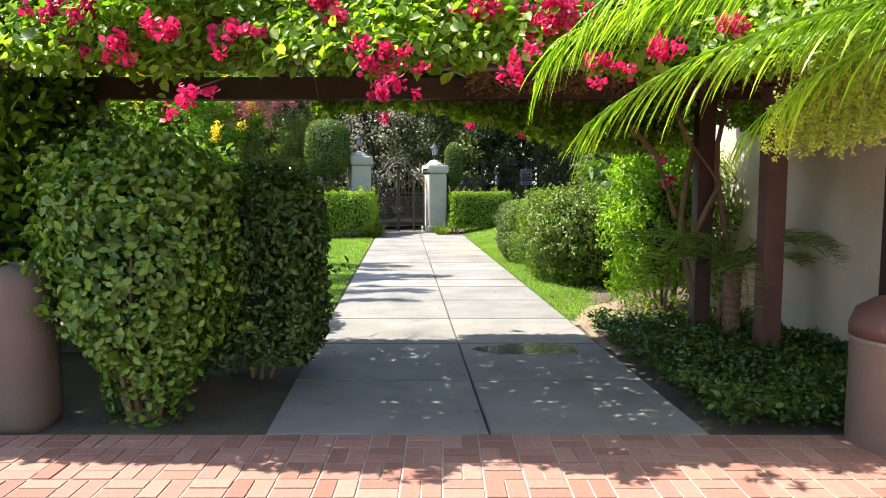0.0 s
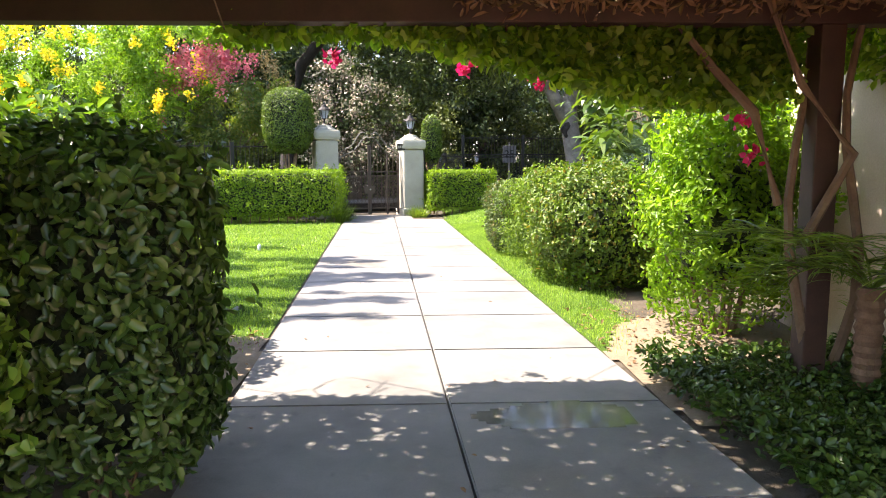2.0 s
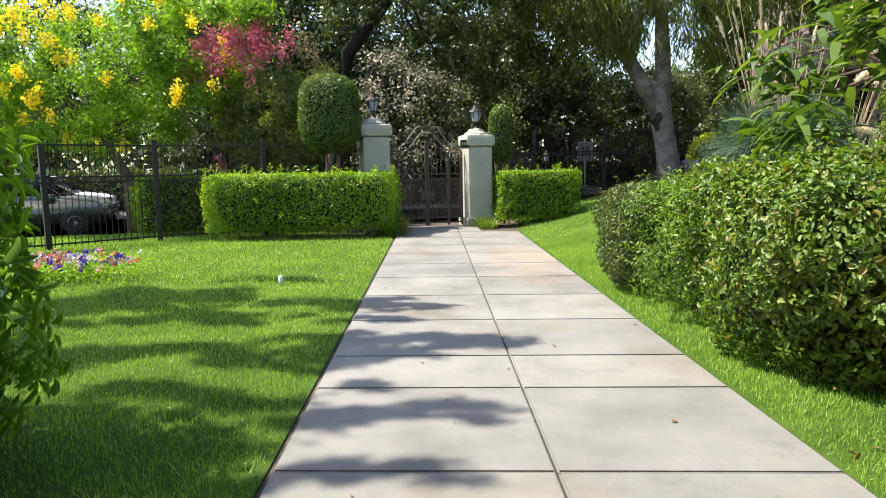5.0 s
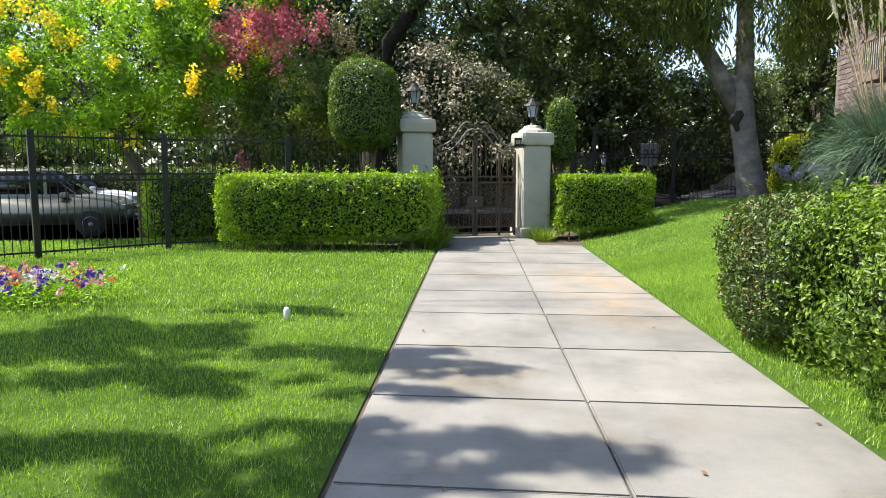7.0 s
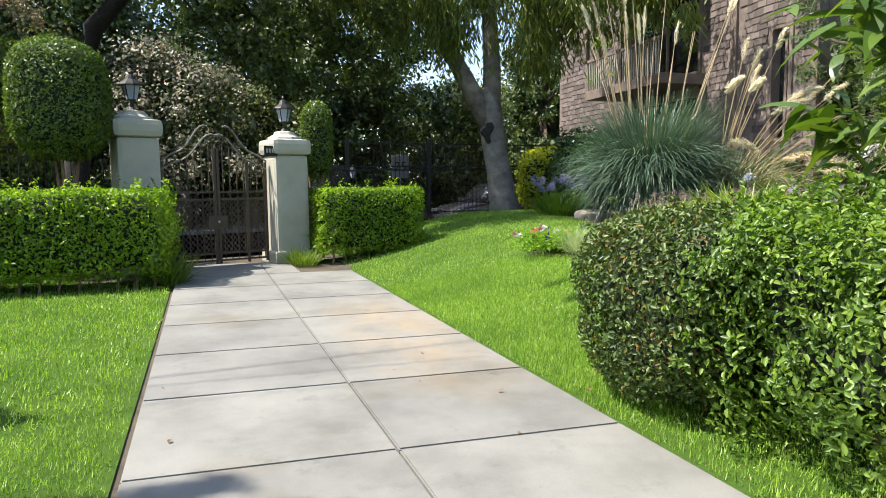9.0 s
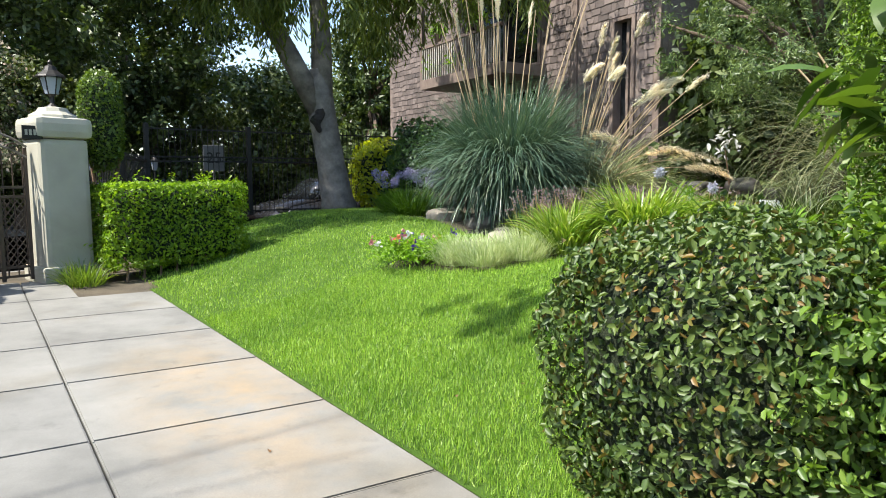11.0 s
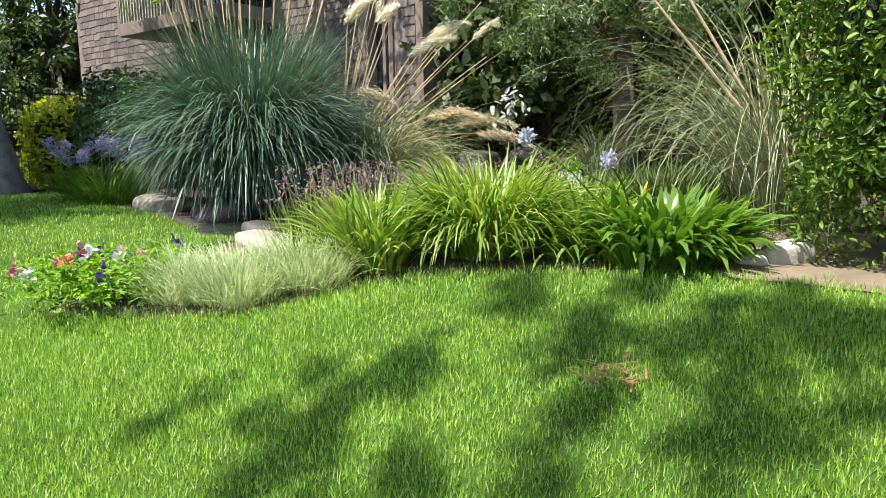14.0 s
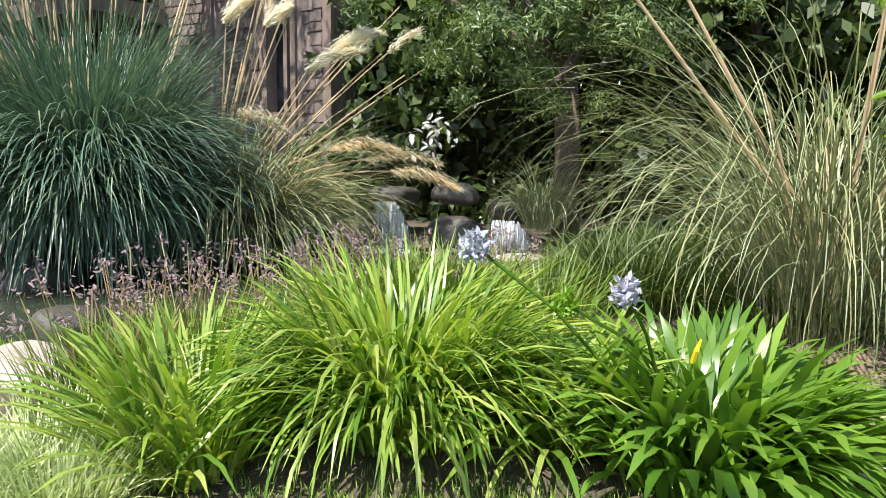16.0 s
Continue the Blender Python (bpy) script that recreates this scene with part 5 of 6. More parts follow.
for i, (x, y, h, rx, m, lf) in enumerate(((-24, 40, 11, 6, G_TREE, 0.3), (-11.6, 37.6, 11, 4, G_TREE, 0.26), (-5.6, 41, 13, 5, G_TREE, 0.28), (-15, 41, 13, 5.5, G_TREE, 0.28), (-8.5, 39.5, 12, 4.5, G_TREE, 0.26), (-2, 42, 13, 5.5, G_TREE, 0.28), (3.4, 40.5, 11.5, 4.5, G_TREE, 0.26), (-3.3, 36.8, 6.4, 2.9, G_PALEFL, 0.17), (-0.8, 37.5, 5.0, 2.6, G_OLIVE, 0.2), (8.5, 42.5, 6.2, 3.6, G_OLIVE, 0.22), (13, 47, 6.8, 4.5, G_OLIVE, 0.26), (-33, 38, 9, 6, G_TREE, 0.32), (22, 50, 9, 6, G_TREE, 0.32))):
    tree("street_tree", x, y, [(0, 0, -0.5, 0.35), (0.2, 0, h * 0.18, 0.28), (-0.1, 0.2, h * 0.34, 0.22)], [((0, 0, h * 0.62), (rx, rx * 0.7, h * 0.42), 0.7), ((0.2 * rx, -0.3 * rx, h * 0.3), (rx * 0.85, rx * 0.5, h * 0.2), 0.3)], int(26000 if rx > 3 else 17000), lf * 0.85, 0.55, m, ("dark evergreen street tree across the road" if m is G_TREE else "grey-green leafy street tree across the road") if m is not G_PALEFL else "street tree with pale pinkish blossom", clumps=int(60 + rx * 12), spread=0.17 * rx + 0.25, seed=70 + i, group="trees across the street")
woods = thing("far_woods", label="distant dark woods behind the street", category="woods", kind="stuff")
p = scatter(36000, -75, 70, 56, 66, -0.5, 13)
p = p[p[:, 2] < 9.5 + 2.5 * ripple(p * np.array([1, 1, 0]), 0.3, 3.0) - 7.5 * np.exp(-((p[:, 0] - 17) / 4) ** 2)]
leaves("foliage", p, np.tile(np.array([0, -0.6, 0.6]), (len(p), 1)), 0.8, 0.5, G_TREE, woods, spread=1.2, coarse=True)
shrub("street_hedge", -4, 38.2, -0.3, 22, 0.9, 0.9, 16000, 0.2, G_TREE, "long dark hedge across the street", e=0.3, rough=0.05, scale=1.5, seed=15, rot=sa, category="hedge", depth=0.1)

# ---- street: cars, sign, lanterns ----


def car(x, y, rz, paint, label, tall=1.0):
    t = thing("parked_car", x, y, -0.34, label, "car", "parked cars", rz=rz)
    L_, Wd = 4.6, 1.8
    prof = [(-2.28, 0.35), (-2.3, 0.75), (-2.15, 1.0 * tall), (-1.6, 1.08 * tall), (1.0, 1.06 * tall), (2.0, 0.93 * tall), (2.28, 0.72), (2.3, 0.35)]
    bm = bmesh.new()
    f = bm.faces.new([bm.verts.new((a, -Wd / 2, z)) for a, z in prof])
    r = bmesh.ops.extrude_face_region(bm, geom=[f])
    bmesh.ops.translate(bm, verts=[v for v in r["geom"] if isinstance(v, bmesh.types.BMVert)], vec=(0, Wd, 0))
    bmesh.ops.recalc_face_normals(bm, faces=bm.faces)
    bmesh.ops.bevel(bm, geom=list(bm.edges), offset=0.09, segments=3, affect="EDGES")
    part("body", bm, paint, t, smooth=True)
    roof = [(-2.0, 1.05 * tall), (-1.7, 1.58 * tall), (-1.3, 1.66 * tall), (0.1, 1.66 * tall), (0.45, 1.58 * tall), (1.15, 1.04 * tall)]
    for nm, inset, mm, hh in (("cabin_glass", 0.12, M_CARGLASS, 0.0), ("roof", 0.1, paint, 1.0)):
        bm = bmesh.new()
        pr_ = roof if hh == 0 else [(-1.72, 1.57 * tall), (-1.3, 1.68 * tall), (0.1, 1.68 * tall), (0.47, 1.57 * tall)]
        f = bm.faces.new([bm.verts.new((a, -Wd / 2 + inset, z)) for a, z in pr_])
        r = bmesh.ops.extrude_face_region(bm, geom=[f])
        bmesh.ops.translate(bm, verts=[v for v in r["geom"] if isinstance(v, bmesh.types.BMVert)], vec=(0, Wd - 2 * inset, 0))
        bmesh.ops.recalc_face_normals(bm, faces=bm.faces)
        bmesh.ops.bevel(bm, geom=list(bm.edges), offset=0.04, segments=2, affect="EDGES")
        part(nm, bm, mm, t, smooth=True)
    for a in (-0.75, 0.35):
        for s in (-1, 1):
            part("pillar", box(a - 0.04, a + 0.04, s * (Wd / 2 - 0.115) - 0.012, s * (Wd / 2 - 0.115) + 0.012, 1.05 * tall, 1.6 * tall), paint, t)
    for a in (-1.4, 1.42):
        for s in (-1, 1):
            w = part("tyre", lathe([(0.2, -0.1), (0.34, -0.1), (0.36, -0.06), (0.36, 0.06), (0.34, 0.1), (0.2, 0.1)], 24), M_TYRE, t, smooth=True)
            w.matrix_basis = pose(a, s * (Wd / 2 - 0.06), 0.36, 90)
            rm = part("rim", lathe([(0.22, -0.02), (0.21, 0.105), (0.16, 0.09), (0.06, 0.1), (0.01, 0.11)], 16), M_RIM, w, "silver alloy rim", smooth=True)
            rm.matrix_basis = pose(0, 0, 0, 0 if s < 0 else 180)
    for s in (-1, 1):
        part("headlight", box(2.1, 2.27, s * 0.62 - 0.2, s * 0.62 + 0.2, 0.72, 0.86, 0.03), M_RIM, t)
        part("tail_light", box(-2.31, -2.2, s * 0.68 - 0.15, s * 0.68 + 0.15, 0.8, 1.0, 0.03), M_TAIL, t)
    part("mirror", box(0.75, 0.95, -1.06, -0.88, 1.05, 1.2, 0.04), paint, t)
    return t


car(-13.3, 25.1, sa, M_CARG, "grey-green estate car parked at the kerb", 1.08)
car(-16.6, 31.4, sa, M_CARW, "white car parked across the street")
car(2.3, 30.6, sa, M_CARD, "dark car parked behind the fence")
car(7.6, 32.6, sa + 180, M_CARD, "dark car parked behind the fence")

sign = thing("speed_sign", 3.75, 31.0, -0.2, "grey speed sign reading 25 on a post", "sign")
part("post", tube([[(0, 0, 0, 0.03), (0, 0, 2.6, 0.03)]], 6), M_RIM, sign)
part("plate", box(-0.28, 0.28, -0.06, -0.035, 1.75, 2.45, 0.01), M_SIGN, sign)
fc = bpy.data.curves.new("digits", "FONT")
fc.body, fc.size, fc.align_x, fc.align_y, fc.extrude = "25", 0.42, "CENTER", "CENTER", 0.003
fc.materials.append(M_IRON)
fo = new("digits", fc)
fo.parent = sign
fo.matrix_basis = pose(0, -0.066, 2.1, 90)
for x, y in ((0.9, 33.0), (2.6, 33.4)):
    ln = thing("street_lantern", x, y, -0.3, "slim street lantern with pale glass", "lantern", "street lanterns")
    part("post", tube([[(0, 0, 0, 0.03), (0, 0, 1.9, 0.025)]], 6), M_IRON, ln)
    part("glass", lathe([(0.06, 1.9), (0.11, 2.15)], 6), M_GLASS, ln)
    part("cap", lathe([(0.14, 2.15), (0.05, 2.28), (0.01, 2.34)], 8), M_IRON, ln)

# ---- apartment house ----
apt = thing("apartment_house", label="weathered brown shingled apartment house with balconies", category="house")
AX, AY0, AY1, AZ1 = 11.3, 22.3, 35.3, 11.0
HOLES = [(26.4, 30.0, 1.0, 3.8), (26.4, 30.0, 4.35, 6.8), (23.05, 23.7, 2.3, 5.0), (26.4, 30.0, 7.5, 9.8)]


def solid_bits(y0, y1, z0, z1, holes):
    """The wall rectangle less its openings, as a list of rectangles."""
    ys_ = sorted({y0, y1, *[h[0] for h in holes], *[h[1] for h in holes]})
    zs_ = sorted({z0, z1, *[h[2] for h in holes], *[h[3] for h in holes]})
    for a, b_ in zip(ys_, ys_[1:]):
        for c, d_ in zip(zs_, zs_[1:]):
            if not any(h[0] <= a and b_ <= h[1] and h[2] <= c and d_ <= h[3] for h in holes):
                yield a, b_, c, d_


for a, b_, c, d_ in solid_bits(AY0, AY1, -0.3, AZ1, HOLES):
    part("wall_section", box(AX, AX + 0.25, a, b_, c, d_), M_GREY, apt)
part("end_wall", box(AX + 0.26, 20, AY0, AY0 + 0.25, -0.3, AZ1), M_GREY, apt)
part("rear_wall", box(19.7, 20, AY0 + 0.26, AY1, -0.3, AZ1), M_GREY, apt)
part("far_wall", box(AX + 0.26, 19.6, AY1 - 0.25, AY1, -0.3, AZ1), M_GREY, apt)
part("roof", box(AX - 0.4, 20.3, AY0 - 0.3, AY1 + 0.3, AZ1 + 0.01, AZ1 + 0.3), M_GREY, apt)
for a, b_, c, d_ in HOLES:
    w = part("window", box(AX + 0.2, AX + 0.23, a + 0.06, b_ - 0.06, c + 0.06, d_ - 0.06), M_CARGLASS, apt, "dark glazed opening")
    bm = bmesh.new()
    for q in ((a - 0.05, a + 0.06, c, d_), (b_ - 0.06, b_ + 0.05, c, d_), (a + 0.06, b_ - 0.06, c, c + 0.07), (a + 0.06, b_ - 0.06, d_ - 0.07, d_)):
        box(AX - 0.05, AX + 0.2, *q, bm=bm)
    part("frame", bm, M_TRIM, w, "wooden frame")
    part("mullion", box(AX + 0.12, AX + 0.19, (a + b_) / 2 - 0.04, (a + b_) / 2 + 0.04, c + 0.07, d_ - 0.07), M_TRIM, w)
part("corner_board", box(AX - 0.06, AX + 0.02, AY0 - 0.05, AY0 + 0.12, -0.3, AZ1), M_TRIM, apt)
part("corner_board", box(AX - 0.07, AX - 0.002, 24.9, 25.1, -0.3, AZ1), M_TRIM, apt)
for z0 in (4.0, 7.2):
    bal = part("balcony", box(AX - 1.5, AX - 0.06, 26.1, 30.3, z0, z0 + 0.28, 0.01), M_TRIM, apt, "weathered wooden balcony")
    part("top_rail", box(AX - 1.5, AX - 1.42, 26.1, 30.3, z0 + 1.18, z0 + 1.26), M_TRIM, bal)
    part("post", box(AX - 1.5, AX - 1.4, 30.18, 30.3, z0 + 0.28, z0 + 2.6), M_TRIM, bal)
    part("post", box(AX - 1.5, AX - 1.4, 28.1, 28.22, z0 + 0.28, z0 + 2.6), M_TRIM, bal)
    for i in range(34):
        yy = 26.2 + i * 0.12
        part("baluster", box(AX - 1.48, AX - 1.445, yy, yy + 0.03, z0 + 0.28, z0 + 1.18), M_RAIL, bal)
    for i in range(10):
        xx = AX - 1.35 + i * 0.13
        part("baluster", box(xx, xx + 0.03, 30.24, 30.27, z0 + 0.28, z0 + 1.18), M_RAIL, bal)
    part("side_rail", box(AX - 1.42, AX - 0.06, 30.22, 30.3, z0 + 1.18, z0 + 1.26), M_TRIM, bal)
for x, y, z in ((AX - 1.25, 29.9, 4.28), (AX - 1.46, 29.3, 5.26), (AX - 1.46, 27.2, 5.26), (AX - 1.25, 28.6, 4.28)):
    pt = thing("potted_plant", x, y, z, "leafy potted plant on the balcony", "plant", "balcony plants")
    part("pot", lathe([(0.09, 0), (0.13, 0.2), (0.14, 0.22), (0.12, 0.22)], 12), M_BIN, pt)
    o = RNG.normal(0, 0.13, (160, 3)) + np.array([0, 0, 0.35])
    leaves("foliage", o, o, 0.11, 0.05, G_FERN, pt)
# shingles: nearest courses one by one, the rest joined
rg = np.random.default_rng(3)
sh_mesh = []
for k in range(5):
    w = 0.16 + 0.045 * k
    v = [(0.0, 0.004, 0.0), (0.0, w - 0.004, 0.0), (0.0, w - 0.004, 0.21), (0.0, 0.004, 0.21), (-0.026, 0.004, 0.0), (-0.026, w - 0.004, rg.uniform(-0.012, 0.012)), (-0.007, w - 0.004, 0.21), (-0.007, 0.004, 0.21)]
    me = bpy.data.meshes.new("shingle")
    me.from_pydata(v, [], [(4, 7, 6, 5), (0, 4, 5, 1), (0, 3, 7, 4), (1, 5, 6, 2), (3, 2, 6, 7)])
    me.materials.append(M_SHINGLE)
    sh_mesh.append((w, me, np.array(v)))
count, SV, SQ = 0, [], []
QF = np.array([(4, 7, 6, 5), (0, 4, 5, 1), (0, 3, 7, 4), (1, 5, 6, 2), (3, 2, 6, 7)])
for row in range(58):
    z = 0.4 + row * 0.178
    y = AY0 + 0.13 + rg.uniform(0, 0.05)
    while y < AY1 - 0.3:
        w, me, v = sh_mesh[rg.integers(0, 5)]
        dz = rg.normal(0, 0.012)
        if not any(h[0] - 0.06 < y + w and y < h[1] + 0.06 and h[2] - 0.25 < z and z < h[3] for h in HOLES) and not 24.88 - w < y < 25.1:
            if y < 25 and 1.4 < z < 5.5 and count < 290:
                o = new("shingle", me)
                o.parent = apt
                o.matrix_basis = pose(AX - 0.003, y, z + dz)
                count += 1
            else:
                SQ.append(QF + 8 * len(SV))
                SV.append(v + np.array([AX - 0.003, y, z + dz]))
        y += w
tagged(raw("shingle_field", np.concatenate(SV), np.concatenate(SQ), M_SHINGLE, apt), kind="stuff")
nb = thing("neighbour_house", 13.6, 46, -0.3, "tan stucco house glimpsed past the trees", "house")
part("wall", box(-2.5, 4, 0, 5, 0, 4.2), M_STUCCO, nb)
part("roof", box(-2.9, 4.4, -0.4, 5.4, 4.21, 4.5), M_GREY, nb)


# ---- pond, rocks, waterfall ----
def hz_(x, y):
    return float(height(x, y))


def rock(x, y, z, rx, ry, rz, m, label, seed, rot=0, name="boulder"):
    t = blob_bm(1, 1, 1, (0, 0, 0))
    sd = seed * 1.37
    for v in t.verts:
        c = np.array([v.co])
        f = 1 + 0.16 * float(ripple(c, 1.6, sd)[0]) + 0.05 * float(ripple(c, 5.0, sd)[0])
        q = Vector([math.copysign(abs(u) ** 0.8, u) for u in v.co])
        v.co = Vector((q.x * rx, q.y * ry, q.z * rz)) * f
    o = part(name, t, m, None, smooth=True)
    o.matrix_basis = pose(x, y, z, 0, 0, rot)
    return tagged(o, label, "rock", "garden rocks")


WZ = 0.545
water = tagged(grid_sheet("pond_water", np.arange(4.4, 10.2, 0.1), np.arange(17.6, 21.7, 0.1), lambda x, y: WZ + 0.004 * np.sin(x * 9 + y * 3) * np.sin(y * 11), M_WATER, lambda x, y: ((x - 7.2) / 2.75) ** 2 + ((y - 19.6) / 1.9) ** 2 < 1), "dark green pond water in shade", "water", kind="structure")
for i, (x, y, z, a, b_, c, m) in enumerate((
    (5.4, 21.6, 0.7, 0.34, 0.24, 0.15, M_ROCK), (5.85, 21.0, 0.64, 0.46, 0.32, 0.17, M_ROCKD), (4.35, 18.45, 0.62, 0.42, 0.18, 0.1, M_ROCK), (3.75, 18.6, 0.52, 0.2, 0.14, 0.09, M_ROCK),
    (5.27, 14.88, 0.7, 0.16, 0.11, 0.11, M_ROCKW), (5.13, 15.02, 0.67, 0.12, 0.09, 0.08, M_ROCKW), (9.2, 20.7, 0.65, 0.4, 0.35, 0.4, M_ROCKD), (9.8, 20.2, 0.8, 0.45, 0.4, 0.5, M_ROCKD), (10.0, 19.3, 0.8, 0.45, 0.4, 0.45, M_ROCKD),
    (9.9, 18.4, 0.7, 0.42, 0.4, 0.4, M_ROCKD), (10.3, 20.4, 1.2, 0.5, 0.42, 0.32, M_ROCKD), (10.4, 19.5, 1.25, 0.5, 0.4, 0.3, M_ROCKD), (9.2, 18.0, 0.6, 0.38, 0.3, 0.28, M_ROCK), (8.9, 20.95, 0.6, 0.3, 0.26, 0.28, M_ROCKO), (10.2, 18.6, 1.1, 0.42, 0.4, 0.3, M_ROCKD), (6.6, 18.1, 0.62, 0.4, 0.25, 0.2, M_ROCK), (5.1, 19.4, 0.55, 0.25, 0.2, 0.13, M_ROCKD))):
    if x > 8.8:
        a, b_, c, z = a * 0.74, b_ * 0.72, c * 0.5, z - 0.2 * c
    rock(x, y, z, a, b_, c, m, "pale rounded garden boulder" if m in (M_ROCK, M_ROCKW) else "wet grey boulder by the pond, its shade put into the dark colour" if m is M_ROCKD else "rusty orange boulder by the pond", i, rot=i * 37)
for x, y, top, w in ((9.2, 19.72, 1.16, 0.36), (9.45, 18.3, 1.0, 0.42)):
    fall = thing("waterfall", x, y, WZ, "small white waterfall pouring over rocks", "waterfall")
    k = 1500
    q = RNG.uniform(0, 1, k)
    P = np.stack([0.28 * (1 - q ** 2) - 0.1 + RNG.normal(0, 0.03, k), (RNG.uniform(-1, 1, k)) * w / 2 * (0.75 + 0.35 * (1 - q)), (top - WZ) * q], 1)
    blades("falling_water", P, RNG.uniform(0, 6.28, k), np.full(k, 3.05), RNG.uniform(0.08, 0.22, k), 0.016, 0.0, M_FOAM, fall, seg=1)
    o = np.stack([RNG.normal(-0.15, 0.12, 300), RNG.normal(0, w * 0.5, 300), np.abs(RNG.normal(0.0, 0.025, 300))], 1)
    leaves("foam", o, np.tile(np.array([0, 0, 1.0]), (300, 1)), 0.05, 0.05, M_FOAM, fall)


# ---- bed plants ----
def tuft(name, x, y, r, n, length, width, material, label, lean=(0.1, 1.0), bend=1.0, seg=5, category="plant", group="", z=None, sx=1.0, sy=1.0, single=0):
    t = thing(name, x, y, hz_(x, y) if z is None else z, label, category, group)
    a = RNG.uniform(0, 2 * np.pi, n)
    rr = np.sqrt(RNG.uniform(0, 1, n)) * r
    P = np.stack([rr * np.cos(a) * sx, rr * np.sin(a) * sy, np.full(n, -0.02)], 1)
    ln = length * RNG.uniform(0.55, 1.1, n)
    le = lean[0] + (lean[1] - lean[0]) * RNG.uniform(0, 1, n) * (0.35 + 0.65 * rr / max(r, 1e-3))
    hd_, bd = a + RNG.normal(0, 0.5, n), bend * RNG.uniform(0.4, 1.5, n)
    for i in range(single):
        blades("leaf", P[i:i + 1], hd_[i:i + 1], le[i:i + 1], ln[i:i + 1], width, bd[i:i + 1], material, t, seg=seg, twist=0.25, tip=0.28)
    if single < n:
        tagged(blades("foliage", P[single:], hd_[single:], le[single:], ln[single:], width, bd[single:], material, t, seg=seg, twist=0.25, tip=0.28 if single else 0.6), kind="stuff")
    return t


def plume_stalk(t, base, tip, m_stalk=None, plume=0.5, fat=0.06, k=420):
    base, tip = np.array(base, float), np.array(tip, float)
    mid = (base + tip) / 2 + np.array([0, 0, 0.14 * np.linalg.norm(tip - base) * (0.3 if tip[2] > base[2] + 1.5 else 1)])
    pts = [(1 - q) ** 2 * base + 2 * q * (1 - q) * mid + q * q * tip for q in np.linspace(0, 1, 8)]
    part("stalk", tube([[(*p_, 0.016 - 0.009 * i / 7) for i, p_ in enumerate(pts)]], 5), m_stalk or M_STRAW, t, "dry straw stalk")
    if plume:
        d = unit((tip - pts[-2])[None])[0]
        feather(t, tip, tip + d * plume + np.array([0, 0, -0.12 * plume]), fat, k)


def feather(t, a, b_, fat, k):
    """A soft drooping plume from a to b_."""
    a, b_ = np.array(a, float), np.array(b_, float)
    ln = np.linalg.norm(b_ - a)
    q = RNG.uniform(0, 1, k)
    body = np.sin(np.pi * np.clip(0.08 + 0.84 * q ** 0.8, 0, 1))
    P = a + (b_ - a) * q[:, None] + RNG.normal(0, 0.45, (k, 3)) * (fat * body)[:, None]
    P[:, 2] += 0.12 * ln * np.sin(np.pi * q) - 0.25 * fat * body
    d = (b_ - a) / ln
    lean = math.acos(max(-1, min(1, d[2])))
    o = blades("plume", P, math.atan2(d[1], d[0]) + RNG.normal(0, 0.35, k), lean + 0.15 + RNG.normal(0, 0.22, k), RNG.uniform(0.06, 0.13, k), 0.008, 0.5, G_PLUME, t, "feathery cream plume", seg=2)
    return o


rg = np.random.default_rng(8)
pa = tuft("pampas_grass", 6.45, 21.2, 0.42, 3000, 2.5, 0.016, G_PAMPAS, "huge blue-green pampas grass clump with dry plumes", (0.0, 0.3), 0.95, 8, "grass", "pampas clumps")
k = 2600
a = RNG.uniform(0, 6.28, k)
q = RNG.uniform(0.0, 1, k)
tagged(blades("skirt", np.stack([np.cos(a), np.sin(a), np.zeros(k)], 1) * (0.3 + 0.35 * q)[:, None] * RNG.uniform(0.5, 1, (k, 1)) + np.array([0, 0, 0.5]) * (1.0 - 0.85 * q)[:, None], a + RNG.normal(0, 0.3, k), RNG.uniform(0.12, 0.5, k), RNG.uniform(1.2, 2.05, k) * (1.1 - 0.3 * q), 0.016, RNG.uniform(1.5, 2.6, k), G_PAMPAS, pa, seg=8, twist=0.25), kind="stuff")
k = 1500
a = RNG.uniform(0, 6.28, k)
tagged(blades("low_skirt", np.stack([np.cos(a), np.sin(a), np.zeros(k)], 1) * RNG.uniform(0.45, 0.8, (k, 1)) + np.array([0, 0, 1.15]) * RNG.uniform(0.45, 1.0, (k, 1)), a + RNG.normal(0, 0.3, k), RNG.uniform(0.8, 1.3, k), RNG.uniform(0.9, 1.45, k), 0.016, RNG.uniform(1.5, 2.1, k), G_PAMPAS, pa, seg=6, twist=0.25), kind="stuff")
k = 1300
a = RNG.uniform(0, 6.28, k)
tagged(blades("fringe", np.stack([np.cos(a), np.sin(a), np.zeros(k)], 1) * RNG.uniform(0.55, 0.95, (k, 1)) + np.array([0, 0, 1.0]) * RNG.uniform(0.75, 1.25, (k, 1)), a + RNG.normal(0, 0.4, k), RNG.uniform(2.3, 2.8, k), RNG.uniform(0.7, 1.15, k), 0.016, RNG.uniform(0.2, 0.6, k), G_PAMPAS, pa, seg=4, twist=0.25), kind="stuff")
for i in range(24):
    a = rg.uniform(0, 6.28)
    r = rg.uniform(0.3, 1.5)
    plume_stalk(pa, (0.3 * math.cos(a), 0.3 * math.sin(a), 0.3), (r * 1.3 * math.cos(a) + 0.25, r * 0.9 * math.sin(a), rg.uniform(3.0, 4.6)), plume=0.5 if i % 2 else 0, fat=0.03, k=260)
pb = tuft("pampas_grass", 8.0, 20.9, 0.5, 2600, 2.1, 0.015, G_PAMPAS3, "pale green pampas grass leaning over the pond", (0.1, 0.8), 2.6, 8, "grass", "pampas clumps")
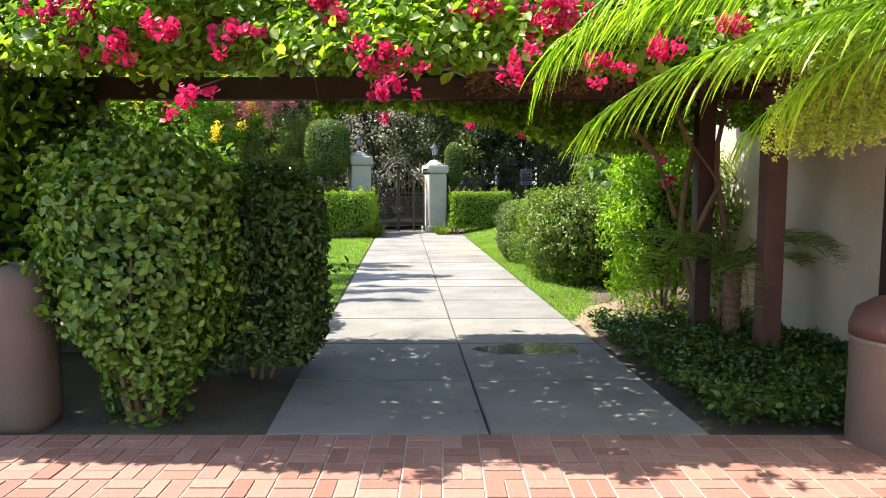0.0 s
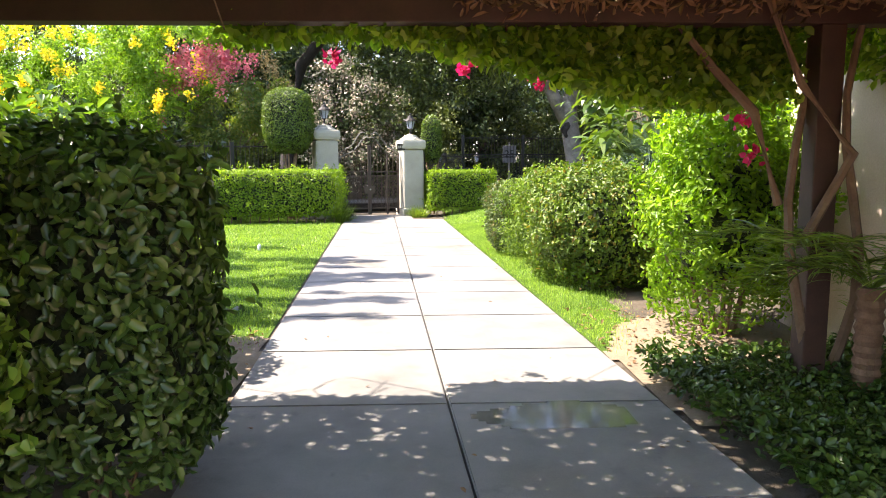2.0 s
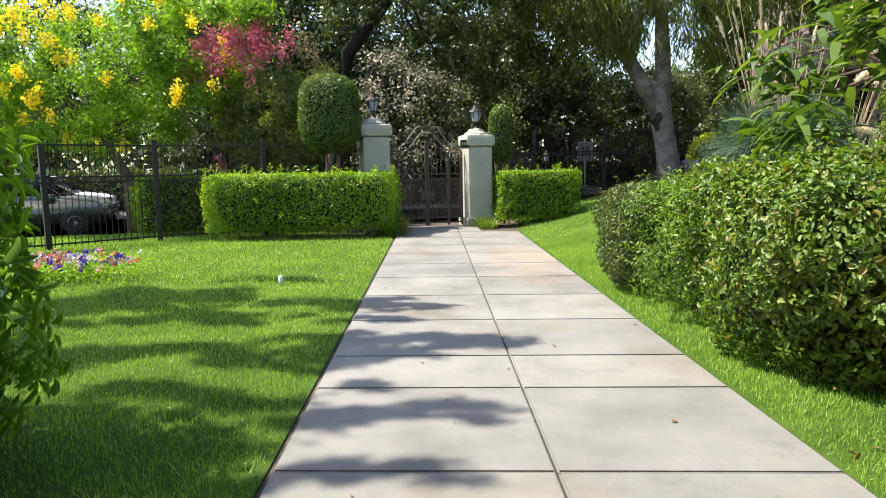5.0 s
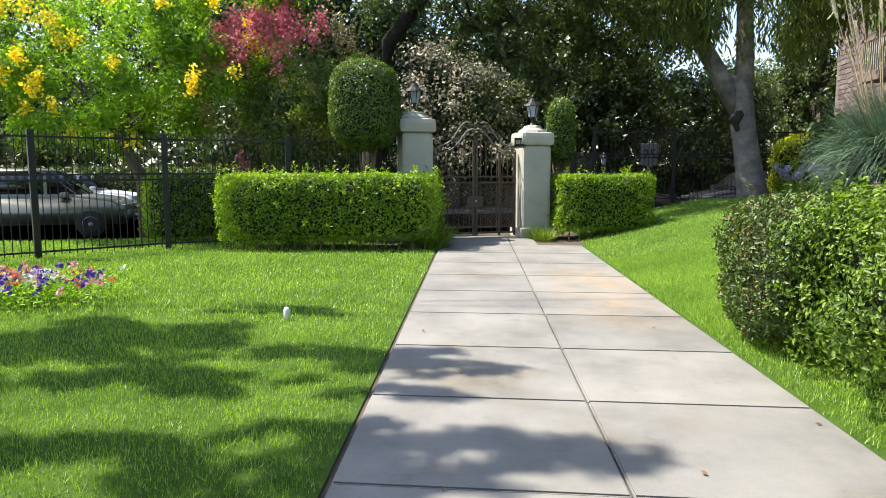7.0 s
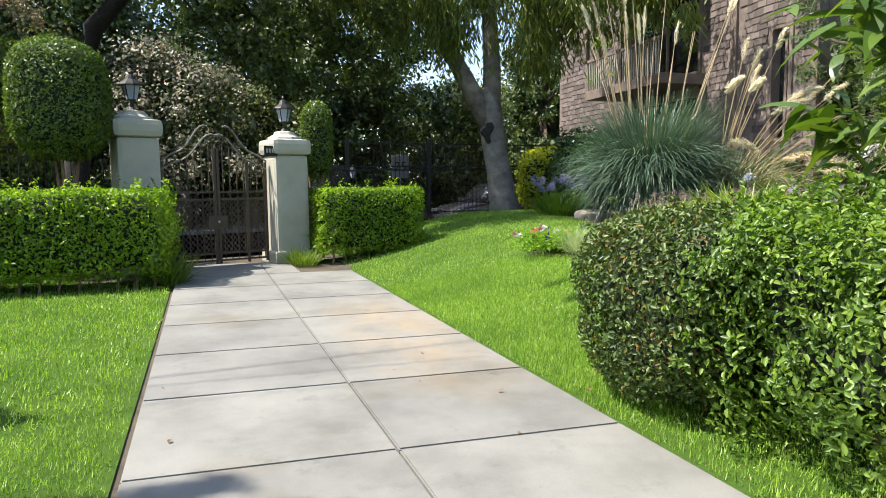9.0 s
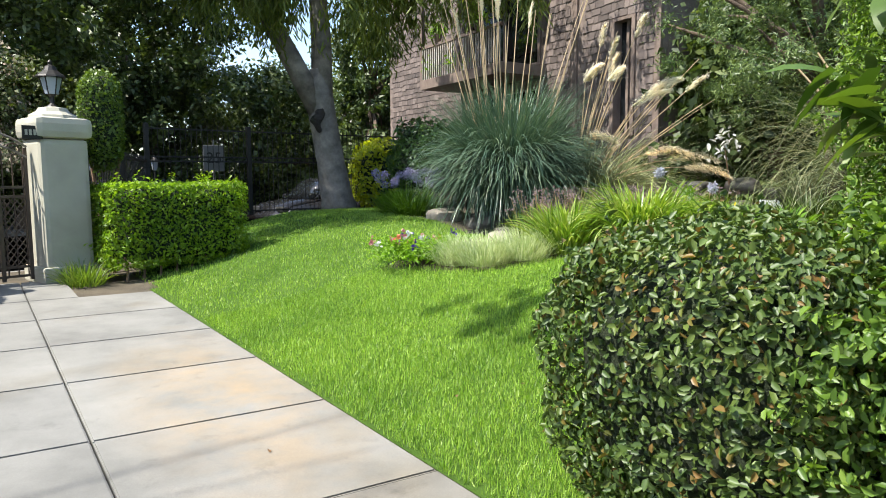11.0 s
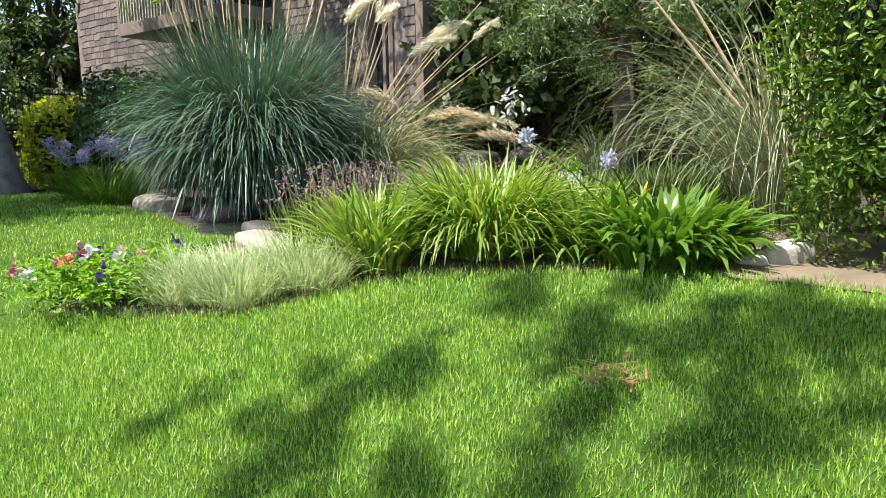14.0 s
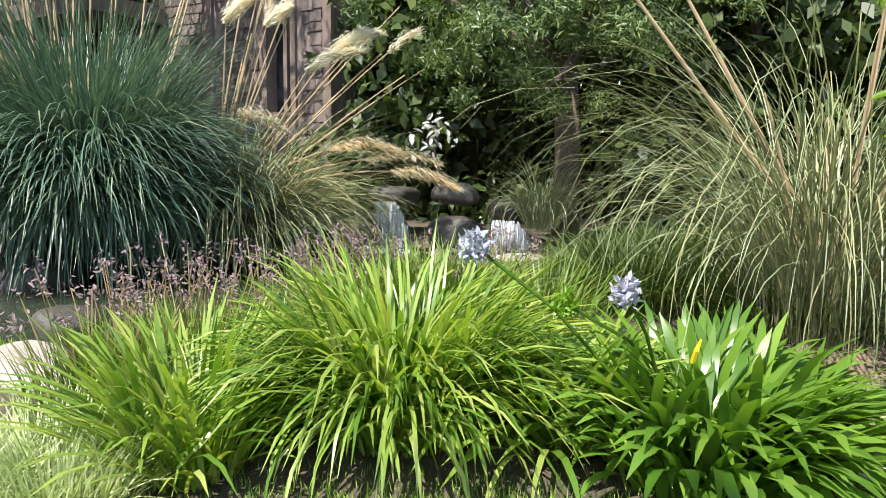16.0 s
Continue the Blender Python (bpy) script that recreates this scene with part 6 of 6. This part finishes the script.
for p0, p1 in (((8.09, 19.96, 2.55), (8.4, 19.5, 2.74)), ((8.25, 19.8, 2.74), (8.5, 19.4, 2.92)), ((7.69, 20.53, 2.1), (7.9, 20.15, 1.94)), ((7.74, 20.36, 1.7), (7.53, 20.63, 1.44)),
               ((8.12, 19.68, 1.74), (8.47, 19.1, 1.73)), ((8.3, 19.34, 1.64), (8.65, 18.75, 1.62)), ((8.42, 19.12, 1.52), (8.72, 18.55, 1.36)), ((7.72, 20.74, 3.02), (7.86, 20.55, 3.24)), ((7.93, 20.37, 3.0), (8.04, 20.22, 3.16))):
    z0 = hz_(8.0, 20.9)
    p0, p1 = (np.array(q) - np.array([8.0, 20.9, z0]) for q in (p0, p1))
    plume_stalk(pb, (-0.2, 0.1, 0.5), p0, plume=0)
    feather(pb, p0 - (p1 - p0) * 0.08, p1, 0.085, 1100)
for i in range(16):
    a, tilt, reach = rg.uniform(-1.2, -0.3), rg.uniform(0.1, 0.95), rg.uniform(2.2, 3.3)
    plume_stalk(pb, (-0.35, 0.15, 0.35), (-0.35 + reach * math.sin(tilt) * math.cos(a), 0.15 + reach * math.sin(tilt) * math.sin(a), 0.35 + reach * math.cos(tilt)), plume=0.4 if i % 3 == 0 else 0)
pc = tuft("pampas_grass", 7.1, 15.2, 0.4, 850, 2.75, 0.008, G_PAMPAS3, "arching pale pampas grass with bent dry stalks", (0.0, 0.5), 2.9, 10, "grass", "pampas clumps")
for tip in ((-0.4, 0.85, 2.0), (-0.5, 1.05, 1.9)):
    part("stalk", tube([[(0.05, -0.05, 0.4, 0.016), (-0.17, tip[1] * 0.45, tip[2] * 0.57, 0.015), (*tip, 0.01)]], 7), M_STRAW, pc, "thick bent dry reed stalk")
for i in range(6):
    a = rg.uniform(0, 6.28)
    plume_stalk(pc, (0.1 * math.cos(a), 0.1 * math.sin(a), 0.1), (0.5 * math.cos(a), 0.5 * math.sin(a), rg.uniform(1.2, 2.2)), plume=0)
tuft("fountain_grass", 9.9, 18.1, 0.2, 260, 1.0, 0.01, G_PAMPAS3, "small arching grass beside the waterfall", (0.0, 0.6), 2.4, 7, "grass", z=0.9)

dl = tuft("daylily_clump", 4.66, 16.55, 0.26, 1500, 0.78, 0.013, G_LILY, "arching yellow-green daylily clump at the bed's edge", (0.05, 0.85), 2.1, 6, group="bed clumps", sx=1.2, sy=1.2, single=260)
tuft("daylily_clump", 4.08, 17.02, 0.2, 420, 0.62, 0.016, G_LILY, "smaller green grassy clump at the bed's edge", (0.05, 0.9), 1.3, 5, group="bed clumps", single=120)
ag = tuft("agapanthus_clump", 5.0, 15.5, 0.34, 900, 0.5, 0.034, G_AGA, "broad strap-leaved agapanthus clump", (0.05, 0.75), 2.0, 6, group="bed clumps", sx=1.3, sy=1.0, single=290)
tuft("agapanthus_clump", 4.82, 16.0, 0.18, 260, 0.55, 0.02, G_LILY, "strap-leaved clump at the bed's edge", (0.15, 1.1), 1.4, 5, group="bed clumps", single=100)
part("yellow_leaf", tube([[(-0.36, 0.0, 0.4, 0.008), (-0.37, -0.01, 0.44, 0.008), (-0.36, -0.02, 0.475, 0.003)]], 5), G_YEL, ag, "yellowed leaf")


def umbel(t, base, top, r, material, k=170):
    part("flower_stalk", tube([[(*base, 0.007), (base[0] * 0.4 + top[0] * 0.6, base[1] * 0.4 + top[1] * 0.6, base[2] * 0.4 + top[2] * 0.6 + 0.05, 0.006), (*top, 0.006)]], 5), G_AGA, t)
    o = unit(RNG.normal(0, 1, (k, 3))) * r * RNG.uniform(0.5, 1, (k, 1))
    leaves("flower_head", o + np.array(top), o, 0.026, 0.012, material, t, spread=0.5)


umbel(ag, (-0.2, 0.1, 0.1), (-0.62, 0.6, 0.73), 0.05, G_LAVW)
umbel(ag, (-0.1, 0.1, 0.1), (-0.38, 0.2, 0.59), 0.045, G_LAVW)
umbel(ag, (0.0, 0.0, 0.1), (-0.5, 0.35, 0.56), 0.04, G_BRIGHT, 60)

for i, (x, y, r, n) in enumerate(((3.4, 17.5, 0.28, 1000), (3.72, 17.25, 0.26, 900), (3.25, 17.85, 0.2, 600))):
    tuft("variegated_grass", x, y, r, n, 0.38, 0.007, G_SILVER, "low silvery variegated grass tuft", (0.1, 1.1), 0.9, 4, group="silver grass tufts")
for i in range(17):
    x, y = 4.2 + 0.115 * i + rg.normal(0, 0.09), 17.72 - 0.04 * i + rg.normal(0, 0.18)
    t = tuft("society_garlic", x, y, 0.2, 230, 0.4, 0.007, G_GARLIC, "grassy clump with fading mauve flower heads", (0.05, 0.7), 0.6, 4, group="society garlic clumps")
    st, hd = [], []
    for j in range(12):
        bx, by, hh = rg.normal(0, 0.16), rg.normal(0, 0.16), rg.uniform(0.36, 0.58)
        st.append([(bx * 0.3, by * 0.3, 0, 0.003), (bx, by, hh, 0.0025)])
        hd.append(RNG.normal(0, 0.018, (11, 3)) + np.array([bx, by, hh]))
    tagged(part("flower_stalk", tube(st, 3), G_STRAW, t), kind="stuff")
    hd = np.concatenate(hd)
    tagged(leaves("bloom", hd, RNG.normal(0, 1, hd.shape), 0.025, 0.01, G_MAUVE, t, "fading mauve flower heads"), kind="stuff")
for i in range(26):
    x, y = rg.uniform(6.9, 9.2), rg.uniform(15.2, 16.9)
    tuft("bed_grass", x, y, 0.3, 240, rg.uniform(0.4, 0.7), 0.012, G_RIM, "dark arching grass at the pond's rim", (0.05, 0.8), 1.8, 5, group="pond grasses")
for i in range(6):
    x, y = 5.6 + rg.uniform(-0.5, 0.7), 17.0 + rg.uniform(-0.5, 0.5)
    tuft("bed_grass", x, y, 0.25, 260, 0.6, 0.012, G_GARLIC, "loose green grass by the pond", (0.05, 0.9), 1.0, 4, group="pond grasses")


def flower_patch(x, y, rx, ry, n, label, h=0.2, blooms=46):
    t = thing("flower_patch", x, y, hz_(x, y), label, "flowers")
    q = RNG.normal(0, 0.45, (n, 2)).clip(-1, 1) * np.array([rx, ry])
    P = np.stack([q[:, 0], q[:, 1], RNG.uniform(0.02, h, n)], 1)
    leaves("foliage", P, np.tile(np.array([0, 0, 1.0]), (n, 1)), 0.05, 0.02, G_FERN, t)
    for j in range(blooms):
        c = np.array([*(rg.normal(0, 0.45, 2).clip(-1, 1) * np.array([rx, ry])), h * rg.uniform(0.8, 1.2)])
        m = (G_PURP, G_PINKL, G_WHITE, G_CORAL, G_PINKL, G_PURP)[j % 6]
        o = RNG.normal(0, 0.018, (10, 3))
        leaves("blossom", o + c, o + np.array([0, -0.02, 0.02]), 0.04, 0.036, m, t)
    return t


flower_patch(3.12, 18.35, 0.58, 0.5, 3200, "loose patch of mixed petunias at the bed's tip", 0.26, 22)
flower_patch(-5.95, 14.68, 1.15, 0.9, 3400, "round bed of mixed pansies in the lawn", 0.26, 130)

bl = thing("lavender_agapanthus", 5.9, 23.9, hz_(5.9, 23.9), "agapanthus in lavender-blue bloom beneath the gum tree", "plant")
for i in range(26):
    a, r = rg.uniform(0, 6.28), rg.uniform(0, 1) ** 0.5
    umbel(bl, (0.3 * math.cos(a), 0.3 * math.sin(a), 0), (0.85 * r * math.cos(a), 0.6 * r * math.sin(a), rg.uniform(0.55, 0.85)), 0.095, G_LAV, 170)
a = RNG.uniform(0, 6.28, 700)
blades("foliage", np.stack([0.6 * np.cos(a), 0.45 * np.sin(a), np.zeros(700)], 1) * RNG.uniform(0, 1, (700, 1)), a, RNG.uniform(0.1, 0.9, 700), 0.55, 0.025, 1.2, G_AGA, bl)
tuft("agapanthus_clump", 5.55, 23.05, 0.35, 420, 0.5, 0.022, G_AGA, "low strap-leaved clump beside the boulders", (0.1, 1.0), 1.3, 5, group="bed clumps")
tuft("agapanthus_clump", -2.05, 20.0, 0.22, 420, 0.55, 0.014, G_GARLIC, "fine dark grassy clump at the hedge's end", (0.05, 1.0), 1.2, 5)
tuft("agapanthus_clump", -0.05, 21.75, 0.25, 320, 0.4, 0.012, G_GARLIC, "fine grassy clump at the pillar's foot", (0.05, 1.0), 1.2, 5)

# shrubs and trees of the far bed
shrub("yellow_shrub", 7.5, 28.0, 0.5, 1.0, 0.8, 0.95, 5000, 0.1, G_GOLD, "golden yellow-green shrub at the fence", e=0.9, rough=0.2, seed=17, depth=0.3)
shrub("dark_shrub", 7.95, 26.2, 0.9, 1.25, 0.9, 0.9, 6500, 0.1, G_DARK, "dark spreading shrub before the house", e=0.9, rough=0.2, seed=18, depth=0.3, stems=6)
shrub("leafy_shrub", 6.9, 26.2, 0.4, 0.5, 0.4, 0.3, 1600, 0.09, G_BRIGHT, "small light green shrub at the tree's foot", e=0.9, rough=0.2, seed=19, depth=0.3)
shrub("tall_hedge", 5.55, 13.95, 0.5, 0.82, 1.0, 1.8, 29000, 0.052, G_MID, "tall dense evergreen shrub at the lawn's end", e=0.72, rough=0.16, scale=3.2, seed=20, depth=0.34, category="hedge", width=0.42, shoots=500, shrink=0.72, spread=1.2)
tree("back_tree", 11.5, 37.5, [(0, 0, -0.4, 0.3), (0.1, 0, 2.5, 0.24), (0, 0, 4.5, 0.2)], [((0.4, 0, 6.4), (1.9, 1.8, 4.2), 0.8), ((0.2, -0.3, 2.6), (1.8, 1.6, 1.4), 0.2)], 20000, 0.2, 0.5, G_TREE, "tall dark green tree behind the street fence", clumps=150, spread=0.4, seed=61)
tree("soft_conifer", 11.0, 18.2, [(0, 0, 0, 0.2), (0, 0, 1.5, 0.17), (-0.2, 0, 2.8, 0.14)], [((-1.0, 0, 4.4), (2.2, 2.4, 2.2), 0.75), ((-1.7, -0.4, 3.0), (1.2, 1.5, 1.0), 0.2), ((-2.9, 1.0, 5.2), (1.0, 1.8, 0.7), 0.12)], 40000, 0.085, 0.2, G_PALE, "soft grey-green fern pine behind the pond", clumps=130, spread=0.27, seed=51, droop=0.2)
for i, (x, y, r_) in enumerate(((13.6, 21.0, 2.3), (13.6, 16.0, 2.8), (12.5, 12.0, 2.8), (10.0, 9.5, 2.6))):
    tree("dark_tree", x, y, [(0, 0, 0, 0.2), (0, 0, 1.5, 0.16), (0, 0, 2.4, 0.14)], [((0, 0, 3.6), (r_, r_, 3.4), 0.8), ((-0.5, 0, 1.5), (r_, r_, 1.3), 0.2)], 20000, 0.24, 0.55, G_TREE, "dark dense tree at the back of the bed", clumps=140, spread=0.55, seed=53 + i, group="dark trees of the bed")
for i, (x, y) in enumerate(((17.5, 20.5), (17.5, 15.5), (17, 10.5), (14, 7.5))):
    tree("dark_tree", x, y, [(0, 0, 0, 0.2), (0, 0, 1.5, 0.16), (0, 0, 2.4, 0.14)], [((0, 0, 4.2), (2.8, 3.2, 4.2), 1.0)], 12000, 0.36, 0.6, G_TREE, "dark dense tree at the back of the bed", clumps=120, spread=0.8, seed=93 + i, group="dark trees of the bed")
bg = thing("pale_leaf_shrub", 9.9, 19.55, 1.5, "pale broad-leaved plant above the waterfall", "plant")
o = RNG.normal(0, 1, (36, 3)) * np.array([0.16, 0.16, 0.12])
leaves("foliage", o + np.array([0, 0, 0.4]), np.tile(np.array([-0.5, -0.3, 0.8]), (36, 1)), 0.13, 0.06, G_WHITE, bg)
part("stem", tube([[(0.2, 0, -0.4, 0.02), (0, 0, 0.4, 0.01)]], 5), M_TWIG, bg)
drp = thing("drooping_tree", 3.9, 12.4, 0, "small tree with long drooping glossy leaves", "tree")
part("trunk", tube([[(0, 0, 0, 0.08), (0.05, 0, 1.3, 0.06), (-0.1, 0.1, 2.4, 0.05)]], 8), M_BARK, drp)
tg = [(-1.0, 0.3, 2.1), (-0.8, -0.5, 2.6), (-0.4, 0.6, 2.8), (-0.9, 1.0, 1.8), (-0.6, -1.0, 2.2), (-1.15, 0.75, 2.4), (-0.2, -0.2, 3.2), (-1.1, -0.2, 1.75)]
part("limb", tube(limbs_to((-0.1, 0.1, 2.2), tg, 0.03, 3), 5), M_BARK, drp)
P = np.concatenate([np.array(q) + RNG.normal(0, 0.17, (60, 3)) for q in tg])
blades("foliage", P, RNG.uniform(0, 6.28, len(P)), RNG.uniform(1.2, 2.3, len(P)), RNG.uniform(0.22, 0.42, len(P)), 0.085, 1.0, G_DROOP, drp, seg=4, twist=0.3)
shrub("tall_shrub", 4.3, 9.9, 0, 1.1, 1.5, 1.5, 9000, 0.13, G_DARK, "tall dark shrub behind the path hedge", e=0.8, rough=0.2, seed=22, depth=0.3)
shrub("leafy_shrub", -3.35, 8.7, 0, 0.8, 0.8, 0.95, 4200, 0.11, G_FERN, "loose light green narrow-leaved shrub", e=0.9, rough=0.2, seed=25, width=0.22, depth=0.4, shrink=0.65)

spk = thing("sprinkler_marker", -2.76, 14.0, 0.0, "small white plastic marker in the lawn", "marker")
part("cap", lathe([(0.025, 0.0), (0.03, 0.04), (0.032, 0.09), (0.02, 0.115), (0.004, 0.12)], 12), M_CARW, spk, smooth=True)

# ---- fallen leaves and clutter ----
litter = thing("fallen_leaves", label="scattered dry fallen leaves", category="leaves", kind="stuff")
p = scatter(60, -1.6, 3.0, 4.0, 15, 0, 1)
p[:, 2] = np.where(np.abs(p[:, 0] - cx(p[:, 1])) < HALF, 0.024, height(p[:, 0], p[:, 1]) + 0.05)
leaves("leaf", p, np.tile(np.array([0, 0, 1.0]), (len(p), 1)), 0.032, 0.018, G_PALMB, litter, spread=0.3)
p = np.concatenate([scatter(420, 1.2, 3.2, 6.0, 9.0, 0, 1), scatter(420, -5, -1.0, 5.8, 8.3, 0, 1)])
p = p[np.abs(p[:, 0] - cx(p[:, 1])) > HALF + 0.05]
p[:, 2] = height(p[:, 0], p[:, 1]) + 0.004
leaves("leaf", p, np.tile(np.array([0, 0, 1.0]), (len(p), 1)), 0.05, 0.02, G_PALMB, litter, spread=0.4)
twg = thing("dry_frond_litter", 3.3, 15.1, hz_(3.3, 15.1) + 0.02, "small dry brown twig lying on the lawn", "twig")
blades("leaf", RNG.normal(0, 0.06, (40, 3)) * np.array([1.5, 1, 0.2]) + np.array([0, 0, 0.03]), RNG.uniform(0, 6.28, 40), 1.3, 0.1, 0.01, 0.3, G_PALMB, twg)

# ---- grass ----


def grass(name, lawn, x0, x1, y0, y1, n, ln, wd, seg):
    x, y = RNG.uniform(x0, x1, n), RNG.uniform(y0, y1, n)
    mk = lawn(x + RNG.normal(0, 0.1, n), y + RNG.normal(0, 0.12, n)) & (np.abs(x - cx(y) + 0.02) > HALF + 0.034 + 0.012 * np.sin(y * 13) + 0.01 * np.sin(y * 37))
    x, y = x[mk], y[mk]
    k = len(x)
    P = np.stack([x, y, height(x, y) - 0.006], 1)
    tall = 1 + 0.25 * ripple(P, 2.5, 2.0)
    g_ = blades(name, P, RNG.uniform(0, 6.28, k), np.abs(RNG.normal(0.35, 0.35, k)), ln * tall * RNG.uniform(0.6, 1.2, k), wd, RNG.uniform(0.2, 1.2, k), G_GRASS, None, seg=seg, twist=0.3)
    return tagged(g_, "short mown green grass blades", "grass", kind="stuff")


grass("grass", lawn_right, 0.8, 6, 13.0, 18.6, 300000, 0.04, 0.0068, 1)
grass("grass", lawn_right, -0.2, 8, 18.6, 28.5, 120000, 0.042, 0.01, 1)
grass("grass", lawn_right, 0.8, 2.2, 6.9, 13.0, 40000, 0.04, 0.007, 1)
grass("grass", lawn_left, -8, -0.8, 6.0, 14, 180000, 0.038, 0.007, 1)
grass("grass", lawn_left, -13, -1.5, 14, 23, 130000, 0.045, 0.013, 1)

# ---- brick paving ----
paving = thing("brick_paving", label="red brick paving in basket weave with pale joints", category="paving", kind="structure")
part("mortar_bed", box(-7, 3.24, -6, 3.9, -0.12, 0.014), M_MORTAR, paving)
bmh = box(-0.097, 0.097, -0.047, 0.047, -0.03, 0.02, 0.004)
brick_me = bpy.data.meshes.new("brick")
bmh.to_mesh(brick_me)
bmh.free()
brick_me.materials.append(M_BRICK)
BV = np.array([(sx * 0.097, sy * 0.047, z) for z in (-0.03, 0.02) for sx, sy in ((-1, -1), (1, -1), (1, 1), (-1, 1))])
BQ = np.array([(4, 5, 6, 7), (0, 1, 5, 4), (1, 2, 6, 5), (2, 3, 7, 6), (3, 0, 4, 7)])
SV, SQ, count = [], [], 0
for i in range(-34, 16):
    for j in range(0, 47):
        X0, Y0 = i * 0.205 + 0.1, 3.79 - j * 0.205
        flip = (i + j) % 2
        for s in (-0.051, 0.051):
            x, y = (X0, Y0 + s) if flip else (X0 + s, Y0)
            zz = rg.normal(0, 0.0012)
            if j < 4 and -3.2 < X0 < 3.1 and count < 300:
                o = new("brick", brick_me)
                o.parent = paving
                o.matrix_basis = pose(x, y, zz, 0, 0, 0 if flip else 90)
                count += 1
            else:
                v = BV if flip else BV[:, [1, 0, 2]] * np.array([-1, 1, 1])
                SQ.append(BQ + 8 * len(SV))
                SV.append(v + np.array([x, y, zz]))
tagged(raw("brick_field", np.concatenate(SV), np.concatenate(SQ), M_BRICKI, paving), kind="stuff")
